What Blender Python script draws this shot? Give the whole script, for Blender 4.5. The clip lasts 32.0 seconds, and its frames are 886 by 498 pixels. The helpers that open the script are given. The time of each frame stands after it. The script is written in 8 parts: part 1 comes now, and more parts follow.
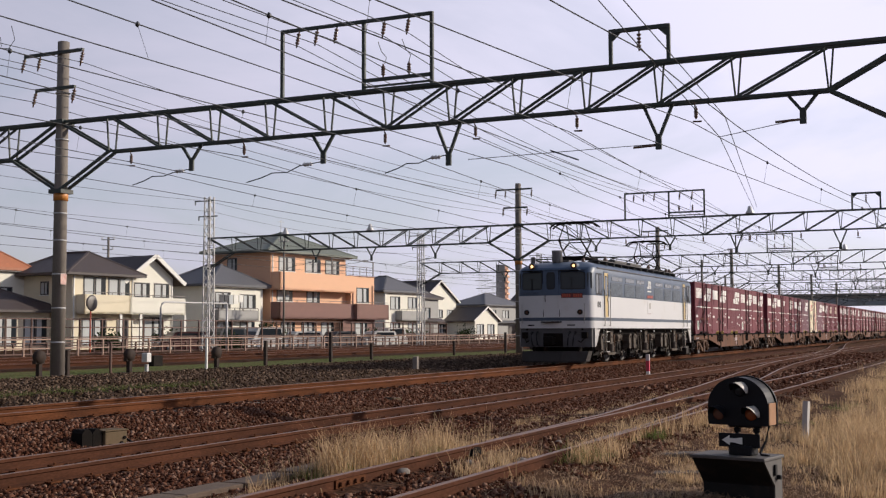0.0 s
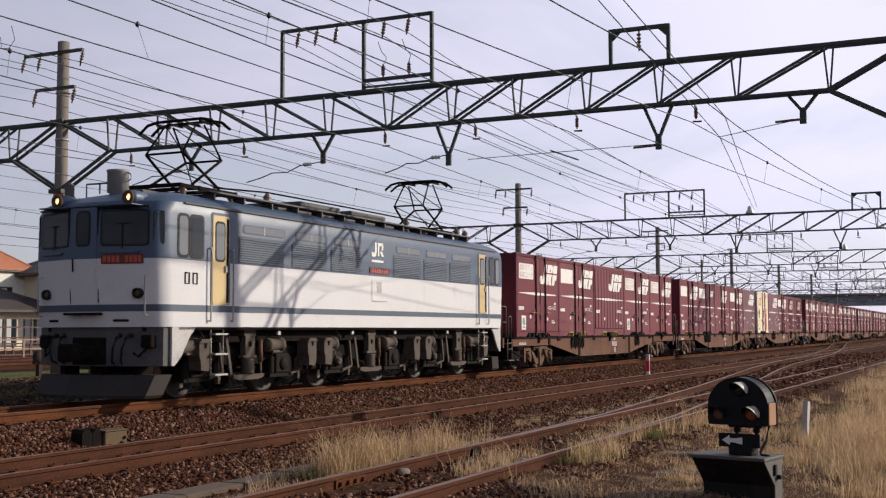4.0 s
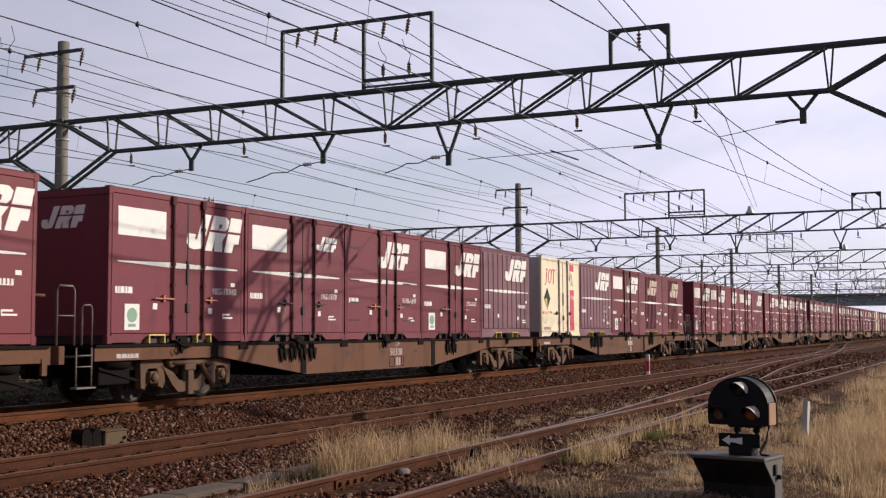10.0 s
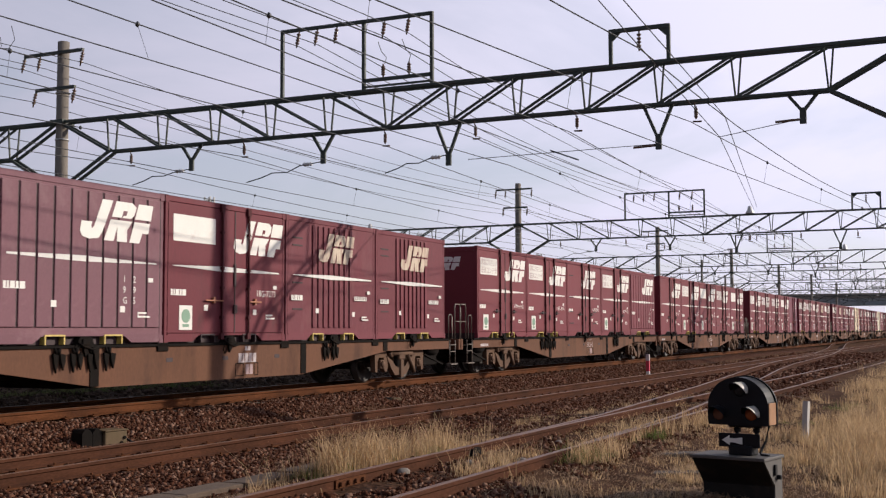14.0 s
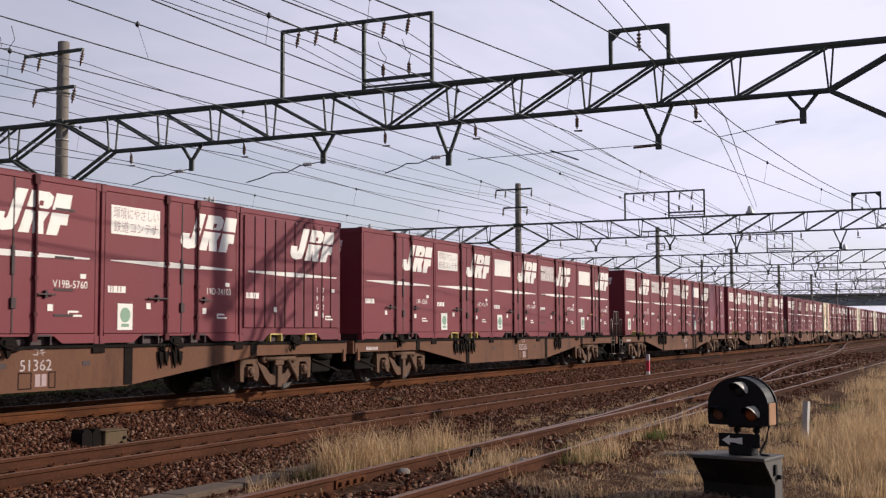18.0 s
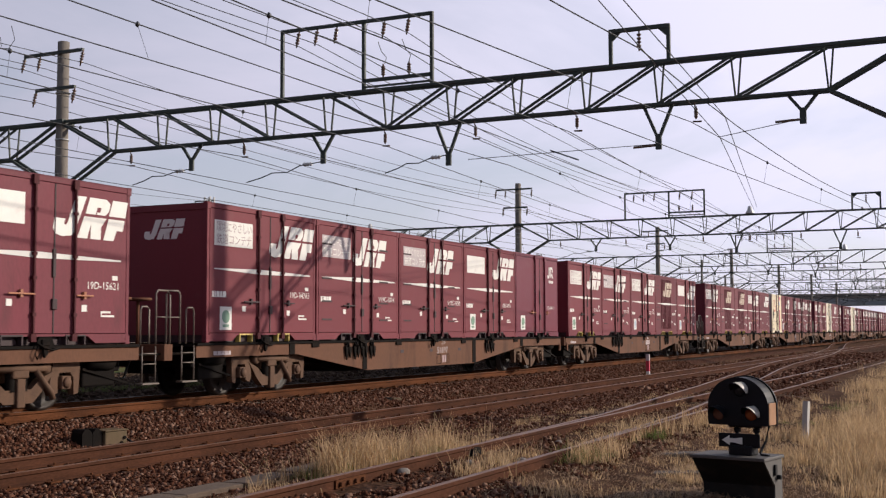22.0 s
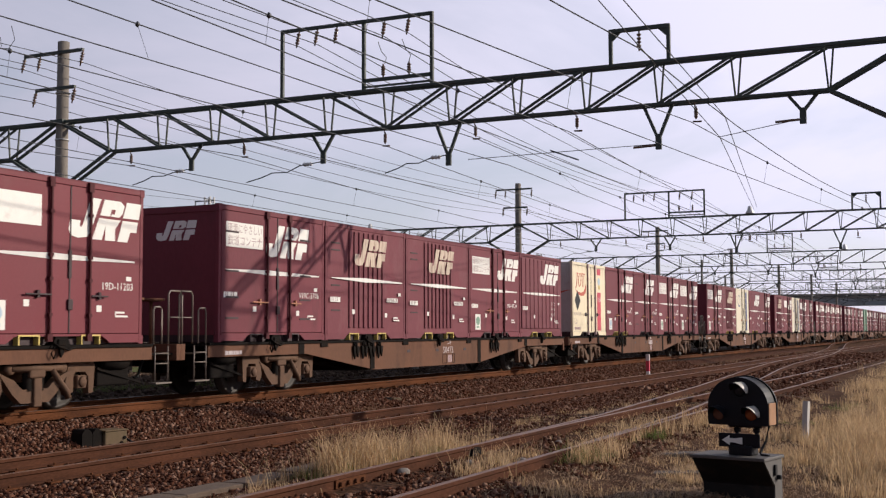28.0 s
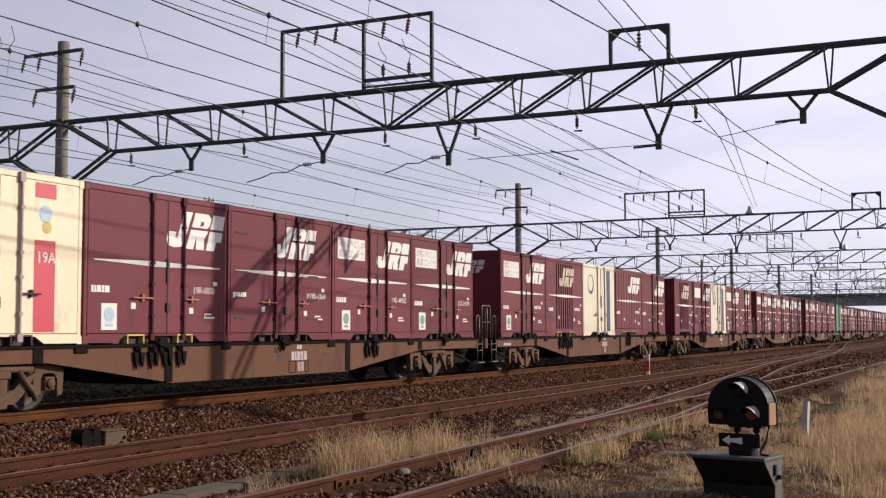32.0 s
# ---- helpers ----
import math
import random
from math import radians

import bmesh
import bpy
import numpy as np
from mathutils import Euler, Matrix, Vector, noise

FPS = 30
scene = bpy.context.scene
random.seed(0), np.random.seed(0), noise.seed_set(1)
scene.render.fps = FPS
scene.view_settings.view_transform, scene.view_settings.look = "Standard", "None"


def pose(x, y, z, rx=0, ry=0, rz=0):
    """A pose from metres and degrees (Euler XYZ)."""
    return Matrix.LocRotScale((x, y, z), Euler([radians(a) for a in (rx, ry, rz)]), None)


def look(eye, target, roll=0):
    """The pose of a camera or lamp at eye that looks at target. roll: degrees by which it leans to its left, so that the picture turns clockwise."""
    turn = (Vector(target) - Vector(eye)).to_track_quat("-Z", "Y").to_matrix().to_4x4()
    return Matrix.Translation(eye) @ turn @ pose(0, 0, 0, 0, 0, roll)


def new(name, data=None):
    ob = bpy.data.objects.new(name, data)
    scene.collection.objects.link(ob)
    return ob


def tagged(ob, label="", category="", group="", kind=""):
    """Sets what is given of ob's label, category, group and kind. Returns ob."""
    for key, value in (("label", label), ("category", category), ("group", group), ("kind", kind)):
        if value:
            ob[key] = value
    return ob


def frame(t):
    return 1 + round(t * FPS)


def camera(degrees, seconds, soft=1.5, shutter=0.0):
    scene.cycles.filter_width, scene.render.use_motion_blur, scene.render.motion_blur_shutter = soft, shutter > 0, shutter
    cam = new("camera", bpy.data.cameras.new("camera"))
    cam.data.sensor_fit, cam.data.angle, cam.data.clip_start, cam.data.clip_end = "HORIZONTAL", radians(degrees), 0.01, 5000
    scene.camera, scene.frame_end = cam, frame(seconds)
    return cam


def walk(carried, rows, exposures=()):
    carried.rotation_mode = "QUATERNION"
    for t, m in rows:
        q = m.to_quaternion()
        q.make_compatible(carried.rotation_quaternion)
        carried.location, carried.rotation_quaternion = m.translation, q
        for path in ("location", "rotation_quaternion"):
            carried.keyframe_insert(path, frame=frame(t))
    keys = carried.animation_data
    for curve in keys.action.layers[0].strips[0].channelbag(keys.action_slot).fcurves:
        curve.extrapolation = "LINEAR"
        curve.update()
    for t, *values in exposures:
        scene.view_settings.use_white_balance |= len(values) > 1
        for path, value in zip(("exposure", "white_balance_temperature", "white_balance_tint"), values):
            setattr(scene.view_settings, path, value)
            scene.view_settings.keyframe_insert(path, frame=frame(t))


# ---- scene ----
# The rail heads of the train's track lie at z = 0; x runs along the tracks, y across them, away from the camera.
cam = camera(41.45, 32.0, soft=1.25, shutter=0.1)
EYE = Vector((0.0, 0.0, 1.181))
VIEW = Vector((0.90535494, 0.41883083, 0.070094))
stand = look(EYE, EYE + VIEW, roll=-0.204)
walk(cam, [(0.0, stand), (32.0, stand)])

# ---- sky, sun and exposure ----
SUN_FROM = Vector((0.805, -1.0, 0.51)).normalized()
world = bpy.data.worlds.new("sky")
scene.world = world
world.use_nodes = True
wn, wl = world.node_tree.nodes, world.node_tree.links
wn.clear()
sky = wn.new("ShaderNodeTexSky")
sky.sky_type, sky.sun_disc = "NISHITA", False
sky.sun_elevation = math.asin(SUN_FROM.z)
sky.sun_rotation = math.atan2(SUN_FROM.x, SUN_FROM.y)
sky.air_density, sky.dust_density = 1.0, 1.0
tc = wn.new("ShaderNodeTexCoord")
sep = wn.new("ShaderNodeSeparateXYZ")
wl.new(tc.outputs["Generated"], sep.inputs[0])
rise = wn.new("ShaderNodeMath")
rise.operation = "ABSOLUTE"
wl.new(sep.outputs["Z"], rise.inputs[0])
lift = wn.new("ShaderNodeMath")
lift.operation = "ADD"
lift.inputs[1].default_value = 0.22
wl.new(rise.outputs[0], lift.inputs[0])
inv = wn.new("ShaderNodeMath")
inv.operation = "DIVIDE"
inv.inputs[0].default_value = 1.0
wl.new(lift.outputs[0], inv.inputs[1])
flat_dir = wn.new("ShaderNodeVectorMath")
flat_dir.operation = "SCALE"
wl.new(tc.outputs["Generated"], flat_dir.inputs[0])
wl.new(inv.outputs[0], flat_dir.inputs["Scale"])
# thin high cloud over most of the sky, with bluer gaps
cloud = wn.new("ShaderNodeTexNoise")
cloud.inputs["Scale"].default_value, cloud.inputs["Detail"].default_value, cloud.inputs["Roughness"].default_value = 1.1, 7.0, 0.55
cloud.inputs["Distortion"].default_value = 0.6
wl.new(flat_dir.outputs[0], cloud.inputs["Vector"])
cover = wn.new("ShaderNodeMapRange")
cover.inputs["From Min"].default_value, cover.inputs["From Max"].default_value = 0.36, 0.60
cover.inputs["To Min"].default_value, cover.inputs["To Max"].default_value = 0.58, 1.0
wl.new(cloud.outputs[0], cover.inputs[0])
tosun = wn.new("ShaderNodeVectorMath")
tosun.operation = "DOT_PRODUCT"
tosun.inputs[1].default_value = SUN_FROM
wl.new(tc.outputs["Generated"], tosun.inputs[0])
bright = wn.new("ShaderNodeMapRange")
bright.inputs["From Min"].default_value, bright.inputs["From Max"].default_value = -0.5, 0.55
bright.inputs["To Min"].default_value, bright.inputs["To Max"].default_value = 2.9, 8.8
wl.new(tosun.outputs["Value"], bright.inputs[0])
veil = wn.new("ShaderNodeVectorMath")
veil.operation = "SCALE"
veil.inputs[0].default_value = (0.93, 0.905, 1.12)
wl.new(bright.outputs[0], veil.inputs["Scale"])
skymix = wn.new("ShaderNodeMix")
skymix.data_type = "RGBA"
fade = wn.new("ShaderNodeMapRange")
fade.interpolation_type = "SMOOTHSTEP"
fade.inputs["From Min"].default_value, fade.inputs["From Max"].default_value = 0.34, 0.80
fade.inputs["To Min"].default_value, fade.inputs["To Max"].default_value = 1.0, 0.12
wl.new(rise.outputs[0], fade.inputs[0])
thick = wn.new("ShaderNodeMath")
thick.operation = "MULTIPLY"
wl.new(cover.outputs[0], thick.inputs[0])
wl.new(fade.outputs[0], thick.inputs[1])
wl.new(thick.outputs[0], skymix.inputs["Factor"])
wl.new(sky.outputs[0], skymix.inputs["A"])
wl.new(veil.outputs[0], skymix.inputs["B"])
bg = wn.new("ShaderNodeBackground")
bg.inputs["Strength"].default_value = 0.12
wout = wn.new("ShaderNodeOutputWorld")
wl.new(skymix.outputs["Result"], bg.inputs[0])
wl.new(bg.outputs[0], wout.inputs[0])
sun = new("sun", bpy.data.lights.new("sun", "SUN"))
sun.data.energy, sun.data.angle, sun.data.color = 5.0, radians(0.6), (1.0, 0.90, 0.78)
sun.matrix_world = look(SUN_FROM * 50, (0, 0, 0))
scene.view_settings.exposure = -0.13

# ---- materials ----
def mat(name, color, rough=0.6, metal=0.0, grain=0.25, scale=6.0, bump=0.1, fine=60.0, dirt=None, dirt_amount=0.0, dirt_scale=1.2, spec=0.5, per_object=0.0, stretch=(1, 1, 1)):
    """Paint, metal, stone: a base colour varied at two scales, with stains of the colour dirt and a fine relief."""
    m = bpy.data.materials.new(name)
    m.use_nodes = True
    n, l = m.node_tree.nodes, m.node_tree.links
    b = n["Principled BSDF"]
    b.inputs["Metallic"].default_value = metal
    b.inputs["Specular IOR Level"].default_value = spec
    tc = n.new("ShaderNodeTexCoord")
    mp = n.new("ShaderNodeMapping")
    mp.inputs["Scale"].default_value = stretch
    l.new(tc.outputs["Object"], mp.inputs[0])
    big = n.new("ShaderNodeTexNoise")
    big.inputs["Scale"].default_value, big.inputs["Detail"].default_value = scale, 5.0
    small = n.new("ShaderNodeTexNoise")
    small.inputs["Scale"].default_value, small.inputs["Detail"].default_value = fine, 3.0
    l.new(mp.outputs[0], big.inputs["Vector"])
    l.new(mp.outputs[0], small.inputs["Vector"])
    mixn = n.new("ShaderNodeMath")
    mixn.operation = "ADD"
    l.new(big.outputs[0], mixn.inputs[0])
    l.new(small.outputs[0], mixn.inputs[1])
    r = n.new("ShaderNodeMapRange")
    r.inputs["From Min"].default_value, r.inputs["From Max"].default_value = 0.6, 1.4
    r.inputs["To Min"].default_value, r.inputs["To Max"].default_value = 1 - grain, 1 + grain
    l.new(mixn.outputs[0], r.inputs[0])
    src = r.outputs[0]
    if per_object:
        oi = n.new("ShaderNodeObjectInfo")
        r2 = n.new("ShaderNodeMapRange")
        r2.inputs["To Min"].default_value, r2.inputs["To Max"].default_value = 1 - per_object, 1 + per_object
        l.new(oi.outputs["Random"], r2.inputs[0])
        mu = n.new("ShaderNodeMath")
        mu.operation = "MULTIPLY"
        l.new(src, mu.inputs[0])
        l.new(r2.outputs[0], mu.inputs[1])
        src = mu.outputs[0]
    vm = n.new("ShaderNodeVectorMath")
    vm.operation = "SCALE"
    vm.inputs[0].default_value = color[:3]
    l.new(src, vm.inputs["Scale"])
    col = vm.outputs[0]
    if dirt:
        st = n.new("ShaderNodeTexNoise")
        st.inputs["Scale"].default_value, st.inputs["Detail"].default_value = dirt_scale, 8.0
        st.inputs["Roughness"].default_value = 0.65
        l.new(mp.outputs[0], st.inputs["Vector"])
        rr = n.new("ShaderNodeMapRange")
        rr.inputs["From Min"].default_value, rr.inputs["From Max"].default_value = 0.62 - 0.3 * dirt_amount, 0.75
        rr.inputs["To Max"].default_value = min(1.0, 0.35 + dirt_amount)
        l.new(st.outputs[0], rr.inputs[0])
        mx = n.new("ShaderNodeMix")
        mx.data_type = "RGBA"
        l.new(rr.outputs[0], mx.inputs["Factor"])
        l.new(col, mx.inputs["A"])
        mx.inputs["B"].default_value = (*dirt, 1)
        col = mx.outputs["Result"]
    l.new(col, b.inputs["Base Color"])
    rg = n.new("ShaderNodeMapRange")
    rg.inputs["To Min"].default_value, rg.inputs["To Max"].default_value = max(0.05, rough - 0.12), min(1.0, rough + 0.12)
    l.new(big.outputs[0], rg.inputs[0])
    l.new(rg.outputs[0], b.inputs["Roughness"])
    if bump:
        bp = n.new("ShaderNodeBump")
        bp.inputs["Strength"].default_value, bp.inputs["Distance"].default_value = bump, 0.01
        l.new(small.outputs[0], bp.inputs["Height"])
        l.new(bp.outputs[0], b.inputs["Normal"])
    return m


def glow(name, color, strength):
    m = bpy.data.materials.new(name)
    m.use_nodes = True
    b = m.node_tree.nodes["Principled BSDF"]
    b.inputs["Base Color"].default_value = (*color, 1)
    b.inputs["Emission Color"].default_value = (*color, 1)
    b.inputs["Emission Strength"].default_value = strength
    return m


def glass(name, color=(0.02, 0.025, 0.03), rough=0.06):
    m = bpy.data.materials.new(name)
    m.use_nodes = True
    b = m.node_tree.nodes["Principled BSDF"]
    b.inputs["Base Color"].default_value = (*color, 1)
    b.inputs["Roughness"].default_value = rough
    b.inputs["Specular IOR Level"].default_value = 0.3
    return m


M_RED = mat("container_red", (0.148, 0.0305, 0.0415), 0.60, grain=0.14, scale=1.3, fine=25, bump=0.06, dirt=(0.065, 0.022, 0.024), dirt_amount=0.22, dirt_scale=1.6, spec=0.2, per_object=0.12, stretch=(1, 1, 0.4))
M_RED2 = mat("container_crimson", (0.152, 0.0215, 0.036), 0.4, grain=0.08, scale=1.3, fine=25, bump=0.05, dirt=(0.16, 0.075, 0.07), dirt_amount=0.1, spec=0.3, per_object=0.1)
M_FADED = mat("container_faded", (0.165, 0.078, 0.094), 0.68, grain=0.12, scale=1.3, fine=25, bump=0.05, dirt=(0.26, 0.16, 0.17), dirt_amount=0.35, dirt_scale=1.6, spec=0.2, per_object=0.1)
M_REDFRAME = mat("container_rail", (0.070, 0.016, 0.019), 0.7, grain=0.2, scale=3, fine=40, dirt=(0.04, 0.02, 0.018), dirt_amount=0.3, spec=0.15)
M_CREAM = mat("container_cream", (0.72, 0.62, 0.43), 0.5, grain=0.09, scale=1.2, fine=25, bump=0.05, dirt=(0.30, 0.20, 0.12), dirt_amount=0.22, dirt_scale=2.2, stretch=(1, 1, 0.5))
M_CREAMEND = mat("container_grey_end", (0.42, 0.40, 0.37), 0.5, grain=0.1, scale=1.2, fine=25, dirt=(0.25, 0.2, 0.16), dirt_amount=0.3)
M_WHITE = mat("white_paint", (0.68, 0.66, 0.61), 0.5, grain=0.07, scale=4, fine=50, bump=0.03, dirt=(0.45, 0.36, 0.33), dirt_amount=0.12, dirt_scale=3)
M_DULLWHITE = mat("dull_white_paint", (0.42, 0.36, 0.36), 0.6, grain=0.12, scale=5, fine=50, bump=0.03, dirt=(0.2, 0.1, 0.1), dirt_amount=0.3, dirt_scale=4)
M_YELLOW = mat("yellow_paint", (0.52, 0.38, 0.09), 0.55, grain=0.2, scale=8, dirt=(0.12, 0.06, 0.03), dirt_amount=0.35, dirt_scale=9)
M_CRIMSON = mat("crimson_paint", (0.50, 0.03, 0.06), 0.45, grain=0.06)
M_BROWN = mat("wagon_brown", (0.128, 0.060, 0.036), 0.8, grain=0.2, scale=1.5, fine=30, dirt=(0.045, 0.024, 0.017), dirt_amount=0.38, dirt_scale=1.6, spec=0.15, stretch=(1, 1, 0.35))
M_BOGIE = mat("bogie_brown", (0.105, 0.058, 0.036), 0.8, spec=0.2, grain=0.25, scale=4, fine=50, dirt=(0.05, 0.03, 0.02), dirt_amount=0.4, dirt_scale=3)
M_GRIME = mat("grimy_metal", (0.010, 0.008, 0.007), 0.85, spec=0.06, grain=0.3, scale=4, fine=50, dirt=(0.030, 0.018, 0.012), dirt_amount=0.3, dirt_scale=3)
M_WHEEL = mat("wheel_steel", (0.024, 0.016, 0.012), 0.6, grain=0.3, scale=6, spec=0.3)
M_BLUE = mat("loco_blue", (0.052, 0.080, 0.128), 0.45, grain=0.08, scale=0.9, fine=20, bump=0.03, dirt=(0.055, 0.062, 0.075), dirt_amount=0.2, dirt_scale=0.8, stretch=(1, 1, 0.4))
M_LWHITE = mat("loco_white", (0.585, 0.575, 0.565), 0.42, grain=0.05, scale=0.9, fine=20, bump=0.03, dirt=(0.42, 0.37, 0.31), dirt_amount=0.2, dirt_scale=0.8)
M_LOCOGREY = mat("loco_grey", (0.014, 0.0115, 0.010), 0.8, spec=0.1, grain=0.2, scale=3, dirt=(0.026, 0.017, 0.012), dirt_amount=0.4, dirt_scale=2)
M_STRIPE = mat("loco_stripe", (0.055, 0.075, 0.105), 0.5, grain=0.1, scale=1)
M_ROOFGREY = mat("loco_roof", (0.065, 0.06, 0.056), 0.65, grain=0.2, scale=3, dirt=(0.06, 0.04, 0.03), dirt_amount=0.4, dirt_scale=2)
M_LOUVRE = mat("louvre_grey", (0.10, 0.125, 0.155), 0.5, grain=0.1, scale=4)
M_DOORYELLOW = mat("door_mustard", (0.52, 0.38, 0.17), 0.45, grain=0.08, scale=2)
M_PLATE = mat("number_plate_red", (0.115, 0.020, 0.018), 0.4, grain=0.05)
M_STEEL = mat("bright_steel", (0.34, 0.32, 0.29), 0.5, metal=0.3, grain=0.15)
M_BLACK = mat("black_paint", (0.009, 0.009, 0.010), 0.55, spec=0.25, grain=0.3, scale=8, dirt=(0.025, 0.022, 0.02), dirt_amount=0.2, dirt_scale=5)
M_GANTRY = mat("gantry_green", (0.035, 0.045, 0.038), 0.6, grain=0.25, scale=2, fine=30, dirt=(0.10, 0.055, 0.035), dirt_amount=0.25, dirt_scale=1.3)
M_POLE = mat("weathered_concrete", (0.17, 0.145, 0.12), 0.85, grain=0.2, scale=1.5, fine=30, bump=0.3, dirt=(0.10, 0.085, 0.075), dirt_amount=0.4, dirt_scale=0.9, stretch=(1, 1, 0.35))
M_GALV = mat("galvanised_steel", (0.42, 0.41, 0.40), 0.5, metal=0.2, grain=0.15, scale=3)
M_WIRE = mat("wire", (0.05, 0.05, 0.05), 0.5, metal=0.3, grain=0.1, bump=0)
M_PORCELAIN = mat("insulator", (0.12, 0.07, 0.05), 0.25, grain=0.1, bump=0)
M_PORCWHITE = mat("insulator_white", (0.6, 0.58, 0.55), 0.25, grain=0.1, bump=0)
M_RAIL = mat("rusty_rail", (0.098, 0.037, 0.0165), 0.92, grain=0.45, scale=3, fine=50, bump=0.25, dirt=(0.022, 0.011, 0.008), dirt_amount=0.5, dirt_scale=2.0, spec=0.06, stretch=(0.4, 1, 1))
M_RAILOLD = mat("old_siding_rail", (0.066, 0.027, 0.0155), 0.92, grain=0.45, scale=3, fine=50, bump=0.25, dirt=(0.022, 0.011, 0.008), dirt_amount=0.5, dirt_scale=2.0, spec=0.06, stretch=(0.4, 1, 1))
M_RAILHEAD = mat("rail_head", (0.135, 0.068, 0.040), 0.45, grain=0.25, scale=4, dirt=(0.05, 0.024, 0.015), dirt_amount=0.3, dirt_scale=2, spec=0.3, stretch=(0.3, 1, 1))
M_SLEEPER = mat("sleeper_wood", (0.030, 0.018, 0.013), 0.95, grain=0.35, scale=4, fine=40, bump=0.4, stretch=(1, 0.2, 1), per_object=0.25)
M_SLEEPERC = mat("sleeper_concrete", (0.075, 0.052, 0.040), 0.95, grain=0.2, scale=4, fine=40, bump=0.3, dirt=(0.16, 0.09, 0.06), dirt_amount=0.4)
M_CONCRETE = mat("concrete", (0.20, 0.17, 0.145), 0.85, grain=0.15, scale=3, fine=40, bump=0.3, dirt=(0.2, 0.15, 0.11), dirt_amount=0.3)
M_LAMPGLOW = glow("headlamp_glow", (1.0, 0.60, 0.27), 2.4)
M_REDLAMP = glass("signal_lens", (0.16, 0.075, 0.05), 0.25)
M_GLASS = glass("dark_glass")
M_ORANGE = mat("latch_orange", (0.55, 0.22, 0.05), 0.5, grain=0.2)
M_WARN = mat("warning_red", (.45, .08, .04), .5, grain=.1)
M_SIGN = mat("faded_warning_sign", (.55, .36, .30), .6, grain=.25, scale=14, dirt=(.45, .08, .05), dirt_amount=.4, dirt_scale=12)
M_BRIDGE = mat("bridge_blue_grey", (.24, .26, .28), .6, grain=.12, scale=.6, dirt=(.14, .12, .11), dirt_amount=.3, dirt_scale=.4)
M_HANDRAIL = mat("worn_handrail", (0.13, 0.10, 0.08), 0.6, grain=0.2, scale=6)

# ---- building helpers ----
def box(bm, x0, x1, y0, y1, z0, z1, bevel=0.0):
    v = [bm.verts.new((x, y, z)) for x in (x0, x1) for y in (y0, y1) for z in (z0, z1)]
    fs = [bm.faces.new([v[i] for i in q]) for q in ((0, 1, 3, 2), (4, 6, 7, 5), (0, 4, 5, 1), (2, 3, 7, 6), (0, 2, 6, 4), (1, 5, 7, 3))]
    if bevel:
        es = {e for f in fs for e in f.edges}
        bmesh.ops.bevel(bm, geom=list(es), offset=bevel, segments=2, affect="EDGES", profile=0.5)
    return fs


def bar(bm, a, b, w=0.05, h=None, up=(0, 0, 1)):
    """A square bar from a to b."""
    h = h or w
    a, b = Vector(a), Vector(b)
    d = (b - a).normalized()
    u = Vector(up)
    if abs(d.dot(u)) > 0.97:
        u = Vector((1, 0, 0))
    s = d.cross(u).normalized()
    u = s.cross(d).normalized()
    ring = [[bm.verts.new(p + s * (i * w / 2) + u * (j * h / 2)) for i, j in ((-1, -1), (1, -1), (1, 1), (-1, 1))] for p in (a, b)]
    for i in range(4):
        bm.faces.new((ring[0][i], ring[0][(i + 1) % 4], ring[1][(i + 1) % 4], ring[1][i]))
    bm.faces.new(ring[0][::-1])
    bm.faces.new(ring[1])


def tube(bm, pts, r, n=8, r2=None, cap=True):
    """A round rod along points; r2: the radius at its end."""
    pts = [Vector(p) for p in pts]
    r2 = r if r2 is None else r2
    rings = []
    for i, p in enumerate(pts):
        d = (pts[min(i + 1, len(pts) - 1)] - pts[max(i - 1, 0)]).normalized()
        u = Vector((0, 0, 1)) if abs(d.z) < 0.95 else Vector((1, 0, 0))
        s = d.cross(u).normalized()
        u = s.cross(d)
        q = r + (r2 - r) * i / max(1, len(pts) - 1)
        rings.append([bm.verts.new(p + (s * math.cos(2 * math.pi * k / n) + u * math.sin(2 * math.pi * k / n)) * q) for k in range(n)])
    for a, b in zip(rings, rings[1:]):
        for k in range(n):
            f = bm.faces.new((a[k], a[(k + 1) % n], b[(k + 1) % n], b[k]))
            f.smooth = n > 5
    if cap:
        bm.faces.new(rings[0][::-1])
        bm.faces.new(rings[-1])


def spin(bm, profile, n=16, at=(0, 0, 0), axis="z"):
    """A turned body: profile of (radius, height) about an axis through at."""
    at = Vector(at)

    def place(r, h, a):
        c, s = r * math.cos(a), r * math.sin(a)
        return at + Vector({"z": (c, s, h), "y": (c, h, s), "x": (h, c, s)}[axis])
    rings = []
    for r, h in profile:
        if r < 1e-6:
            rings.append([bm.verts.new(place(0, h, 0))])
        else:
            rings.append([bm.verts.new(place(r, h, 2 * math.pi * k / n)) for k in range(n)])
    for a, b in zip(rings, rings[1:]):
        for k in range(n):
            q = [a[k % len(a)], a[(k + 1) % len(a)], b[(k + 1) % len(b)], b[k % len(b)]]
            q = list(dict.fromkeys(q))
            if len(q) > 2:
                f = bm.faces.new(q)
                f.smooth = True
    for ring, rev in ((rings[0], True), (rings[-1], False)):
        if len(ring) > 2:
            bm.faces.new(ring[::-1] if rev else ring)


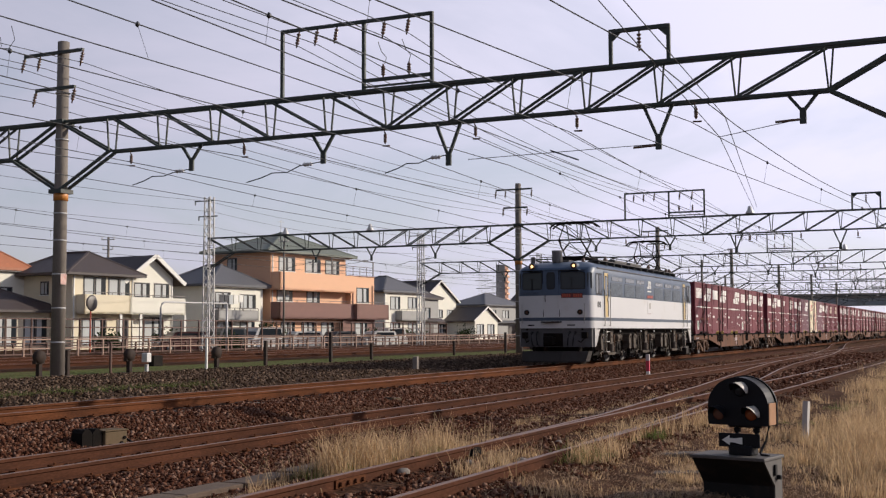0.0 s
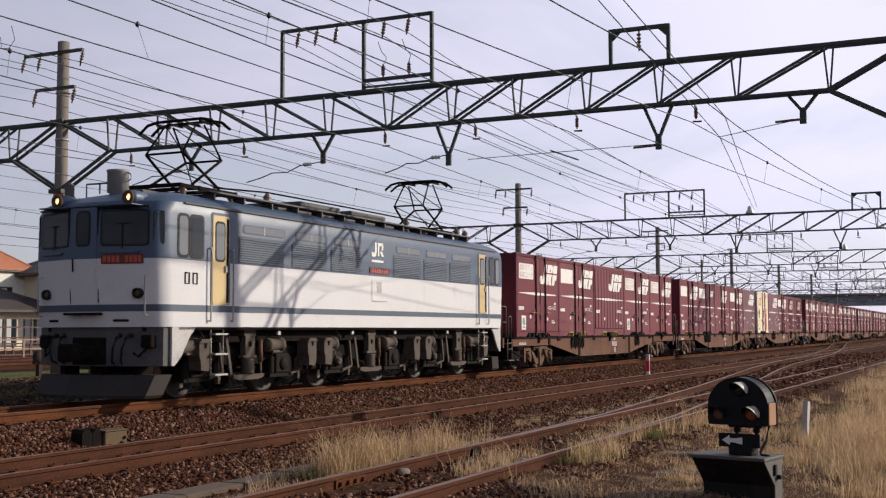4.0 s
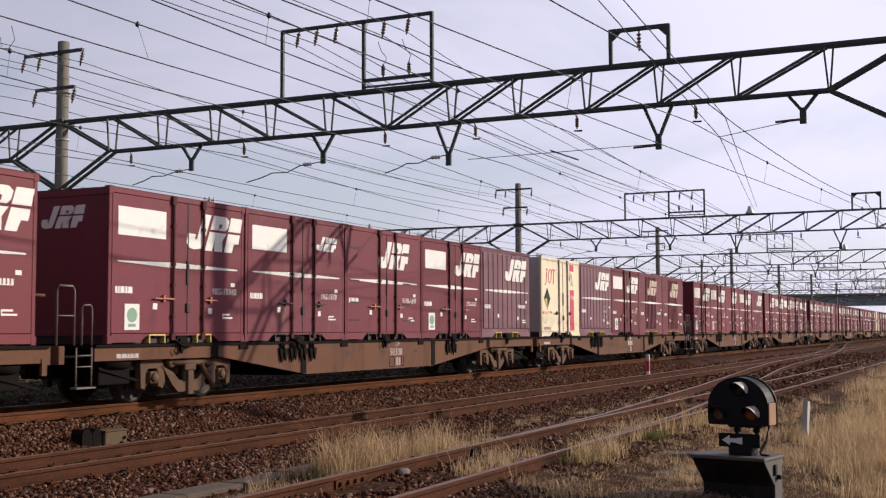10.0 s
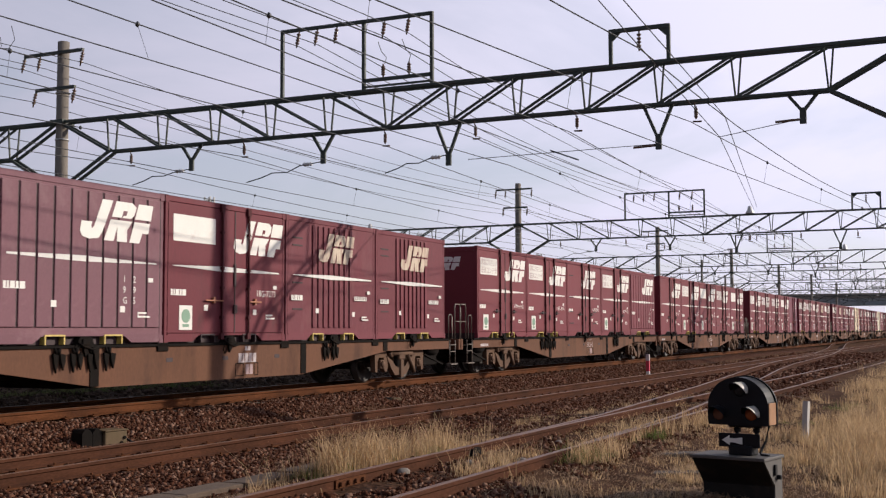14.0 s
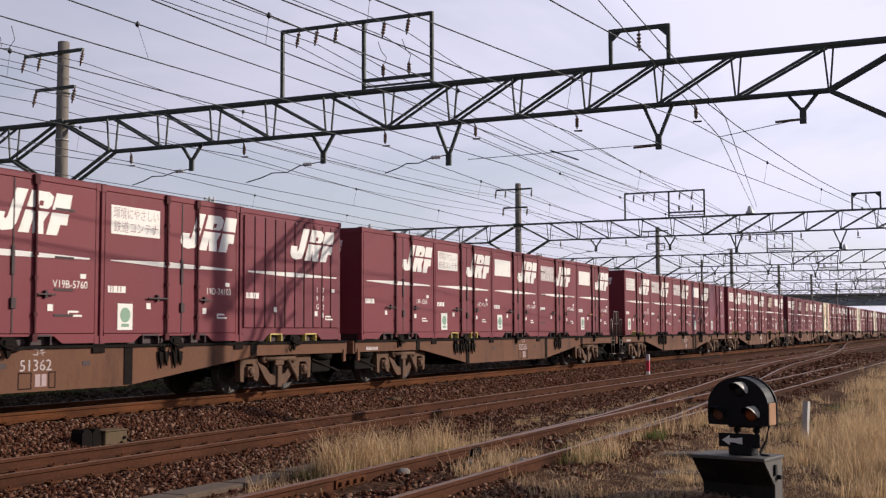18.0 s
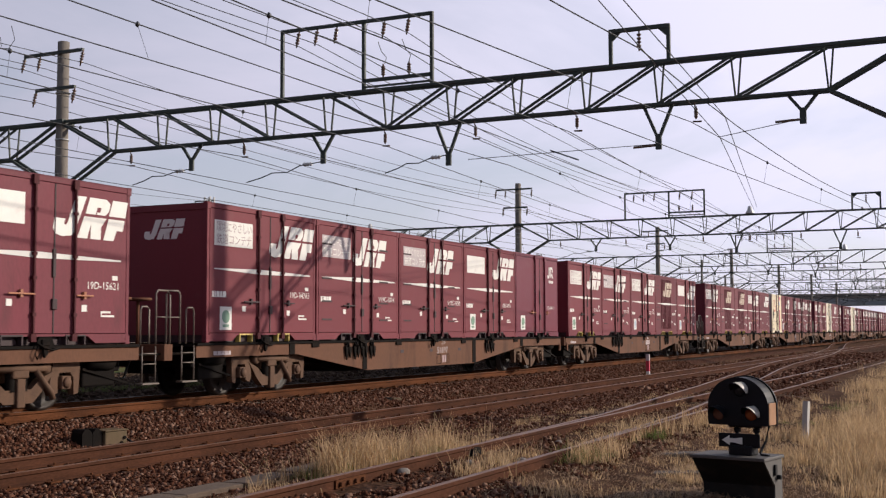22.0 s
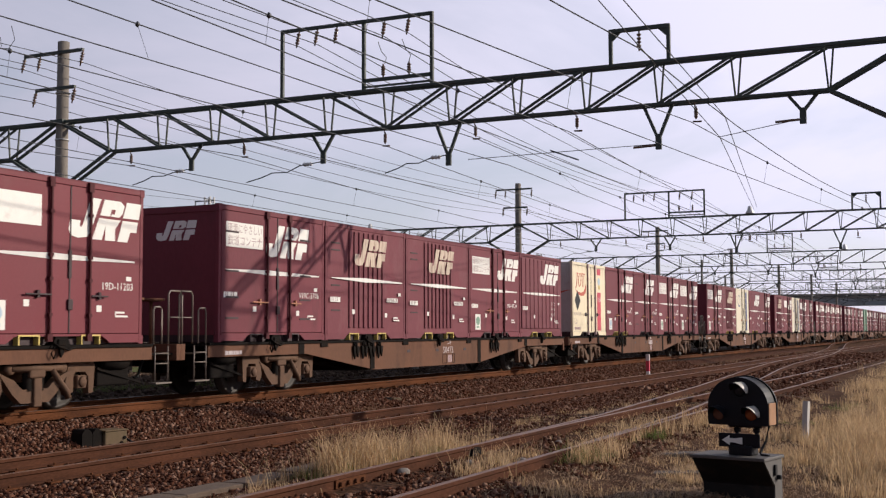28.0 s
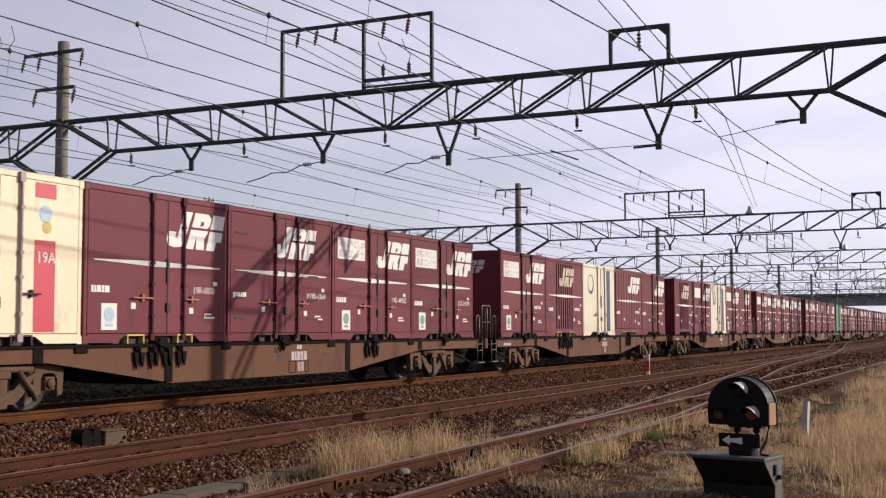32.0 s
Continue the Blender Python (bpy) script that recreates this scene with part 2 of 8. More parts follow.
def prism(bm, outline, lo, hi, axis="y"):
    """A flat outline of (a, b), drawn out from lo to hi along an axis; y: a is x, b is z; x: a is y, b is z; z: a is x, b is y."""
    def place(a, b, h):
        return {"y": (a, h, b), "x": (h, a, b), "z": (a, b, h)}[axis]
    A = [bm.verts.new(place(a, b, lo)) for a, b in outline]
    B = [bm.verts.new(place(a, b, hi)) for a, b in outline]
    k = len(A)
    for i in range(k):
        bm.faces.new((A[i], A[(i + 1) % k], B[(i + 1) % k], B[i]))
    bm.faces.new(A[::-1])
    bm.faces.new(B)


def mesh(name, bm, material):
    bmesh.ops.recalc_face_normals(bm, faces=bm.faces[:])
    me = bpy.data.meshes.new(name)
    bm.to_mesh(me)
    bm.free()
    for m in material if isinstance(material, (list, tuple)) else [material]:
        me.materials.append(m)
    return me


def part(name, bm, material, parent=None, label=""):
    """One mesh object from a bmesh, under a thing or a part."""
    ob = new(name, bm if isinstance(bm, bpy.types.Mesh) else mesh(name, bm, material))
    ob.parent = parent
    if label:
        ob["label"] = label
    return ob


def thing(name, label, category, group="", m=None, kind=""):
    ob = new(name)
    ob.empty_display_size = 0.2
    if m is not None:
        ob.matrix_basis = m
    return tagged(ob, label, category, group, kind)


def bmn():
    return bmesh.new()


CACHE = {}


def cached(key, build, material):
    """A mesh built once and shared by alike parts."""
    key = (key, material.name)
    if key not in CACHE:
        bm = bmn()
        build(bm)
        CACHE[key] = mesh(key[0], bm, material)
    return CACHE[key]


TRACK_Y = 13.7      # centre of the train's track
GAUGE = 1.067


def travel(t):
    """Metres along x by which the train stands from its place at 16 s."""
    u = (t - 16) / 16
    return -16 * u * (6.5385 + u * (0.1388 + u * (0.0397 + u * (0.0131 + u * (-0.109 + u * 0.0598)))))


MOVERS = []      # things that ride with the train: (object, place at 16 s)
TURNERS = []     # wheelsets: (object, place on its thing, wheel radius)

# ---- ground, ballast, tracks ----
def smooth(a, b, x):
    t = max(0.0, min(1.0, (x - a) / (b - a)))
    return t * t * (3 - 2 * t)


def level(y):
    """Height of the soil across the line."""
    z = -.46
    z -= .06 * smooth(7.3, 7.8, y) * (1 - smooth(11.0, 11.6, y))
    z += .10 * smooth(7.5, 5.8, y)
    z += .11 * smooth(6.4, 5.7, y) * smooth(3.2, 3.8, y)
    z += -.06 * smooth(3.4, 0.0, y)
    z += .20 * smooth(11.0, 12.2, y)
    z += .12 * smooth(15.5, 18.0, y)
    z += -.10 * smooth(24.0, 27.0, y)
    z += .18 * smooth(40.0, 47.0, y)
    return z


def sheet(name, xs, ys, height, material, kind="structure", label="", category=""):
    verts = [(x, y, height(x, y)) for x in xs for y in ys]
    n = len(ys)
    faces = [(i * n + j, (i + 1) * n + j, (i + 1) * n + j + 1, i * n + j + 1) for i in range(len(xs) - 1) for j in range(n - 1)]
    me = bpy.data.meshes.new(name)
    me.from_pydata(verts, [], faces)
    me.materials.append(material)
    me.polygons.foreach_set("use_smooth", [True] * len(faces))
    return tagged(new(name, me), label, category, kind=kind)


def rough(x, y, a=.03):
    return a * (noise.noise((x * 1.7, y * 1.7, 0)) + .6 * noise.noise((x * 5, y * 5, 3)))


def soil_material(name, a, b, c, green, scale=1.0, bump=.6):
    """Soil or ballast between stones: two ground tones, stained in patches, with spots of green."""
    m = bpy.data.materials.new(name)
    m.use_nodes = True
    n, l = m.node_tree.nodes, m.node_tree.links
    bs = n["Principled BSDF"]
    bs.inputs["Roughness"].default_value = .95
    bs.inputs["Specular IOR Level"].default_value = .04
    tc = n.new("ShaderNodeTexCoord")
    vor = n.new("ShaderNodeTexVoronoi")
    vor.inputs["Scale"].default_value = 16 * scale
    n1 = n.new("ShaderNodeTexNoise")
    n1.inputs["Scale"].default_value, n1.inputs["Detail"].default_value = .8, 6
    n2 = n.new("ShaderNodeTexNoise")
    n2.inputs["Scale"].default_value, n2.inputs["Detail"].default_value = 22 * scale, 6
    for q in (vor, n1, n2):
        l.new(tc.outputs["Object"], q.inputs["Vector"])
    ramp = n.new("ShaderNodeValToRGB")
    ramp.color_ramp.elements[0].color, ramp.color_ramp.elements[1].color = (*a, 1), (*b, 1)
    ramp.color_ramp.elements[0].position, ramp.color_ramp.elements[1].position = .3, .7
    l.new(n2.outputs[0], ramp.inputs[0])
    bw = n.new("ShaderNodeRGBToBW")
    l.new(vor.outputs["Color"], bw.inputs[0])
    cmb = n.new("ShaderNodeMapRange")
    cmb.inputs["To Min"].default_value, cmb.inputs["To Max"].default_value = .35, 1.5
    l.new(bw.outputs[0], cmb.inputs[0])
    sc = n.new("ShaderNodeVectorMath")
    sc.operation = "SCALE"
    l.new(ramp.outputs[0], sc.inputs[0])
    l.new(cmb.outputs[0], sc.inputs["Scale"])
    r1 = n.new("ShaderNodeMapRange")
    r1.inputs["From Min"].default_value, r1.inputs["From Max"].default_value = .42, .62
    l.new(n1.outputs[0], r1.inputs[0])
    m2 = n.new("ShaderNodeMix")
    m2.data_type = "RGBA"
    l.new(r1.outputs[0], m2.inputs["Factor"])
    l.new(sc.outputs[0], m2.inputs["A"])
    m2.inputs["B"].default_value = (*c, 1)
    fac = n.new("ShaderNodeMath")
    fac.operation = "MULTIPLY"
    fac.inputs[1].default_value = green
    l.new(r1.outputs[0], fac.inputs[0])
    l.new(fac.outputs[0], m2.inputs["Factor"])
    l.new(m2.outputs["Result"], bs.inputs["Base Color"])
    bp = n.new("ShaderNodeBump")
    bp.inputs["Strength"].default_value, bp.inputs["Distance"].default_value = bump, .03
    l.new(vor.outputs["Distance"], bp.inputs["Height"])
    l.new(bp.outputs[0], bs.inputs["Normal"])
    return m


M_SOIL = soil_material("dry_soil", (.034, .016, .010), (.084, .041, .024), (.110, .060, .032), .6)
M_BALLAST = soil_material("rusty_ballast", (.040, .017, .011), (.105, .046, .029), (.068, .032, .020), .6, 1.3, .9)
M_BALLASTFAR = soil_material("grey_ballast", (.032, .020, .013), (.085, .054, .037), (.058, .036, .024), .5, 1.2, .9)
M_TURF = soil_material("green_turf", (.055, .070, .020), (.12, .135, .042), (.13, .10, .05), .5, .6, .4)


def stone_material(name, dark, mid, pale):
    m = bpy.data.materials.new(name)
    m.use_nodes = True
    n, l = m.node_tree.nodes, m.node_tree.links
    bs = n["Principled BSDF"]
    bs.inputs["Roughness"].default_value = .95
    bs.inputs["Specular IOR Level"].default_value = .04
    g = n.new("ShaderNodeNewGeometry")
    ramp = n.new("ShaderNodeValToRGB")
    e = ramp.color_ramp.elements
    e[0].color, e[1].color = (*dark, 1), (*pale, 1)
    e[0].position, e[1].position = 0, 1
    k = e.new(.62)
    k.color = (*mid, 1)
    l.new(g.outputs["Random Per Island"], ramp.inputs[0])
    tc = n.new("ShaderNodeTexCoord")
    nz = n.new("ShaderNodeTexNoise")
    nz.inputs["Scale"].default_value = 70
    l.new(tc.outputs["Object"], nz.inputs["Vector"])
    r = n.new("ShaderNodeMapRange")
    r.inputs["To Min"].default_value, r.inputs["To Max"].default_value = .6, 1.4
    l.new(nz.outputs[0], r.inputs[0])
    sc = n.new("ShaderNodeVectorMath")
    sc.operation = "SCALE"
    l.new(ramp.outputs[0], sc.inputs[0])
    l.new(r.outputs[0], sc.inputs["Scale"])
    l.new(sc.outputs[0], bs.inputs["Base Color"])
    return m


M_STONE = stone_material("rusty_stones", (.034, .013, .008), (.098, .040, .0235), (.215, .130, .094))
M_STONEFAR = stone_material("grey_stones", (.030, .0185, .012), (.082, .053, .036), (.175, .122, .088))


def bed_height(x, y):
    """Top of the ballast of the running line and of the cleared beds beyond it."""
    z = -.19 - .33 * smooth(12.25, 11.2, y)
    z += .10 * smooth(16.0, 17.2, y) - .06 * smooth(15.0, 15.9, y) * (1 - smooth(16.0, 17.2, y))
    return z - .22 * smooth(24.0, 25.2, y) + rough(x, y, .015)


xs_near = [-20 + .5 * k for k in range(60)] + [10 + .5 * k for k in range(90)] + [55 + 3 * k for k in range(30)] + [145 + 40 * k for k in range(12)] + [700, 1200, 2500, 4500]
ys_ground = [-3000, -800, -200, -60, -20, -8, -4] + [-2 + .4 * k for k in range(75)] + [28 + 1.5 * k for k in range(15)] + [55, 70, 100, 160, 300, 700, 1500, 4000]
sheet("ground", [-3000, -600, -100] + xs_near, ys_ground, lambda x, y: level(y) + (rough(x, y) if -2 < y < 12 and x < 60 else 0), M_SOIL)
sheet("ballast_bed", xs_near[10:165], [11.2 + .25 * k for k in range(57)], bed_height, M_BALLAST)
sheet("cleared_ballast_bed", xs_near[10:165], [16.0 + .3 * k for k in range(31)], lambda x, y: bed_height(x, y) + .012 * smooth(16.0, 16.4, y), M_BALLASTFAR)
sheet("siding_ballast", xs_near[10:150], [7.4 + .25 * k for k in range(16)], lambda x, y: -.485 + .02 * math.sin(y * 3) + rough(x, y, .02), M_BALLAST)
sheet("grass_strip", xs_near[10:165], [25.0 + .6 * k for k in range(12)], lambda x, y: level(y) + .045 - .04 * smooth(30.5, 31.6, y) + rough(x, y, .03), M_TURF)


def stones(name, count, x0, x1, y0, y1, height, size, material, near=1.6, label="", keep=None):
    """Loose ballast stones: squashed, turned blocks, closer together near the camera's end of the bed."""
    rng = np.random.default_rng(len(name))
    u = rng.random(count)
    x = x0 + (x1 - x0) * u ** near
    y = y0 + (y1 - y0) * rng.random(count)
    if keep:
        ok = np.array([keep(a, b) for a, b in zip(x, y)])
        x, y = x[ok], y[ok]
    z = np.array([height(a, b) for a, b in zip(x, y)])
    n = len(x)
    cube = np.array([(i, j, k) for i in (-1, 1) for j in (-1, 1) for k in (-1, 1)], float)
    s = size * (.45 + 1.3 * rng.random((n, 1, 1)) ** 3) * (.45 + .7 * rng.random((n, 1, 3))) * .55
    v = cube[None] * (1 - .45 * rng.random((n, 8, 3))) * s
    a, b = rng.random(n) * 6.28, (rng.random(n) - .5) * 1.6
    ca, sa, cb, sb = np.cos(a), np.sin(a), np.cos(b), np.sin(b)
    rz = np.stack([np.stack([ca, -sa, 0 * a], -1), np.stack([sa, ca, 0 * a], -1), np.stack([0 * a, 0 * a, 0 * a + 1], -1)], -2)
    rx = np.stack([np.stack([0 * a + 1, 0 * a, 0 * a], -1), np.stack([0 * a, cb, -sb], -1), np.stack([0 * a, sb, cb], -1)], -2)
    v = np.einsum("nij,nkj->nki", rz @ rx, v)
    v += np.stack([x, y, z + size * .05], -1)[:, None, :]
    quads = np.array([(0, 1, 3, 2), (4, 6, 7, 5), (0, 4, 5, 1), (2, 3, 7, 6), (0, 2, 6, 4), (1, 5, 7, 3)])
    f = (quads[None] + 8 * np.arange(n)[:, None, None]).reshape(-1)
    me = bpy.data.meshes.new(name)
    me.vertices.add(8 * n)
    me.vertices.foreach_set("co", v.reshape(-1))
    me.loops.add(len(f))
    me.loops.foreach_set("vertex_index", f.astype(np.int32))
    me.polygons.add(6 * n)
    me.polygons.foreach_set("loop_start", (4 * np.arange(6 * n)).astype(np.int32))
    me.update()
    me.materials.append(material)
    return tagged(new(name, me), label, "ballast", kind="stuff")


shoulder = lambda x, y: max(bed_height(x, y), level(y) + rough(x, y), siding(x, y))
siding = lambda x, y: -.485 + .02 * math.sin(y * 3) + rough(x, y, .02)
stones("ballast_stones", 44000, 11, 52, 10.9, 13.05, shoulder, .042, M_STONE, 1.5, "rust-stained ballast stones along the running line")
stones("inner_ballast_stones", 6000, 12, 60, 13.2, 15.2, bed_height, .06, M_STONE, 1.4, "rust-stained ballast stones between the rails")
stones("siding_ballast_stones", 60000, 7.5, 44, 7.4, 11.3, siding, .041, M_STONE, 1.7, "rust-stained ballast stones on the siding")
stones("yard_ballast_stones", 36000, 6.5, 34, 3.6, 7.5, lambda x, y: level(y) + rough(x, y), .039, M_STONE, 1.8, "scattered ballast stones in dry soil", keep=lambda x, y: noise.noise((x * .9, y * .9, 7)) > -.25)
stones("cleared_bed_stones", 52000, 15, 75, 16.1, 24.6, lambda x, y: bed_height(x, y) + .012, .062, M_STONEFAR, 1.3, "grey ballast stones of the cleared beds")


stones("distant_ballast_stones", 20000, 32, 90, 4.6, 11.6, lambda x, y: max(level(y), siding(x, y)), .085, M_STONE, 1.2, "rust-stained ballast among the far turnouts")


def rail_mesh(bm, line, w=.068, h=.153):
    """A rail along a line of points at its head: head, web and foot."""
    prof = [(-w / 2, -.004), (-w / 2 + .006, 0), (w / 2 - .006, 0), (w / 2, -.004), (w / 2, -.038), (.010, -.050), (.009, -h + .028), (.062, -h + .012), (.062, -h), (-.062, -h), (-.062, -h + .012), (-.009, -h + .028), (-.010, -.050), (-w / 2, -.038)]
    loops = []
    pts = [Vector(q) for q in line]
    for i, q in enumerate(pts):
        d = (pts[min(i + 1, len(pts) - 1)] - pts[max(i - 1, 0)])
        s = Vector((d.y, -d.x, 0)).normalized()
        loops.append([bm.verts.new(q - s * a + Vector((0, 0, b))) for a, b in prof])
    k = len(prof)
    for a, b in zip(loops, loops[1:]):
        for i in range(k):
            f = bm.faces.new((a[i], b[i], b[(i + 1) % k], a[(i + 1) % k]))
            f.material_index = 1 if i in (0, 1, 2) else 0
    bm.faces.new(loops[0])
    bm.faces.new(loops[-1][::-1])


def track(name, centre, label, sleepers, sleeper_m, first=0, spacing=.62, length=2.1, plates_on=True):
    """Two rails on sleepers along a centre line of points at rail height."""
    t = thing(name, label, "railway track", "tracks", kind="structure")
    pts = [Vector(q) for q in centre]
    for s in (-1, 1):
        line = []
        for i, q in enumerate(pts):
            d = (pts[min(i + 1, len(pts) - 1)] - pts[max(i - 1, 0)])
            line.append(q + Vector((-d.y, d.x, 0)).normalized() * (s * .5675))
        bm = bmn()
        rail_mesh(bm, line)
        part("rail", mesh("rail", bm, [M_RAIL if name == "running_track" else M_RAILOLD, M_RAILHEAD]), None, t)
    if not sleepers:
        return t
    bm = bmn()
    box(bm, -.11, .11, -length / 2, length / 2, -.33, -.178, .01)
    me = mesh("sleeper", bm, sleeper_m)
    bm = bmn()
    for s in (-1, 1):
        box(bm, -.09, .09, s * .5675 - .15, s * .5675 + .15, -.156, -.138)
        for a in (-.085, .085):
            spin(bm, [(.014, -.14), (.014, -.118), (0, -.115)], 6, (0, s * .5675 + a, 0), "z")
    pm = mesh("tie_plate", bm, M_RAIL)
    lens = [(pts[i + 1] - pts[i]).length for i in range(len(pts) - 1)]
    for k in range(sleepers):
        d = first + k * spacing
        i = 0
        while i < len(lens) - 1 and d > lens[i]:
            d -= lens[i]
            i += 1
        dirv = (pts[i + 1] - pts[i]).normalized()
        q = pts[i] + dirv * d
        m = Matrix.Translation(q) @ Matrix.Rotation(math.atan2(dirv.y, dirv.x) + random.uniform(-.01, .01), 4, "Z")
        ob = part("sleeper", me, None, t)
        ob.matrix_basis = m
        if plates_on:
            ob = part("tie_plate", pm, None, t)
            ob.matrix_basis = m
    return t


def straight(y, z, x0=-30, x1=420, n=40):
    return [(x0 + (x1 - x0) * k / n, y, z) for k in range(n + 1)]


def build_tracks():
    track("running_track", straight(TRACK_Y, 0), "rust-brown running track on ballast under the train", 90, M_SLEEPERC, first=38)
    track("siding_track", [(-30, 9.98, -.30), (10, 9.98, -.30), (30, 9.92, -.30), (60, 9.75, -.30), (110, 9.75, -.30), (420, 9.75, -.30)], "rusty siding track half buried in ballast", 70, M_SLEEPER, first=35)
    track("yard_track", [(-30, 4.86, -.12), (8, 4.85, -.12), (20, 4.83, -.13), (40, 4.70, -.18), (70, 4.5, -.25), (300, 4.4, -.3)], "rusty yard track among dry grass", 60, M_SLEEPER, first=35)
    track("crossover_track", [(13, 4.87, -.125), (18, 5.0, -.135), (24, 5.5, -.16), (30, 6.12, -.22), (38, 6.95, -.27), (46, 7.75, -.29), (54, 8.35, -.30), (62, 8.7, -.305), (76, 9.2, -.29), (92, 10.3, -.20), (110, 12.0, -.08), (126, 13.2, -.01), (142, 13.7, .0)], "rusty crossover track curving between the sidings", 0, M_SLEEPER, first=8, length=2.3, plates_on=False)
    track("far_track", straight(33.0, .02), "rusty track beyond the grass strip", 0, M_SLEEPER)
    track("far_track", straight(37.2, .02), "rusty track beyond the grass strip", 0, M_SLEEPER)
    track("far_track", straight(41.0, .02), "rusty track near the boundary fence", 0, M_SLEEPER)


build_tracks()


# ---- dry grass ----
def grass_material(name, a, b):
    m = bpy.data.materials.new(name)
    m.use_nodes = True
    n, l = m.node_tree.nodes, m.node_tree.links
    bs = n["Principled BSDF"]
    bs.inputs["Roughness"].default_value = .7
    bs.inputs["Specular IOR Level"].default_value = .2
    g = n.new("ShaderNodeNewGeometry")
    ramp = n.new("ShaderNodeValToRGB")
    ramp.color_ramp.elements[0].color, ramp.color_ramp.elements[1].color = (*a, 1), (*b, 1)
    l.new(g.outputs["Random Per Island"], ramp.inputs[0])
    l.new(ramp.outputs[0], bs.inputs["Base Color"])
    tr = n.new("ShaderNodeBsdfTranslucent")
    l.new(ramp.outputs[0], tr.inputs[0])
    mixs = n.new("ShaderNodeMixShader")
    mixs.inputs[0].default_value = .45
    l.new(bs.outputs[0], mixs.inputs[1])
    l.new(tr.outputs[0], mixs.inputs[2])
    l.new(mixs.outputs[0], n["Material Output"].inputs[0])
    return m


M_STRAW = grass_material("dry_grass", (.27, .165, .085), (.80, .58, .34))
M_LITTER = grass_material("straw_litter", (.16, .095, .055), (.66, .47, .31))
M_GREENBLADE = grass_material("green_grass", (.07, .10, .025), (.20, .22, .07))


def blades(name, patches, material, label, seed, fallen=0.0):
    """Grass: bent blades in patches of (x, y, spread along x, spread across, count, height)."""
    rng = np.random.default_rng(seed)
    V, F = [], []
    for px, py, sx, sy, count, hgt in patches:
        # blades stand in tufts inside the patch
        tufts = max(1, count // 28)
        tx, ty = px + sx * rng.normal(size=tufts) * .5, py + sy * rng.normal(size=tufts) * .5
        th = hgt * (.55 + .6 * rng.random(tufts))
        for k in range(count):
            i = rng.integers(tufts)
            x, y = tx[i] + rng.normal() * (.07 + fallen), ty[i] + rng.normal() * (.07 + fallen)
            h = th[i] * (.25 + .85 * rng.random() ** 1.3)
            a, lean = rng.random() * 6.28, h * (.15 + 1.0 * rng.random() ** 1.5) + fallen * rng.random()
            w = .0018 + .0026 * rng.random()
            c, s = math.cos(a), math.sin(a)
            z = level(y) + rough(x, y) - .012 if y < 11 else level(y) - .03
            b = len(V)
            V += [(x - s * w, y + c * w, z), (x + s * w, y - c * w, z),
                  (x + c * lean * .3 - s * w * .8, y + s * lean * .3 + c * w * .8, z + h * .55), (x + c * lean * .3 + s * w * .8, y + s * lean * .3 - c * w * .8, z + h * .55),
                  (x + c * lean, y + s * lean, z + h)]
            F += [(b, b + 1, b + 3, b + 2), (b + 2, b + 3, b + 4)]
    me = bpy.data.meshes.new(name)
    me.from_pydata(V, [], F)
    me.materials.append(material)
    return tagged(new(name, me), label, "grass", kind="stuff")


TALL = [(11.6, 6.5, .75, .45, 2600, .52), (12.7, 6.25, .9, .5, 2200, .44), (14.2, 6.6, 1.0, .5, 500, .28), (12.1, 4.9, .5, .3, 300, .30), (11.0, 4.55, .6, .3, 420, .26), (12.8, 4.05, .8, .3, 700, .34),
        (15.6, 4.4, 1.3, .5, 600, .30), (17.5, 3.9, 1.6, .5, 800, .36), (13.5, 3.1, 1.0, .5, 400, .20), (20.5, 7.6, 2.2, .6, 400, .18),
        (16.2, 1.0, 1.3, .8, 6500, .46), (13.6, 1.0, .8, .6, 3600, .34), (18.8, 1.5, 2.0, .8, 5000, .44), (22.5, 1.0, 2.5, 1.0, 4200, .44), (27, 1.7, 3.0, 1.0, 3200, .40),
        (34, 2.6, 4.5, .8, 2600, .36), (44, 2.8, 6.0, .8, 2000, .36), (9.6, 6.2, .3, .12, 26, .55), (8.2, 6.9, .25, .1, 24, .5), (12.3, 2.4, .7, .6, 900, .16), (14.5, 2.2, .9, .5, 1300, .22), (17.0, 2.4, 1.2, .4, 1300, .24), (10.2, 3.6, .6, .4, 400, .16), (24, 3.3, 3.0, .3, 700, .26), (12.0, .9, .5, .6, 1400, .22), (17.0, .3, 1.5, .6, 3500, .52), (15.2, 1.5, 1.0, .5, 2600, .42), (20.5, .5, 2.2, .8, 3000, .5), (25, .4, 3.0, 1.0, 2500, .5)]
TALL = [(a, b, c, d, int(n * (.85 if n > 1000 else .95)), h * (1.06 if n > 1000 else 1.0)) for a, b, c, d, n, h in TALL]
blades("dry_grass", TALL, M_STRAW, "tall dry straw-coloured grass between the sidings", 5)
blades("low_dry_weeds", [(9 + 1.6 * k, 5.9 + .5 * math.sin(k * 2.1), 1.0, .9, 260, .12) for k in range(12)] + [(14 + 2.2 * k, 7.6 + .3 * math.sin(k), 1.2, .4, 160, .12) for k in range(12)] + [(11 + 1.2 * k, 3.2, .8, .8, 330, .12) for k in range(10)], M_STRAW, "short dry weeds on the yard soil", 6)
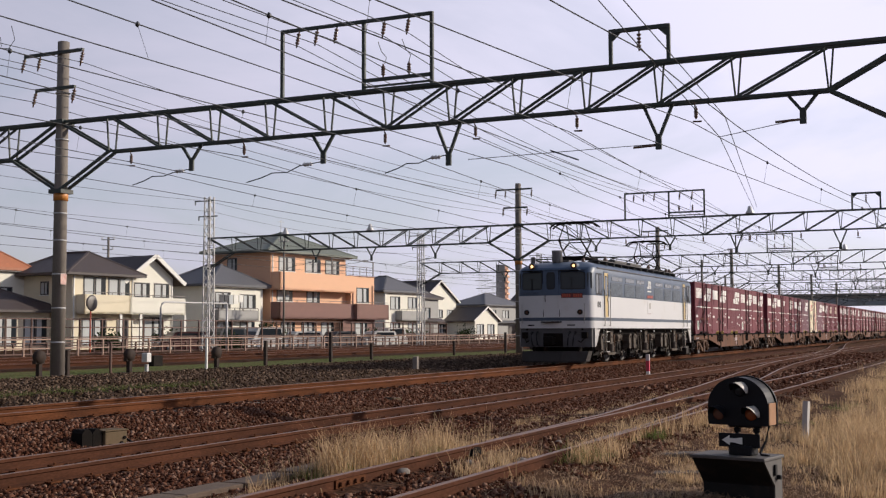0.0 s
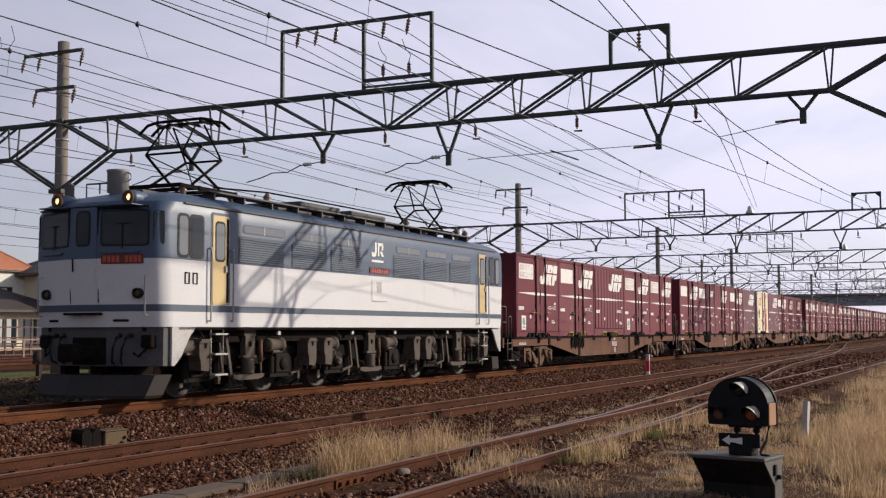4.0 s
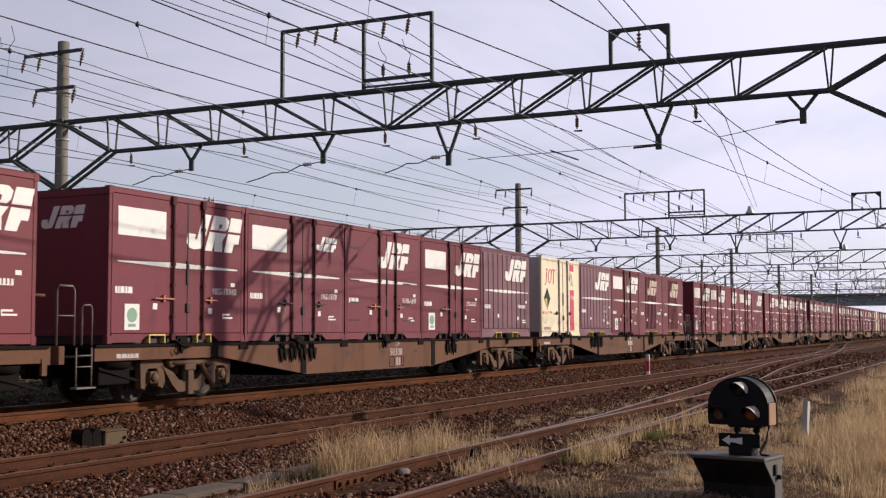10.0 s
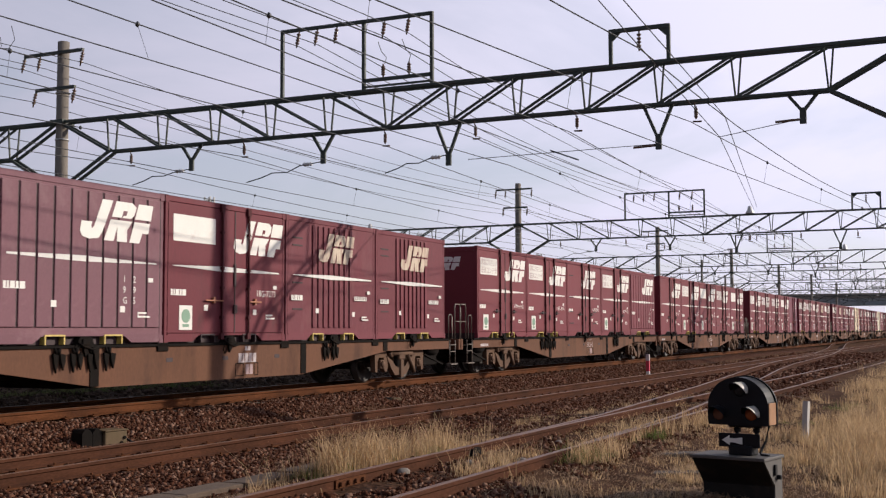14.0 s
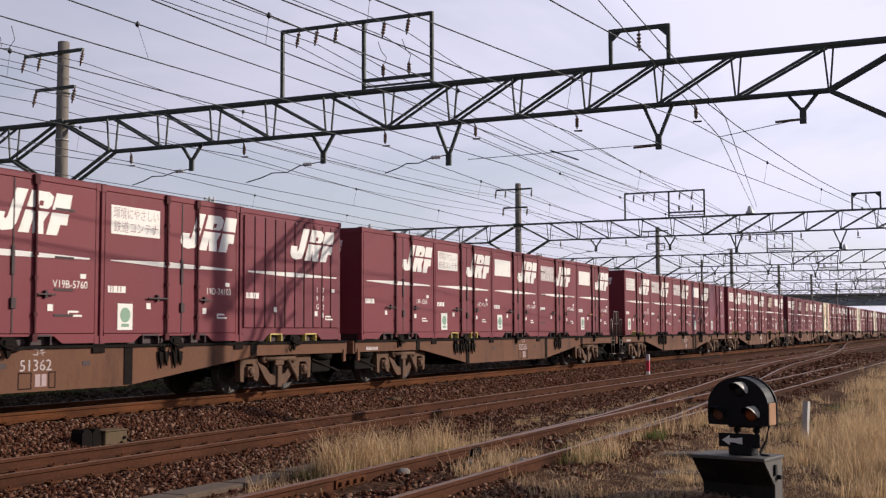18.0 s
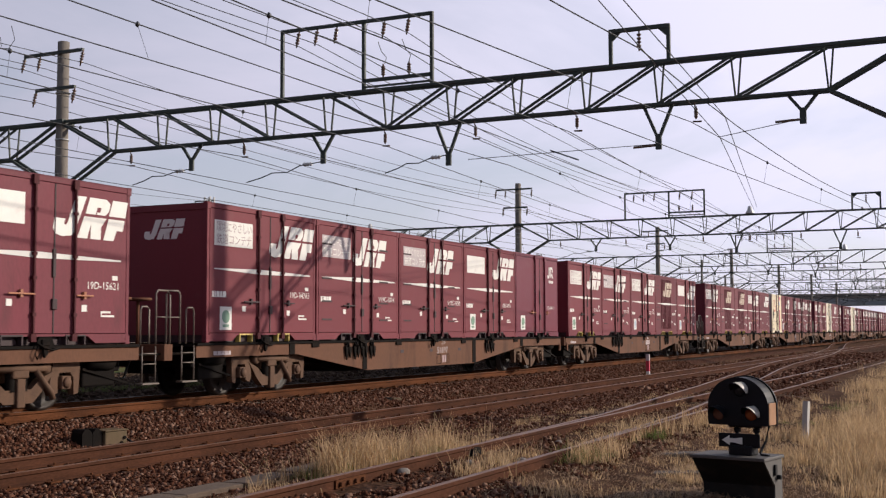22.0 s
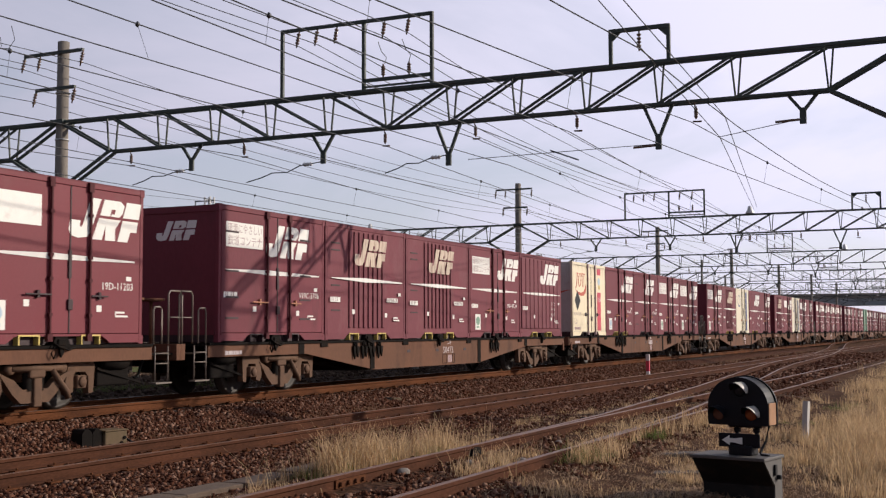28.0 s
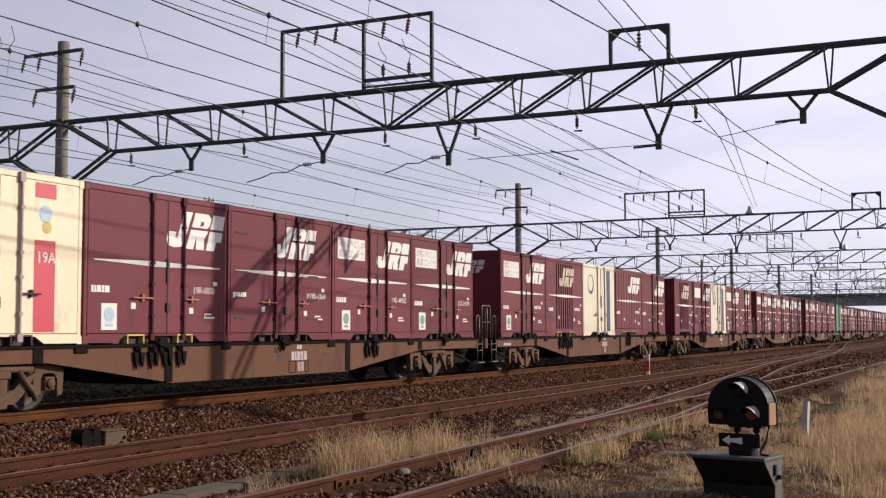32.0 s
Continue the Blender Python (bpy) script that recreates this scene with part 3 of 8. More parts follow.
blades("green_grass", [(30 + 2.0 * k, 28.2 + .5 * math.sin(k * 1.7), 1.6, 2.6, 420, .14) for k in range(24)] + [(16.6 + .9 * k, 17.55 - .06 * k, .9, .35, 1300, .24) for k in range(8)] + [(24 + 1.2 * k, 15.8, 1.0, .3, 300, .14) for k in range(9)] + [(11.4, 6.4, .7, .4, 420, .22), (12.6, 6.2, .6, .4, 260, .2), (12.4, 4.1, .5, .25, 420, .22), (15.6, 4.2, .7, .3, 300, .2), (16.4, 1.2, 1.2, .6, 420, .2), (13.4, 2.6, .5, .3, 160, .12)] + [(24.5, 2.6, 1.2, .3, 500, .12), (20.0, 2.8, .8, .3, 300, .1)], M_GREENBLADE, "short green grass on the strip beside the ballast", 7)

blades("straw_litter", [(12 + 1.1 * k, 1.6 + .5 * math.sin(k * 1.9), 1.0, 1.5, 2300, .06) for k in range(14)] + [(9.6 + .8 * k, 2.9 + .3 * math.sin(k * 2.3), .8, .9, 2400, .05) for k in range(7)] + [(14 + 1.6 * k, 6.9, 1.4, .8, 900, .05) for k in range(8)] + [(10.5 + 1.0 * k, 3.4, .8, .7, 1500, .04) for k in range(9)] + [(9.5 + 1.3 * k, 6.2, 1.0, .9, 700, .04) for k in range(9)], M_LITTER, "fallen straw litter on the yard soil", 8, .16)

# ---- overhead line: gantries, masts, wires ----
CH_TOP, CH_LOW, POLE_Y, POLE_R = 7.42, 6.42, 24.8, 1.05
NODES = [22.89, 21.08, 19.27, 17.45, 15.63, 13.84, 12.05, 10.28, 8.50, 6.74, 4.96, 2.95]
NODES_FAR = [26.7, 28.5, 30.3, 32.1, 33.9, 35.7, 37.5, 39.3, 41.1, 42.9, 44.9]


def insulator(bm, at, length=.45, r=.06, up=False):
    """A string of sheds, hanging or standing."""
    at = Vector(at)
    prof, n = [(.02, 0)], 4
    for k in range(n):
        z = length * (.15 + .7 * k / n)
        prof += [(.022, z), (r, z + .02), (r * .8, z + .05), (.022, z + .07)]
    prof += [(.02, length)]
    spin(bm, [(a, b if up else -b) for a, b in prof], 8, at, "z")


def gantry_post(bm, r0=.21, r1=.17, z1=9.86):
    tube(bm, [(0, 0, -.45), (0, 0, z1)], r0, 16, r1)


def mast_arm(bm):
    prism(bm, [(-.35, -.035), (1.115, -.035), (1.115, -.25), (1.165, -.25), (1.165, .035), (-.35, .035)], -.035, .035, "x")


def lattice_mast(bm, z1=10.2, w=.55):
    for i in (-1, 1):
        for j in (-1, 1):
            bar(bm, (i * w / 2, j * w / 2, -.4), (i * w / 2 * .8, j * w / 2 * .8, z1), .07)
    n = 18
    for k in range(n):
        za, zb = z1 * k / n, z1 * (k + 1) / n
        q = w / 2 * (1 - .2 * (k + .5) / n)
        s = 1 if k % 2 else -1
        for i in (-1, 1):
            bar(bm, (-s * q, i * q, za), (s * q, i * q, zb), .035)
            bar(bm, (i * q, -s * q, za), (i * q, s * q, zb), .035)


def gantry(x, detail=True, frame_y=0.0, frame_z=9.30, small_y=0.0):
    """A portal across the yard: concrete poles, a truss in two spans, frames for the feeders, hangers and arms."""
    g = thing("catenary_gantry", "dark green steel truss gantry on weathered concrete poles", "gantry", "overhead line gantries", Matrix.Translation((x, 0, 0)))

    def p(name, key, build, m, at=(0, 0, 0), parent=None, label=""):
        ob = part(name, cached(key, build, m), None, parent or g, label)
        ob.location = at
        return ob
    for y in (POLE_Y, POLE_R):
        q = p("pole", "gantry pole", gantry_post, M_POLE, (0, y, 0), label="weathered concrete pole")
        for z in (.9, 1.9, 2.9, 3.9, 4.7, 6.9, 8.3) if detail else ():
            p("pole_band", "pole band", lambda bm: spin(bm, [(.207, -.02), (.207, .02)], 16, axis="z"), M_GALV, (0, 0, z), q)
        p("warning_band", "warning band", lambda bm: spin(bm, [(.214, -.14), (.214, .14)], 16, axis="z"), M_ORANGE, (0, 0, 5.22), q)
        p("warning_sign", "pole sign", lambda bm: box(bm, -.12, .12, -.225, -.212, -.16, .16), M_SIGN, (-.06, 0, 2.75), q)
    p("mast", "lattice mast", lattice_mast, M_GALV, (0, 46.9, 0), label="galvanised lattice mast")
    for z in (9.95, 8.9):
        p("mast_arm", "mast arm", mast_arm, M_GANTRY, (0, 46.9 if z > 9 else 46.6, z))
    for z, key in ((CH_TOP, "top chord"), (CH_LOW, "bottom chord")):
        for dx in (-.14, .14):
            lo, hi = (POLE_R, POLE_Y) if z == CH_TOP else (NODES[-1], NODES[0])
            p(key.replace(" ", "_"), key + " a", lambda bm: box(bm, -.038, .038, lo, hi, -.038, .038) if z == CH_TOP else box(bm, -.03, .03, lo, hi, -.03, .03), M_GANTRY, (dx, 0, z))
            lo2, hi2 = (POLE_Y, 46.6) if z == CH_TOP else (NODES_FAR[0], NODES_FAR[-1])
            p(key.replace(" ", "_"), key + " b", lambda bm: box(bm, -.04, .04, lo2, hi2, -.04, .04), M_GANTRY, (dx, 0, z))
    def web(y0, z0, y1, z1, w=.055):
        p("brace", "brace %.2f %.2f %.3f" % (y1 - y0, z1 - z0, w), lambda bm: [bar(bm, (dx, 0, 0), (dx, y1 - y0, z1 - z0), w) for dx in (-.14, .14)], M_GANTRY, (0, y0, z0))
    def upright(y):
        p("upright", "upright", lambda bm: (bar(bm, (-.14, 0, CH_LOW), (-.14, .09, CH_TOP), .04), bar(bm, (.14, 0, CH_LOW), (.14, -.09, CH_TOP), .04)), M_GANTRY, (0, y, 0))
    for nodes, pa, pb in ((NODES, POLE_Y, POLE_R), (NODES_FAR, POLE_Y, 46.9)):
        mid = len(nodes) // 2
        web(pa, CH_TOP, nodes[0], CH_LOW, .07)
        web(pb, CH_TOP, nodes[-1], CH_LOW, .07)
        web(pa, 5.35, nodes[0], CH_LOW, .075)
        web(pb, 5.35, nodes[-1], CH_LOW, .075)
        for i, y in enumerate(nodes):
            upright(y)
            if i < mid - 1 or (i < mid and len(nodes) % 2 == 0 and i < mid - 1):
                web(y, CH_TOP, nodes[i + 1], CH_LOW)
            elif i + 1 < len(nodes):
                web(y, CH_LOW, nodes[i + 1], CH_TOP)
    for y in (POLE_Y, POLE_R):
        p("pole_collar", "pole collar", lambda bm: box(bm, -.26, .26, -.24, .24, -.06, .06), M_GANTRY, (0, y, CH_TOP))
        p("pole_collar", "pole collar", lambda bm: box(bm, -.26, .26, -.24, .24, -.06, .06), M_GANTRY, (0, y, 5.35))
    # feeder frames on the truss
    fz = frame_z
    f1 = p("feeder_frame", "feeder frame %.2f" % fz, lambda bm: ([bar(bm, (0, y, CH_TOP), (0, y, fz), .085) for y in (17.08, 14.57, 12.60)], bar(bm, (0, 17.12, fz), (0, 12.56, fz), .085), bar(bm, (0, 14.57, 7.72), (0, 12.6, 7.72), .085), bar(bm, (0, 14.57, 7.55), (0, 12.6, 7.55), .05)), M_GANTRY, (0, frame_y, 0))
    for y in (16.55, 15.98, 15.38, 13.95, 13.25):
        p("insulator", "hanging insulator", lambda bm: insulator(bm, (0, 0, 0), .50), M_PORCELAIN, (0, y, fz - .04), f1)
    for y in (14.0, 13.25):
        p("insulator", "standing insulator", lambda bm: insulator(bm, (0, 0, 0), .36, up=True), M_PORCELAIN, (0, y, 7.76), f1)
    for ob in f1.children:
        if ob.data.name.startswith("hanging"):
            ob.rotation_euler = (0, radians(17), 0)
    f2 = p("feeder_frame", "small feeder frame", lambda bm: ([bar(bm, (0, y, CH_TOP), (0, y, 8.28), .085) for y in (7.89, 6.50)], bar(bm, (0, 7.93, 8.28), (0, 6.46, 8.28), .09), prism(bm, [(7.86, 8.25), (7.62, 8.25), (7.86, 8.02)], -.02, .02, "x"), prism(bm, [(6.53, 8.25), (6.77, 8.25), (6.53, 8.02)], -.02, .02, "x")), M_GANTRY, (0, small_y, 0))
    p("insulator", "hanging insulator", lambda bm: insulator(bm, (0, 0, 0), .50), M_PORCELAIN, (0, 7.2, 8.24), f2)
    # cross-arms on the pole
    for y0, y1, z in ((26.12, 23.86, 9.50), (25.65, 24.15, 8.42)):
        c = p("cross_arm", "cross-arm %.1f" % z, lambda bm: (bar(bm, (-.2, y0, z), (-.2, y1, z), .09), bar(bm, (-.2, y0, z), (-.2, y0, z - .12), .05)), M_GANTRY)
        for y in (y0, y1) + ((y0 - .62,) if z > 9 else ()):
            p("insulator", "hanging insulator", lambda bm: insulator(bm, (0, 0, 0), .50), M_PORCELAIN, (-.2, y, z - .03), c).rotation_euler = (0, radians(14), 0)
    # hangers and registration arms
    for y, low, arm in ((20.06, 5.71, 22.13), (15.79, 5.64, 18.22), (12.14, 5.36, 13.94), (6.77, 5.40, 8.77), (3.52, 5.75, 5.2), (30.2, 5.6, 32.8), (34.6, 5.6, 37.0), (38.6, 5.6, 40.8)):
        v = p("hanger", "hanger %.2f" % low, lambda bm: (bar(bm, (0, -.34, CH_LOW), (0, -.03, low + .28), .07), bar(bm, (0, .34, CH_LOW), (0, .03, low + .28), .07), box(bm, -.03, .03, -.07, .07, low - .02, low + .34)), M_GANTRY, (0, y, 0))
        d = arm - y
        if y in (6.77, 3.52):
            p("arm_insulator", "thin arm insulator", lambda bm: tube(bm, [(0, 0, 0), (0, .55, -.02)], .03, 6), M_PORCELAIN, (0, .05, low + .08), v)
            continue
        held = 5.40 if y > 20 and y < 21 else 5.255
        at0 = max(low, 5.58) + .04
        p("registration_arm", "registration arm %.2f %.2f %.2f" % (d, low, held), lambda bm: tube(bm, [(0, .0, at0), (.0, d * .30, at0 - .07), (0, d * .46, held + .20), (0, d * .66, held + .21), (0, d * .80, held + .10), (0, d, held)], .015, 6), M_GANTRY, (0, 0, 0), v)
        p("arm_insulator", "arm insulator", lambda bm: spin(bm, [(.03, -.14), (.06, -.10), (.03, -.05), (.06, -.01), (.03, .04), (.06, .08), (.03, .14)], 8, axis="y"), M_PORCWHITE, (0, d * .2, at0 - .045), v)
    for y in (22.16, 18.27, 13.91, 11.37, 8.72, 5.86) if detail else ():
        h = p("wire_hook", "wire hook", lambda bm: (tube(bm, [(0, .06, CH_LOW), (0, .05, CH_LOW - .12)], .016, 5), insulator(bm, (0, .03, CH_LOW - .10), .30, .05), tube(bm, [(0, .10, CH_LOW - .45), (0, .0, CH_LOW - .46), (0, -.10, CH_LOW - .46)], .022, 5)), M_PORCELAIN, (0, y, 0))
    return g


GANTRY_X = [-12.0, 26.6, 64.18, 96.5, 128.0, 160.0, 192.0, 226.0]
for gx in GANTRY_X:
    gantry(gx, gx < 100, 0.0 if gx < 30 else 1.25, 9.30 if gx < 30 else 8.90, 0.0 if gx < 30 else -1.75)


def lamp_on_gantry(x, y):
    t = thing("yard_lamp", "small white yard floodlight on the gantry beam", "floodlight", "yard lamps", Matrix.Translation((x, y, CH_TOP + .05)))
    bm = bmn()
    spin(bm, [(.06, .42), (.10, .36), (.13, .22), (.24, .02), (.24, .0), (.0, .03)], 14, axis="z")
    part("shade", bm, M_PORCWHITE, t)
    bm = bmn()
    tube(bm, [(0, 0, 0), (0, 0, .40)], .03, 6)
    part("bracket", bm, M_GALV, t)


for gx, gy in ((64.18, 34.7), (64.18, 40.9), (64.18, 11.4), (96.5, 9.9)):
    lamp_on_gantry(gx, gy)


def pole_line(name, x, y, h, label, arms=((.25, 1.6), (1.2, 1.3)), r=.15):
    """A concrete utility pole with cross-arms."""
    t = thing(name, label, "pole", "utility poles", Matrix.Translation((x, y, -.4)))
    bm = bmn()
    tube(bm, [(0, 0, 0), (0, 0, h + .4)], r, 10, r * .7)
    part("shaft", bm, M_POLE, t)
    for d, w in arms:
        bm = bmn()
        bar(bm, (-.05, -w / 2, h + .4 - d), (-.05, w / 2, h + .4 - d), .08)
        a = part("cross_arm", bm, M_GALV, t)
        for s in (-.9, 0, .9):
            bm = bmn()
            insulator(bm, (-.05, s * w / 2, h + .4 - d + .03), .25, .05, up=True)
            part("insulator", bm, M_PORCWHITE, a)
    return t


pole_line("utility_pole", 113.7, 24.9, 8.0, "dark concrete pole with short cross-arms beside the tracks")
pole_line("utility_pole", 125.0, 24.9, 7.0, "dark concrete pole with short cross-arms beside the tracks")
pole_line("utility_pole", 72.0, 46.0, 8.0, "grey steel pole beside the parked cars", arms=((.3, .8),), r=.09)
pole_line("utility_pole", 88.0, 76.0, 10.3, "concrete utility pole behind the houses")
pole_line("utility_pole", 165.0, 80.0, 10.5, "concrete utility pole behind the houses")
pole_line("utility_pole", 148.0, 84.0, 9.5, "concrete utility pole behind the houses")


# ---- wires ----
def wire(name, pts, r, label, group, m=M_WIRE):
    bm = bmn()
    tube(bm, pts, r, 5, cap=False)
    return tagged(part(name, bm, m), label, "wire", group)


def spans(ys, z, sag, x_list, n=8):
    """Points of a wire held at ys (one y, or one for each support), sagging between the supports."""
    ys = list(ys) if isinstance(ys, (list, tuple)) else [ys]
    ys += [ys[-1]] * (len(x_list) - len(ys))
    pts = []
    for k, (a, b) in enumerate(zip(x_list, x_list[1:])):
        for i in range(n):
            t = i / n
            pts.append((a + (b - a) * t, ys[k] + (ys[k + 1] - ys[k]) * t, z - sag * 4 * t * (1 - t)))
    pts.append((x_list[-1], ys[len(x_list) - 1], z))
    return pts


def catenary(ys, label, supports=GANTRY_X, sag=.36, contact=5.24, swing=()):
    """Messenger, contact wire and droppers over one track."""
    ys = list(ys) if isinstance(ys, (list, tuple)) else [ys]
    ys += [ys[-1]] * (len(supports) - len(ys))
    zig = list(swing) + [y + (.15 if k % 2 else -.15) for k, y in enumerate(ys)][len(swing):]
    c = thing("catenary", label, "overhead wire", "catenaries")
    bm = bmn()
    tube(bm, spans(ys, 5.96, sag, supports, 10), .011, 5, cap=False)
    part("messenger_wire", bm, M_WIRE, c)
    bm = bmn()
    tube(bm, spans(zig, contact, .02, supports, 4), .010, 5, cap=False)
    part("contact_wire", bm, M_WIRE, c)
    for n, (a, b) in enumerate(list(zip(supports, supports[1:]))[:4]):
        k = int((b - a) / 6.2)
        for i in range(1, k):
            t = i / k
            bm = bmn()
            x, y, zt = a + (b - a) * t, ys[n] + (ys[n + 1] - ys[n]) * t, 5.96 - sag * 4 * t * (1 - t)
            tube(bm, [(x, y, zt), (x, zig[n] + (zig[n + 1] - zig[n]) * t, contact)], .004, 4)
            spin(bm, [(.0, .05), (.035, .02), (.035, -.02), (0, -.05)], 6, (x, y, zt), "z")
            part("dropper", bm, M_WIRE, c)
    return c


catenary(22.16, "catenary wires with droppers over a track", contact=5.40)
for y in (13.91, 18.27, [9.25, 8.95, 8.72], 32.8, 37.0, 40.8):
    catenary(y, "catenary wires with droppers over a track")
catenary([11.4, 11.37, 11.3], "catenary wires with droppers over a track", sag=.20, swing=[12.5, 10.5, 12.0])
catenary([10.3, 6.0, 2.0], "catenary wires following the diverging yard track", GANTRY_X[:3], .30)
FEED = "feeder wires"
for ys, z, r in ((26.2, 9.12, .011), (25.5, 9.12, .011), (23.9, 9.12, .011), (25.75, 8.10, .011), (24.2, 8.10, .011), ([16.55, 16.55, 17.8], 8.84, .012), ([15.98, 15.98, 17.2], 8.84, .012), ([15.35, 15.35, 16.6], 8.84, .012), ([13.97, 13.97, 15.2], 8.84, .012), ([13.24, 13.24, 14.5], 8.84, .012), (46.9, 9.9, .012), (46.65, 9.2, .010), (47.15, 8.3, .010)):
    wire("feeder_wire", spans(ys, z, .45, GANTRY_X, 8), r, "dark overhead feeder wire with a slight sag", FEED)
wire("feeder_wire", spans([9.0, 7.19, 5.41], 7.80, .48, GANTRY_X, 8), .016, "thick dark feeder wire on the small frames", FEED)
# slanting wires that run off to the lamp on the next beam, and thin pull-off wires below the first
JUMP = "jumper wires"
wire("jumper_wire", [(12.0, 5.2, 6.65), (17.0, 5.25, 6.26), (26.6, 5.36, 5.57), (64.18, 11.17, 7.68)], .010, "slanting wire crossing under the gantry", JUMP)
wire("jumper_wire", [(12.0, 4.65, 6.35), (17.0, 4.85, 6.21), (26.6, 5.23, 6.03), (30.0, 5.69, 5.98), (64.18, 11.02, 7.83)], .010, "slanting wire crossing under the gantry", JUMP)
wire("span_wire", [(26.6, 6.8, 5.51), (26.6, 11.6, 5.46)], .009, "thin cross-span wire under the gantry beam", JUMP)
wire("span_wire", [(26.6, 9.44, 5.54), (26.6, 8.72, 5.26)], .018, "short pull-off rod under the gantry beam", JUMP)
wire("span_wire", [(26.6, 3.56, 5.84), (26.6, 5.36, 5.57)], .009, "thin cross-span wire under the gantry beam", JUMP)
wire("hanging_loop", [(26.6, 26.9, 10.6), (26.6, 26.75, 10.15), (26.6, 27.0, 9.9), (26.6, 27.5, 9.95), (26.6, 27.6, 10.25), (26.6, 27.35, 10.3), (26.6, 27.3, 10.0)], .012, "loose loop of wire hanging above the pole", JUMP)
for k, (y, yy) in enumerate(((13.95, 14.0), (13.25, 13.2))):
    wire("jumper_wire", [(26.6, y, 8.12), (26.5, y - .1, 8.25), (26.6, y + .1, 8.45), (26.6, y + .2, 8.72)], .010, "short jumper wire over a standing insulator", "jumper wires")

# ---- the train: shared meshes ----
def lettering(body, height, material, stretch=1.0):
    """A flat mesh of a line of writing, standing in the x-z plane, facing -y, its foot at the origin."""
    key = ("writing " + body, round(height, 3), material.name)
    if key not in CACHE:
        c = bpy.data.curves.new("writing", "FONT")
        c.body, c.size, c.resolution_u = body, height * 1.38, 2
        ob = new("writing", c)
        bpy.context.view_layer.update()
        me = bpy.data.meshes.new_from_object(ob.evaluated_get(bpy.context.evaluated_depsgraph_get()))
        bpy.data.objects.remove(ob)
        me.transform(Matrix.Diagonal((stretch, 1, 1, 1)))
        me.transform(Matrix.Rotation(radians(90), 4, "X"))
        me.materials.clear()
        me.materials.append(material)
        CACHE[key] = me
    return CACHE[key]


def write(name, body, height, material, parent, x, y, z, stretch=1.0):
    ob = part(name, lettering(body, height, material, stretch), None, parent)
    ob.location = (x, y, z)
    return ob


MARK = [
    [(.00, .18), (.03, .05), (.12, .0), (.24, .04), (.29, .20), (.43, 1.0), (.29, 1.0), (.185, .34), (.16, .26), (.14, .30), (.155, .42), (.02, .42)],
    [(.31, 0), (.44, 0), (.49, .36), (.485, 0), (.625, 0), (.625, .30), (.70, .53), (.40, .53)],
    [(.415, .60), (.55, .60), (.575, .78), (.63, .78), (.615, .66), (.575, .66), (.565, .60), (.68, .60), (.73, .70), (.755, .90), (.70, 1.0), (.475, 1.0)],
    [(.66, 0), (.80, 0), (.845, .26), (.93, .26), (.955, .53), (.73, .53)], [(.735, .60), (.965, .60), (1.0, 1.0), (.79, 1.0)],
]


def mark_mesh(bm, w, h):
    for poly in MARK:
        prism(bm, [(a * w, b * h) for a, b in poly], -0.004, 0.0)


def plates(bm, rects, depth=0.006):
    for x0, x1, z0, z1 in rects:
        box(bm, x0, x1, -depth, 0.0, z0, z1)


def comb(bm, x0, widths, gap, h, depth=.003):
    """A row of unreadable characters: bars on a thin common foot."""
    top, x = [], x0
    for w in widths:
        top += [(x, .012), (x, h), (x + w, h), (x + w, .012)]
        x += w + gap
    prism(bm, [(x0, 0)] + top + [(x - gap, 0)], -depth, 0)


CL, CH, CW = 3.715, 2.5, 1.2245
M_REDS = [M_RED,
          mat("container_red_worn", (0.146, 0.036, 0.047), 0.66, grain=0.15, scale=1.1, fine=25, bump=0.06, dirt=(0.20, 0.095, 0.095), dirt_amount=0.34, dirt_scale=1.3, spec=0.2, per_object=0.06, stretch=(1, 1, 0.4)),
          mat("container_red_dark", (0.128, 0.0225, 0.032), 0.6, grain=0.10, scale=1.5, fine=25, bump=0.05, dirt=(0.05, 0.02, 0.02), dirt_amount=0.28, dirt_scale=1.8, spec=0.2, per_object=0.06, stretch=(1, 1, 0.4)),
          mat("container_red_bright", (0.156, 0.0275, 0.0365), 0.57, grain=0.08, scale=1.2, fine=25, bump=0.04, dirt=(0.15, 0.07, 0.065), dirt_amount=0.2, dirt_scale=1.0, spec=0.22, per_object=0.06)]
M_LEAFGREEN = mat("label_green", (0.17, 0.29, 0.20), 0.5, grain=0.1)
M_LABELBLUE = mat("label_blue", (0.36, 0.47, 0.55), 0.5, grain=0.1)
M_REDTEXT = mat("red_lettering", (0.45, 0.03, 0.03), 0.5, grain=0.1)
M_GREYTEXT = mat("grey_lettering", (0.32, 0.22, 0.22), 0.5, grain=0.1)
M_LILAC = mat("label_lilac", (0.22, 0.20, 0.36), 0.5, grain=0.1)
M_NAVY = mat("navy_paint", (0.02, 0.05, 0.14), 0.4, grain=0.1)
M_BOXWHITE = mat("container_white", (0.68, 0.61, 0.46), 0.45, grain=0.06, scale=1.2, fine=25, dirt=(0.40, 0.36, 0.28), dirt_amount=0.2)
M_BOXGREEN = mat("container_green", (0.10, 0.22, 0.13), 0.45, grain=0.08, scale=1.2, fine=25, dirt=(0.2, 0.2, 0.14), dirt_amount=0.2)
M_LATCH = mat("rusty_orange_latch", (0.30, 0.105, 0.045), 0.6, grain=0.3, scale=9)
M_MARKWORN = mat("worn_cream_paint", (0.50, 0.40, 0.30), 0.6, grain=0.15, scale=5, fine=50, bump=0.03, dirt=(0.17, 0.06, 0.06), dirt_amount=0.55, dirt_scale=3.0, stretch=(3, 3, .5))
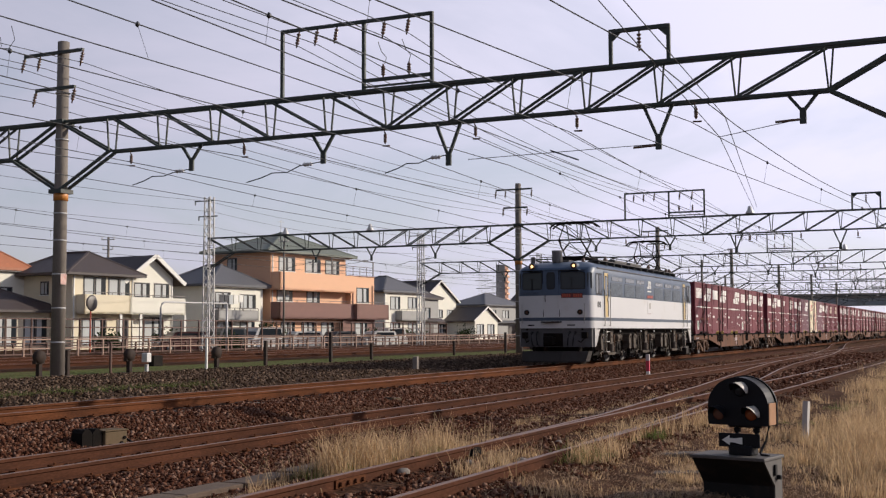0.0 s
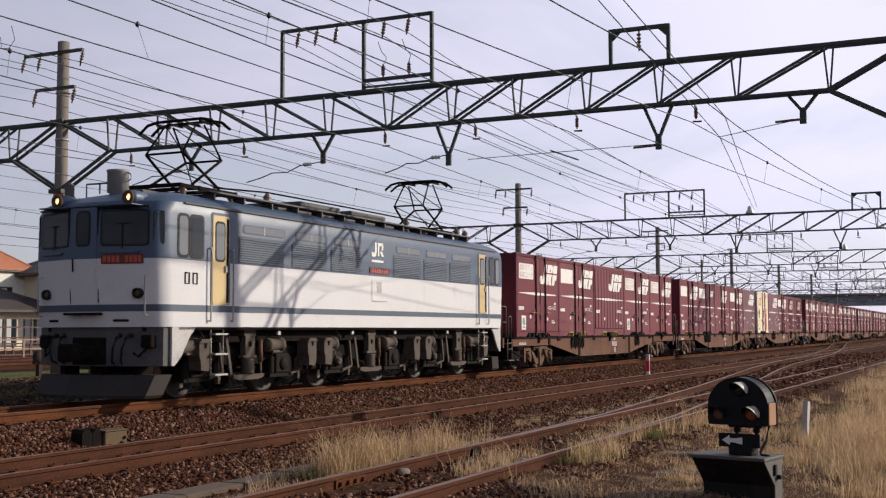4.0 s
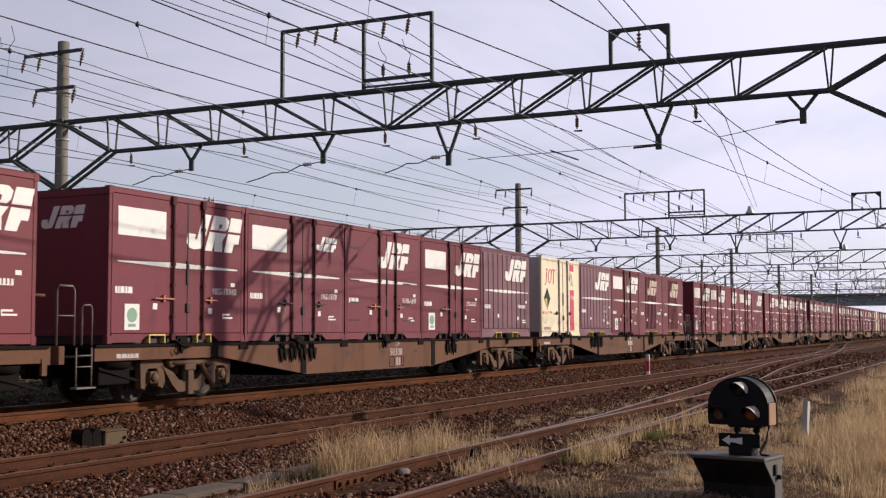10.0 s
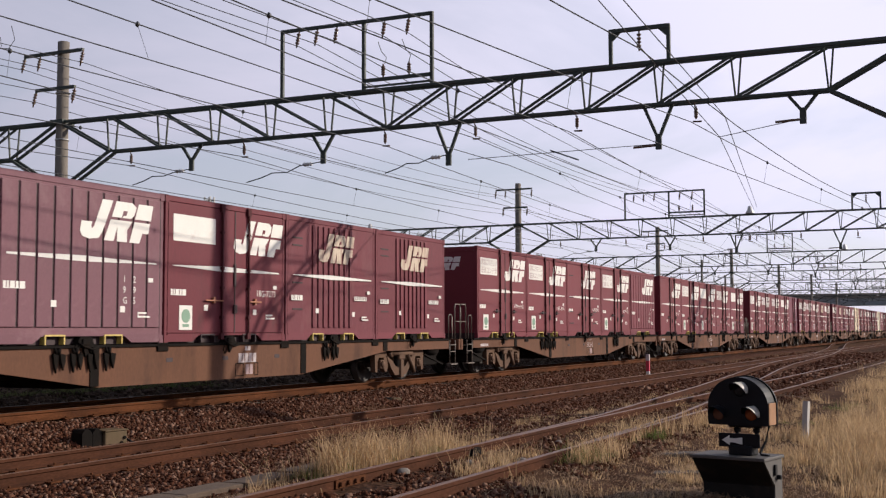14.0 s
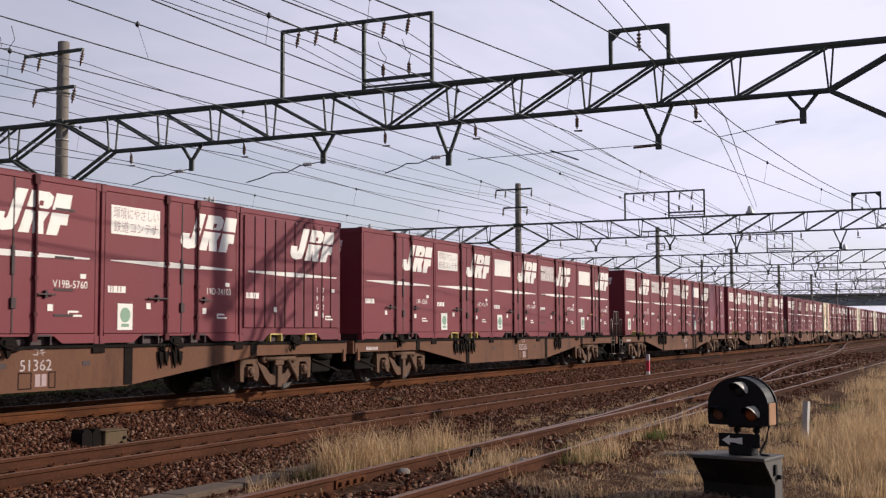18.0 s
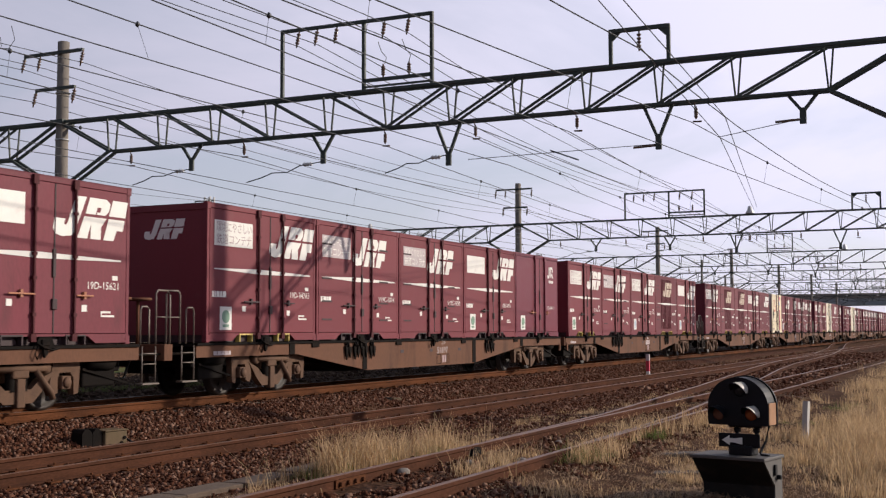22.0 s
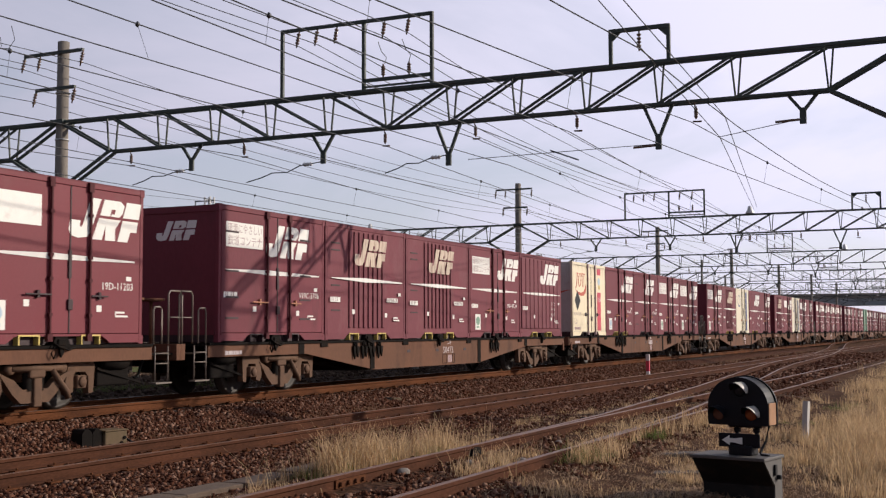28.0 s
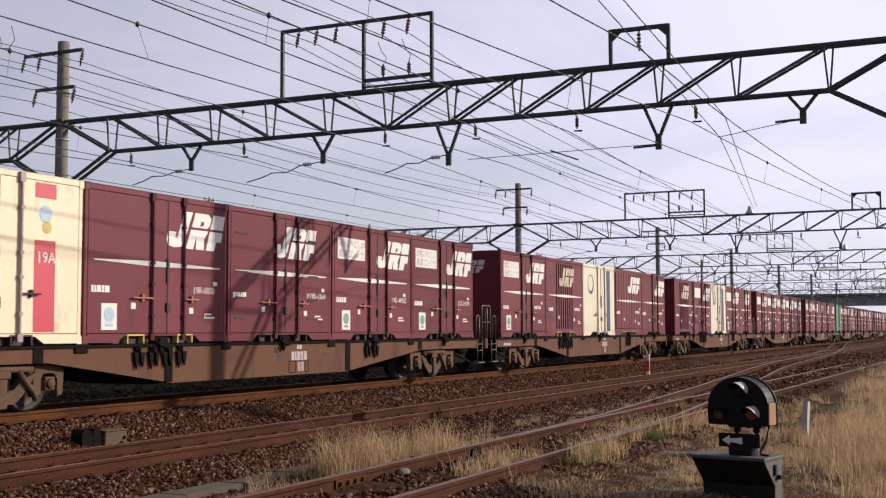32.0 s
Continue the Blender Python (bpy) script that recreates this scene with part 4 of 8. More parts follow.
M_SEAM = mat("door_seal", (0.03, 0.012, 0.014), 0.7, grain=0.2)
SLOGAN = ("環境にやさしい", "鉄道コンテナ")


def container(kind, place, tone=0, panel="", number="", front=False, eco=0, pockets="dark", label=""):
    """A 12-foot rail container, its corner at the origin. kind: doors, vented, ribbed, halfribbed, plain, cream, white, green."""
    shell = {"cream": M_CREAM, "white": M_BOXWHITE, "green": M_BOXGREEN, "plain": M_RED2}.get(kind) or (M_FADED if tone == 9 else M_REDS[tone % 4])
    frame_m = shell
    words = {"cream": "cream freight container with a crimson band, on a flat wagon", "white": "off-white freight container with a dark blue band, on a flat wagon",
             "green": "faded green freight container on a flat wagon", "plain": "clean crimson freight container with a small white mark",
             "ribbed": "faded maroon ribbed freight container with a white spear stripe", "halfribbed": "maroon half-ribbed freight container with a white spear stripe",
             "vented": "maroon vented freight container with a white spear stripe", "doors": "maroon freight container with a white spear stripe"}[kind]
    c = thing("freight_container", label or words, "container", "containers on the train", place)
    MOVERS.append((c, place))
    near = -CW

    def p(name, key, build, m, at=(0, 0, 0), label="", parent=None):
        ob = part(name, cached(key, build, m), None, parent or c, label)
        ob.location = at
        return ob

    end_m = M_CREAMEND if kind == "cream" else shell
    p("body", "container body", lambda bm: box(bm, .03, CL - .03, -CW + .055, CW - .03, .15, CH - .02, .015), end_m)
    p("roof", "container roof", lambda bm: box(bm, .04, CL - .04, -CW + .04, CW - .04, CH - .03, CH - .008, .008), M_REDFRAME if shell in M_REDS + [M_FADED] else shell)
    for x in (0, CL - .09):
        for y in (-CW, CW - .09):
            p("corner_post", "container post", lambda bm: (box(bm, .008, .082, .008, .082, 0, CH, .008), box(bm, -.004, .094, -.004, .094, 0, .13), box(bm, -.004, .094, -.004, .094, CH - .12, CH + .004)), shell if kind not in ("cream",) else M_CREAM, (x, y, 0))
    for y, q in ((-CW, 0), (CW - .07, 1)):
        p("top_rail", "container top rail", lambda bm: box(bm, .09, CL - .09, 0, .07, CH - .10, CH, .01), frame_m, (0, y, 0))
        p("bottom_rail", "container bottom rail", lambda bm: prism(bm, [(.09, .16), (.09, .02), (.78, .02), (.95, .125), (CL - .95, .125), (CL - .78, .02), (CL - .09, .02), (CL - .09, .16)], 0, .07), shell, (0, y, 0))
    p("floor_frame", "floor frame", lambda bm: box(bm, .04, CL - .04, .085, 2 * CW - .03, .0, .15), M_SEAM, (0, near, 0), "dark floor frame")
    for x in (1.0, 2.28):
        f = p("fork_pocket", "fork pocket", lambda bm: prism(bm, [(0, 0), (0, .15), (.42, .15), (.42, 0), (.395, 0), (.395, .125), (.025, .125), (.025, 0)], -.014, .10), M_YELLOW if pockets == "yellow" else M_SEAM, (x, near, 0))
    # doors and walls of the near side
    if kind in ("ribbed", "halfribbed"):
        p("side_panel", "ribbed wall", lambda bm: box(bm, .09, CL - .09, .012, .06, .16, CH - .10), shell, (0, near, 0))
        xs = [.27 + .352 * k for k in range(10)] if kind == "ribbed" else [1.05 + .218 * k for k in range(8)]
        for x in xs:
            wide = .155 if kind == "ribbed" else .055
            p("rib", "wall rib %.2f" % wide, lambda bm: box(bm, -wide, wide, -.018, .013, .26, CH - .14, .012), shell, (x, near, 0))
            p("groove", "wall groove %.2f" % wide, lambda bm: box(bm, wide + .002, wide + (.038 if wide > .1 else .014), .002, .011, .26, CH - .14), M_SEAM, (x, near, 0))
        if kind == "halfribbed":
            for z in (.62, 1.15, 1.9, 2.05):
                p("vent", "short vent slit", lambda bm: box(bm, .25, .62, .002, .013, 0, .03), M_SEAM, (0, near, z))
    else:
        cuts = (.09, .43, .545, .655, .976) if kind != "vented" else (.09, .415, .52, .63, .976)
        for i in range(4):
            a = (.09 if i == 0 else cuts[i] * CL + .004)
            b = cuts[i + 1] * CL - .004
            p("door_leaf" if i in (1, 2) else "side_panel", "leaf %.3f" % (b - a), lambda bm: box(bm, 0, b - a, .006, .055, .17, CH - .105, .004), shell, (a, near, 0))
        rod_m = M_GREYTEXT if kind == "cream" else M_REDFRAME if shell in M_REDS + [M_FADED] else shell
        for q in (cuts[1], cuts[3]):
            p("lock_rod", "lock rod", lambda bm: (box(bm, -.017, .017, -.046, -.012, .06, CH - .03, .005), [box(bm, -.035, .035, -.05, .008, z, z + .05) for z in (.42, .95, 1.30, 1.95)], box(bm, -.05, .05, -.045, .02, CH - .16, CH - .02), box(bm, -.05, .05, -.045, .02, .05, .16)), rod_m, (q * CL, near, 0))
        # middle strip is the seam; the outer two paint shade beside the rods
        p("door_seam", "door seam and rod shade %.3f" % cuts[1], lambda bm: [box(bm, q * CL + a, q * CL + b, -.003, .007, .17, CH - .11) for q, a, b in ((cuts[1], .018, .040), (cuts[2], -.012, .012), (cuts[3], .018, .040))], M_SEAM, (0, near, 0))
        p("door_keeper", "door keeper", lambda bm: box(bm, -.03, .03, -.02, .008, 1.0, 1.42, .005), M_SEAM, (cuts[2] * CL - .01, near, 0))
        p("door_latch", "door latch", lambda bm: box(bm, -.05, .05, -.03, .008, .52, .68, .01), M_SEAM, (cuts[2] * CL, near, 0))
        for x0, x1 in ((cuts[1] * CL - .50, cuts[1] * CL + .02), (cuts[3] * CL + .03, cuts[3] * CL + .40)):
            p("latch_handle", "latch handle %.2f" % (x1 - x0), lambda bm: (box(bm, 0, x1 - x0, -.05, -.03, -.013, .013, .005), box(bm, (x1 - x0) * .45, (x1 - x0) * .45 + .05, -.04, 0, -.05, .06)), M_LATCH if tone % 2 == 0 and kind != "cream" else M_SEAM, (x0, near, .74))
        if kind == "vented":
            for a in (.22, 2.75):
                for z in (.42, .80, 1.28, 2.0):
                    p("vent", "vent slit", lambda bm: box(bm, 0, .40, -.004, .007, 0, .035), M_SEAM, (a, near, z))
    off = -.020 if kind in ("ribbed", "halfribbed") else .005
    if kind in ("doors", "vented", "ribbed", "halfribbed"):
        paint = M_WHITE
        worn = kind == "halfribbed"
        if kind == "ribbed":
            def ribbed_stripe(bm):
                for x in xs:
                    a, b = max(.22, x - .148), min(CL - .22, x + .148)
                    ha, hb = [.012 + .035 * max(0.0, 1 - abs(q - 1.7) / 1.6) for q in (a, b)]
                    prism(bm, [(a, -ha), (b, -hb), (b, hb), (a, ha)], -.004, 0)
            p("stripe", "ribbed stripe", ribbed_stripe, paint, (0, near + off, 1.31))
        else:
            p("stripe", "spear stripe", lambda bm: prism(bm, [(.22, .0), (1.7, -.045), (CL - .22, -.012), (CL - .22, .012), (1.7, .05), (.22, .014)], -.004, 0), paint, (0, near + off, 1.31))
        lx, lw, lh = {"doors": (1.98, 1.66, .64), "vented": (1.52, 1.58, .63), "ribbed": (1.68, 1.72, .64), "halfribbed": (1.20, 1.52, .61)}[kind]
        if panel == "blank_small":
            lx, lw, lh = 2.55, .85, .30
        p("mark", "mark %.2f" % lw, lambda bm: mark_mesh(bm, lw, lh), M_MARKWORN if worn else paint, (lx, near + off, 1.62 if panel != "blank_small" else 1.85))
        p("owner_bar", "owner bars", lambda bm: comb(bm, 0, (.05, .035, .09, .05, .10), .022, .105), paint, (.17, near + off + .001, .81))
        p("tag", "tag", lambda bm: plates(bm, [(0, .11, 0, .10)], .004), M_WHITE, (1.10, near + off, .56))
        p("tag", "tag", lambda bm: plates(bm, [(0, .11, 0, .10)], .004), M_WHITE, (2.62, near + off, .50))
        p("tag", "tag small", lambda bm: plates(bm, [(0, .12, 0, .07)], .004), M_WHITE, (3.30, near + off, 1.0))
        if number:
            if kind in ("ribbed",):
                for k, s in enumerate(number.split("-")):
                    for j, ch in enumerate(s):
                        write("number", ch, .11, paint, c, 2.68 + .24 * k, near + off - .001, .98 - .17 * j)
            else:
                write("number", number, .12, paint, c, 2.72, near + off - .001, .85)
        else:
            p("number_bar", "number bars", lambda bm: comb(bm, 0, (.045, .045, .045, .025, .045, .045, .045, .045), .03, .095), paint, (2.72, near + off, .85))
        p("data_bar", "data bars", lambda bm: prism(bm, [(0, 0), (.3, 0), (.3, .03), (.02, .03), (.02, .06), (.22, .06), (.22, .09), (0, .09)], -.003, 0), paint, (3.05, near + off, .42))
    if panel.startswith("blank"):
        p("slogan_plate", "slogan plate", lambda bm: plates(bm, [(0, 1.20, 0, .46)], .004), M_WHITE, (.22, near + .005, 1.74), "blank white plate")
    elif panel in ("words", "faded"):
        q = p("slogan_plate", "slogan plate", lambda bm: plates(bm, [(0, 1.20, 0, .46)], .004), M_WHITE if panel == "words" else M_DULLWHITE, (.22, near + .005, 1.74), "white plate with two lines of writing")
        for k, line in enumerate(SLOGAN):
            write("writing", line, .145, M_GREYTEXT if panel == "words" else M_WHITE, q, .05, -.006, .27 - .22 * k, 0.80 if k == 0 else 0.93)
    if eco and kind != "cream":
        q = p("eco_label", "eco label", lambda bm: plates(bm, [(0, .36, 0, .42)], .004), M_WHITE, (.40, near + .004, .22))
        p("leaf_picture", "leaf picture", lambda bm: spin(bm, [(.12, -.004), (.12, 0)], 14, axis="y"), M_LEAFGREEN if eco == 1 else M_LABELBLUE, (.18, -.005, .24), parent=q)
        p("leaf_foot", "leaf foot", lambda bm: plates(bm, [(.09, .27, .05, .10)], .003), M_LEAFGREEN if eco == 1 else M_LABELBLUE, (0, -.005, 0), parent=q)
    if kind == "plain":
        p("mark", "two-letter mark", lambda bm: [prism(bm, o, -.004, 0) for o in ([(0, 0), (.08, -.03), (.18, 0), (.2, .08), (.2, .34), (.13, .34), (.13, .1), (.1, .05), (.06, .08), (0, .08)], [(.25, 0), (.31, 0), (.31, .34), (.25, .34)], [(.31, .27), (.46, .27), (.48, .34), (.31, .34)], [(.42, .16), (.5, .18), (.5, .30), (.43, .28)], [(.34, .14), (.45, .14), (.52, 0), (.43, 0)])], M_WHITE, (2.75, near + .004, 1.85))
        p("owner_bar", "owner bars plain", lambda bm: comb(bm, 0, (.1, .09, .15), .03, .085), M_WHITE, (2.88, near + .004, 1.68))
        write("number", "19D-44919", .11, M_WHITE, c, 2.65, near + .003, .85)
    if kind == "cream":
        p("band", "crimson band", lambda bm: plates(bm, [(0, .42, .02, 1.36)], .004), M_CRIMSON, (2.72, near + .005, .17))
        p("band", "crimson band top", lambda bm: plates(bm, [(0, .42, 1.98, 2.2)], .004), M_CRIMSON, (2.72, near + .005, .17))
        write("band_writing", "19A", .17, M_WHITE, c, 2.755, near - .001, 1.20)
        second = eco == 1

        def ring(bm):
            inner, outer = [], []
            for k in range(20):
                a = 2 * math.pi * k / 20
                outer.append((.50 + .165 * math.cos(a) + .04 * math.sin(a), .23 + .235 * math.sin(a)))
                inner.append((.50 + .105 * math.cos(a) + .035 * math.sin(a), .23 + .205 * math.sin(a)))
            for k in range(20):
                j = (k + 1) % 20
                prism(bm, [outer[k], outer[j], inner[j], inner[k]], -.004, 0)
            bmesh.ops.remove_doubles(bm, verts=bm.verts[:], dist=.0005)
        red = M_CRIMSON if not second else M_WARN
        p("mark_stroke", "red mark j", lambda bm: prism(bm, [(.02, -.06), (.10, -.07), (.18, .02), (.28, .42), (.34, .44), (.34, .46), (.16, .46), (.16, .44), (.21, .42), (.12, .02), (.07, -.03), (.04, -.01)], -.004, 0), red, (.28, near + .004, 1.68))
        p("mark_ring", "red mark o", ring, red, (.28, near + .004, 1.68))
        p("mark_stroke", "red mark t", lambda bm: prism(bm, [(.70, .33), (.73, .42), (.84, .43), (.79, .02), (.75, 0), (.75, -.005), (.92, -.005), (.92, 0), (.86, .02), (.91, .43), (.99, .42), (1.00, .34), (1.03, .46), (.69, .46)], -.004, 0), red, (.28, near + .004, 1.68))
        p("diamond", "diamond plate", lambda bm: prism(bm, [(0, 0), (.30, .34), (0, .68), (-.30, .34)], -.004, 0), M_BLACK, (.52, near + .004, .86))
        if second:
            p("swoosh", "red swoosh", lambda bm: prism(bm, [(.0, .06), (.30, -.02), (.62, -.05), (.90, -.0), (1.06, .12), (1.12, .26), (1.20, .14), (1.12, -.04), (.90, -.14), (.55, -.15), (.25, -.08)], -.004, 0), red, (.28, near + .004, 1.52))
            p("end_swoosh", "red end swoosh", lambda bm: prism(bm, [(-.3, .06), (.30, -.02), (.62, .02), (.82, .20), (.80, .02), (.62, -.10), (.2, -.10)], -.004, 0, "x"), red, (.03, -.85, 1.5))
            p("end_plate", "end plate", lambda bm: box(bm, .01, .028, -1.05, -.35, 1.98, 2.36, .008), M_CREAMEND)
        else:
            p("diamond_corner", "diamond corner", lambda bm: prism(bm, [(0, .02), (0, .33), (-.27, .33)], -.004, 0), M_YELLOW, (.52, near, .86))
        write("number", number or "UR19A", .11, M_REDTEXT if not second else M_GREYTEXT, c, .08, near + .003, .70)
        p("data_bar", "cream data", lambda bm: comb(bm, 0, (.09, .09, .03, .1, .08, .1), .02, .09), M_GREYTEXT, (.2, near + .004, .22))
        p("data_plate", "cream data plate", lambda bm: prism(bm, [(0, 0), (.24, 0), (.24, .19), (.22, .19), (.22, .02), (.02, .02), (.02, .19), (0, .19)], -.003, 0), M_GREYTEXT, (.2, near + .004, .42))
        dots = ((2.78, 2.04, M_ORANGE, .07), (2.72, 1.89, M_LILAC, .085), (2.92, 1.96, M_YELLOW, .08), (2.98, 1.82, M_LABELBLUE, .07), (2.88, 1.74, M_DULLWHITE, .075), (3.04, 1.70, M_YELLOW, .06)) if not second else ((2.93, 1.92, M_LABELBLUE, .13), (2.96, 1.72, M_YELLOW, .09))
        for x, z, m, r in dots:
            p("dot", "coloured dot %.3f" % r, lambda bm: spin(bm, [(r, -.004), (r, 0)], 12, axis="y"), m, (x, near + .004, z))
        if front:
            p("end_frame", "end frame", lambda bm: [box(bm, -.006, .0, -.95, .95, z, z + .05) for z in (.2, 2.35)], M_CREAMEND, (.03, 0, 0))
    if kind == "white":
        p("band", "navy band", lambda bm: plates(bm, [(0, .42, .02, 2.2)], .004), M_NAVY, (2.72, near + .005, .15))
        p("mark", "round mark", lambda bm: spin(bm, [(.34, -.004), (.34, 0)], 20, (0, 0, 0), "y"), M_NAVY, (.85, near + .004, 1.8))
        p("mark_eye", "round mark eye", lambda bm: spin(bm, [(.27, -.003), (.27, 0)], 20, (0, 0, 0), "y"), M_BOXWHITE, (.80, near - .001, 1.83))
    if front and kind not in ("cream", "white", "green"):
        q = p("end_mark", "end mark", lambda bm: mark_mesh(bm, .92, .36), M_WHITE, (.028, -.05, 1.86))
        q.rotation_euler = (0, 0, radians(-90))
        q.location = (.027, .20, 1.86)
        for z in (.16, CH - .1):
            p("end_rail", "end rail", lambda bm: box(bm, 0.01, .03, -1.13, 1.13, -.03, .06), frame_m, (0, 0, z))
    return c


# ---- flat wagons ----
def wheelset(bm, r=.43):
    for y in (-.56, .56):
        s = 1 if y > 0 else -1
        prof = [(0.0, y - .055 * s), (.10, y - .06 * s), (.12, y - .02 * s), (r - .08, y - .015 * s), (r - .055, y - .062 * s), (r + .028, y - .06 * s), (r + .025, y - .03 * s), (r, y - .025 * s), (r - .004, y + .065 * s), (r - .06, y + .065 * s), (r - .08, y + .03 * s), (.14, y + .03 * s), (.12, y + .09 * s), (.10, y + .09 * s)]
        spin(bm, prof, 28, axis="y")
    spin(bm, [(.075, -.85), (.075, .85)], 12, axis="y")
    for y in (-.62, .62):
        for k in range(3):
            a = 2 * math.pi * k / 3
            box(bm, .22 * math.cos(a) - .03, .22 * math.cos(a) + .03, y - .012, y + .012, .22 * math.sin(a) - .03, .22 * math.sin(a) + .03)


def wagon_bogie_side(bm):
    # cast side frame: end pedestals, dipped middle, axle boxes
    for s in (-1, 1):
        prism(bm, [(s * .62, .36), (s * .70, .74), (s * 1.22, .76), (s * 1.27, .68), (s * 1.24, .26), (s * 1.14, .24), (s * 1.13, .50), (s * 1.06, .58), (s * .84, .58), (s * .80, .50), (s * .80, .28), (s * .68, .24)], -.06, .06)
        box(bm, s * .95 - .10, s * .95 + .10, -.10, .08, .33, .53, .02)
        spin(bm, [(.0, -.135), (.07, -.13), (.085, -.10)], 12, (s * .95, 0, .43), "y")
    prism(bm, [(-.72, .62), (-.45, .30), (-.28, .16), (.28, .16), (.45, .30), (.72, .62), (.42, .50), (.25, .36), (-.25, .36), (-.42, .50)], -.075, .05)
    box(bm, -.60, .60, -.05, .05, .60, .72, .02)
    for x in (-.52, .52):
        spin(bm, [(.0, -.12), (.08, -.12), (.085, .0)], 12, (x, 0, .66), "y")
    tube(bm, [(-.50, -.09, .66), (.50, -.09, .66)], .05, 8)
    box(bm, -.16, .16, -.13, .02, .52, .72, .03)
    box(bm, -.06, .10, -.12, .0, .10, .52, .02)
    tube(bm, [(.30, -.10, .64), (.62, -.10, .30), (.66, -.10, .20)], .045, 8)


def wagon_spring(bm):
    prof = []
    for k in range(9):
        prof += [(.085, .34 + .03 * k), (.065, .355 + .03 * k)]
    for x in (-.12, .12):
        spin(bm, prof, 12, (x, -.02, 0), "z")


def clamp_cluster(bm):
    """Container lock: a low housing with a lever and loose short irons."""
    prism(bm, [(-.24, -.03), (.22, -.03), (.16, .05), (.13, .13), (-.12, .13), (-.17, .06)], -.045, .05)
    box(bm, -.09, .07, -.07, -.04, .0, .10, .015)
    tube(bm, [(-.20, -.06, .05), (-.05, -.07, -.02), (.12, -.07, -.06), (.26, -.06, -.03)], .018, 6)
    prism(bm, [(-.05, .0), (.05, 0), (.03, -.12), (-.02, -.17), (-.045, -.08)], -.06, -.02)
    tube(bm, [(-.16, -.05, 0), (-.22, -.055, -.11), (-.17, -.055, -.19), (-.12, -.055, -.10)], .012, 5)


def hanging_gear(bm):
    """Stowed securing irons: two pairs of pointed irons below round eyes on the sill."""
    for x in (-.27, .10):
        for d, w, z in ((0, .055, .34), (.15, .06, .30)):
            prism(bm, [(x + d - w, -.08), (x + d + w, -.10), (x + d + w * .8, -.2), (x + d + .01, -z - .03), (x + d - w * .6, -.22)], -.05, -.015)
        tube(bm, [(x + .07, -.04, .0), (x + .05, -.045, -.09)], .035, 8)
        tube(bm, [(x - .02, -.03, .01), (x + .02, -.04, -.08)], .02, 6)


def ladder(bm):
    for x in (-.17, .17):
        tube(bm, [(x, 0, .95), (x, 0, .36)], .014, 6)
    for z in (.83, .66):
        tube(bm, [(-.17, 0, z), (.17, 0, z)], .012, 6)
    box(bm, -.20, .22, -.05, .09, .325, .35)


def handrail(bm):
    tube(bm, [(-.42, 0, 0), (-.42, 0, .82), (-.36, 0, .90), (-.10, 0, .90), (-.05, 0, .84), (-.05, 0, 0)], .018, 6)
    tube(bm, [(.12, 0, 0), (.12, 0, .58), (.17, 0, .62), (.30, 0, .62), (.34, 0, .56), (.34, 0, 0)], .016, 6)
    tube(bm, [(-.42, 0, .45), (-.05, 0, .45)], .012, 6)


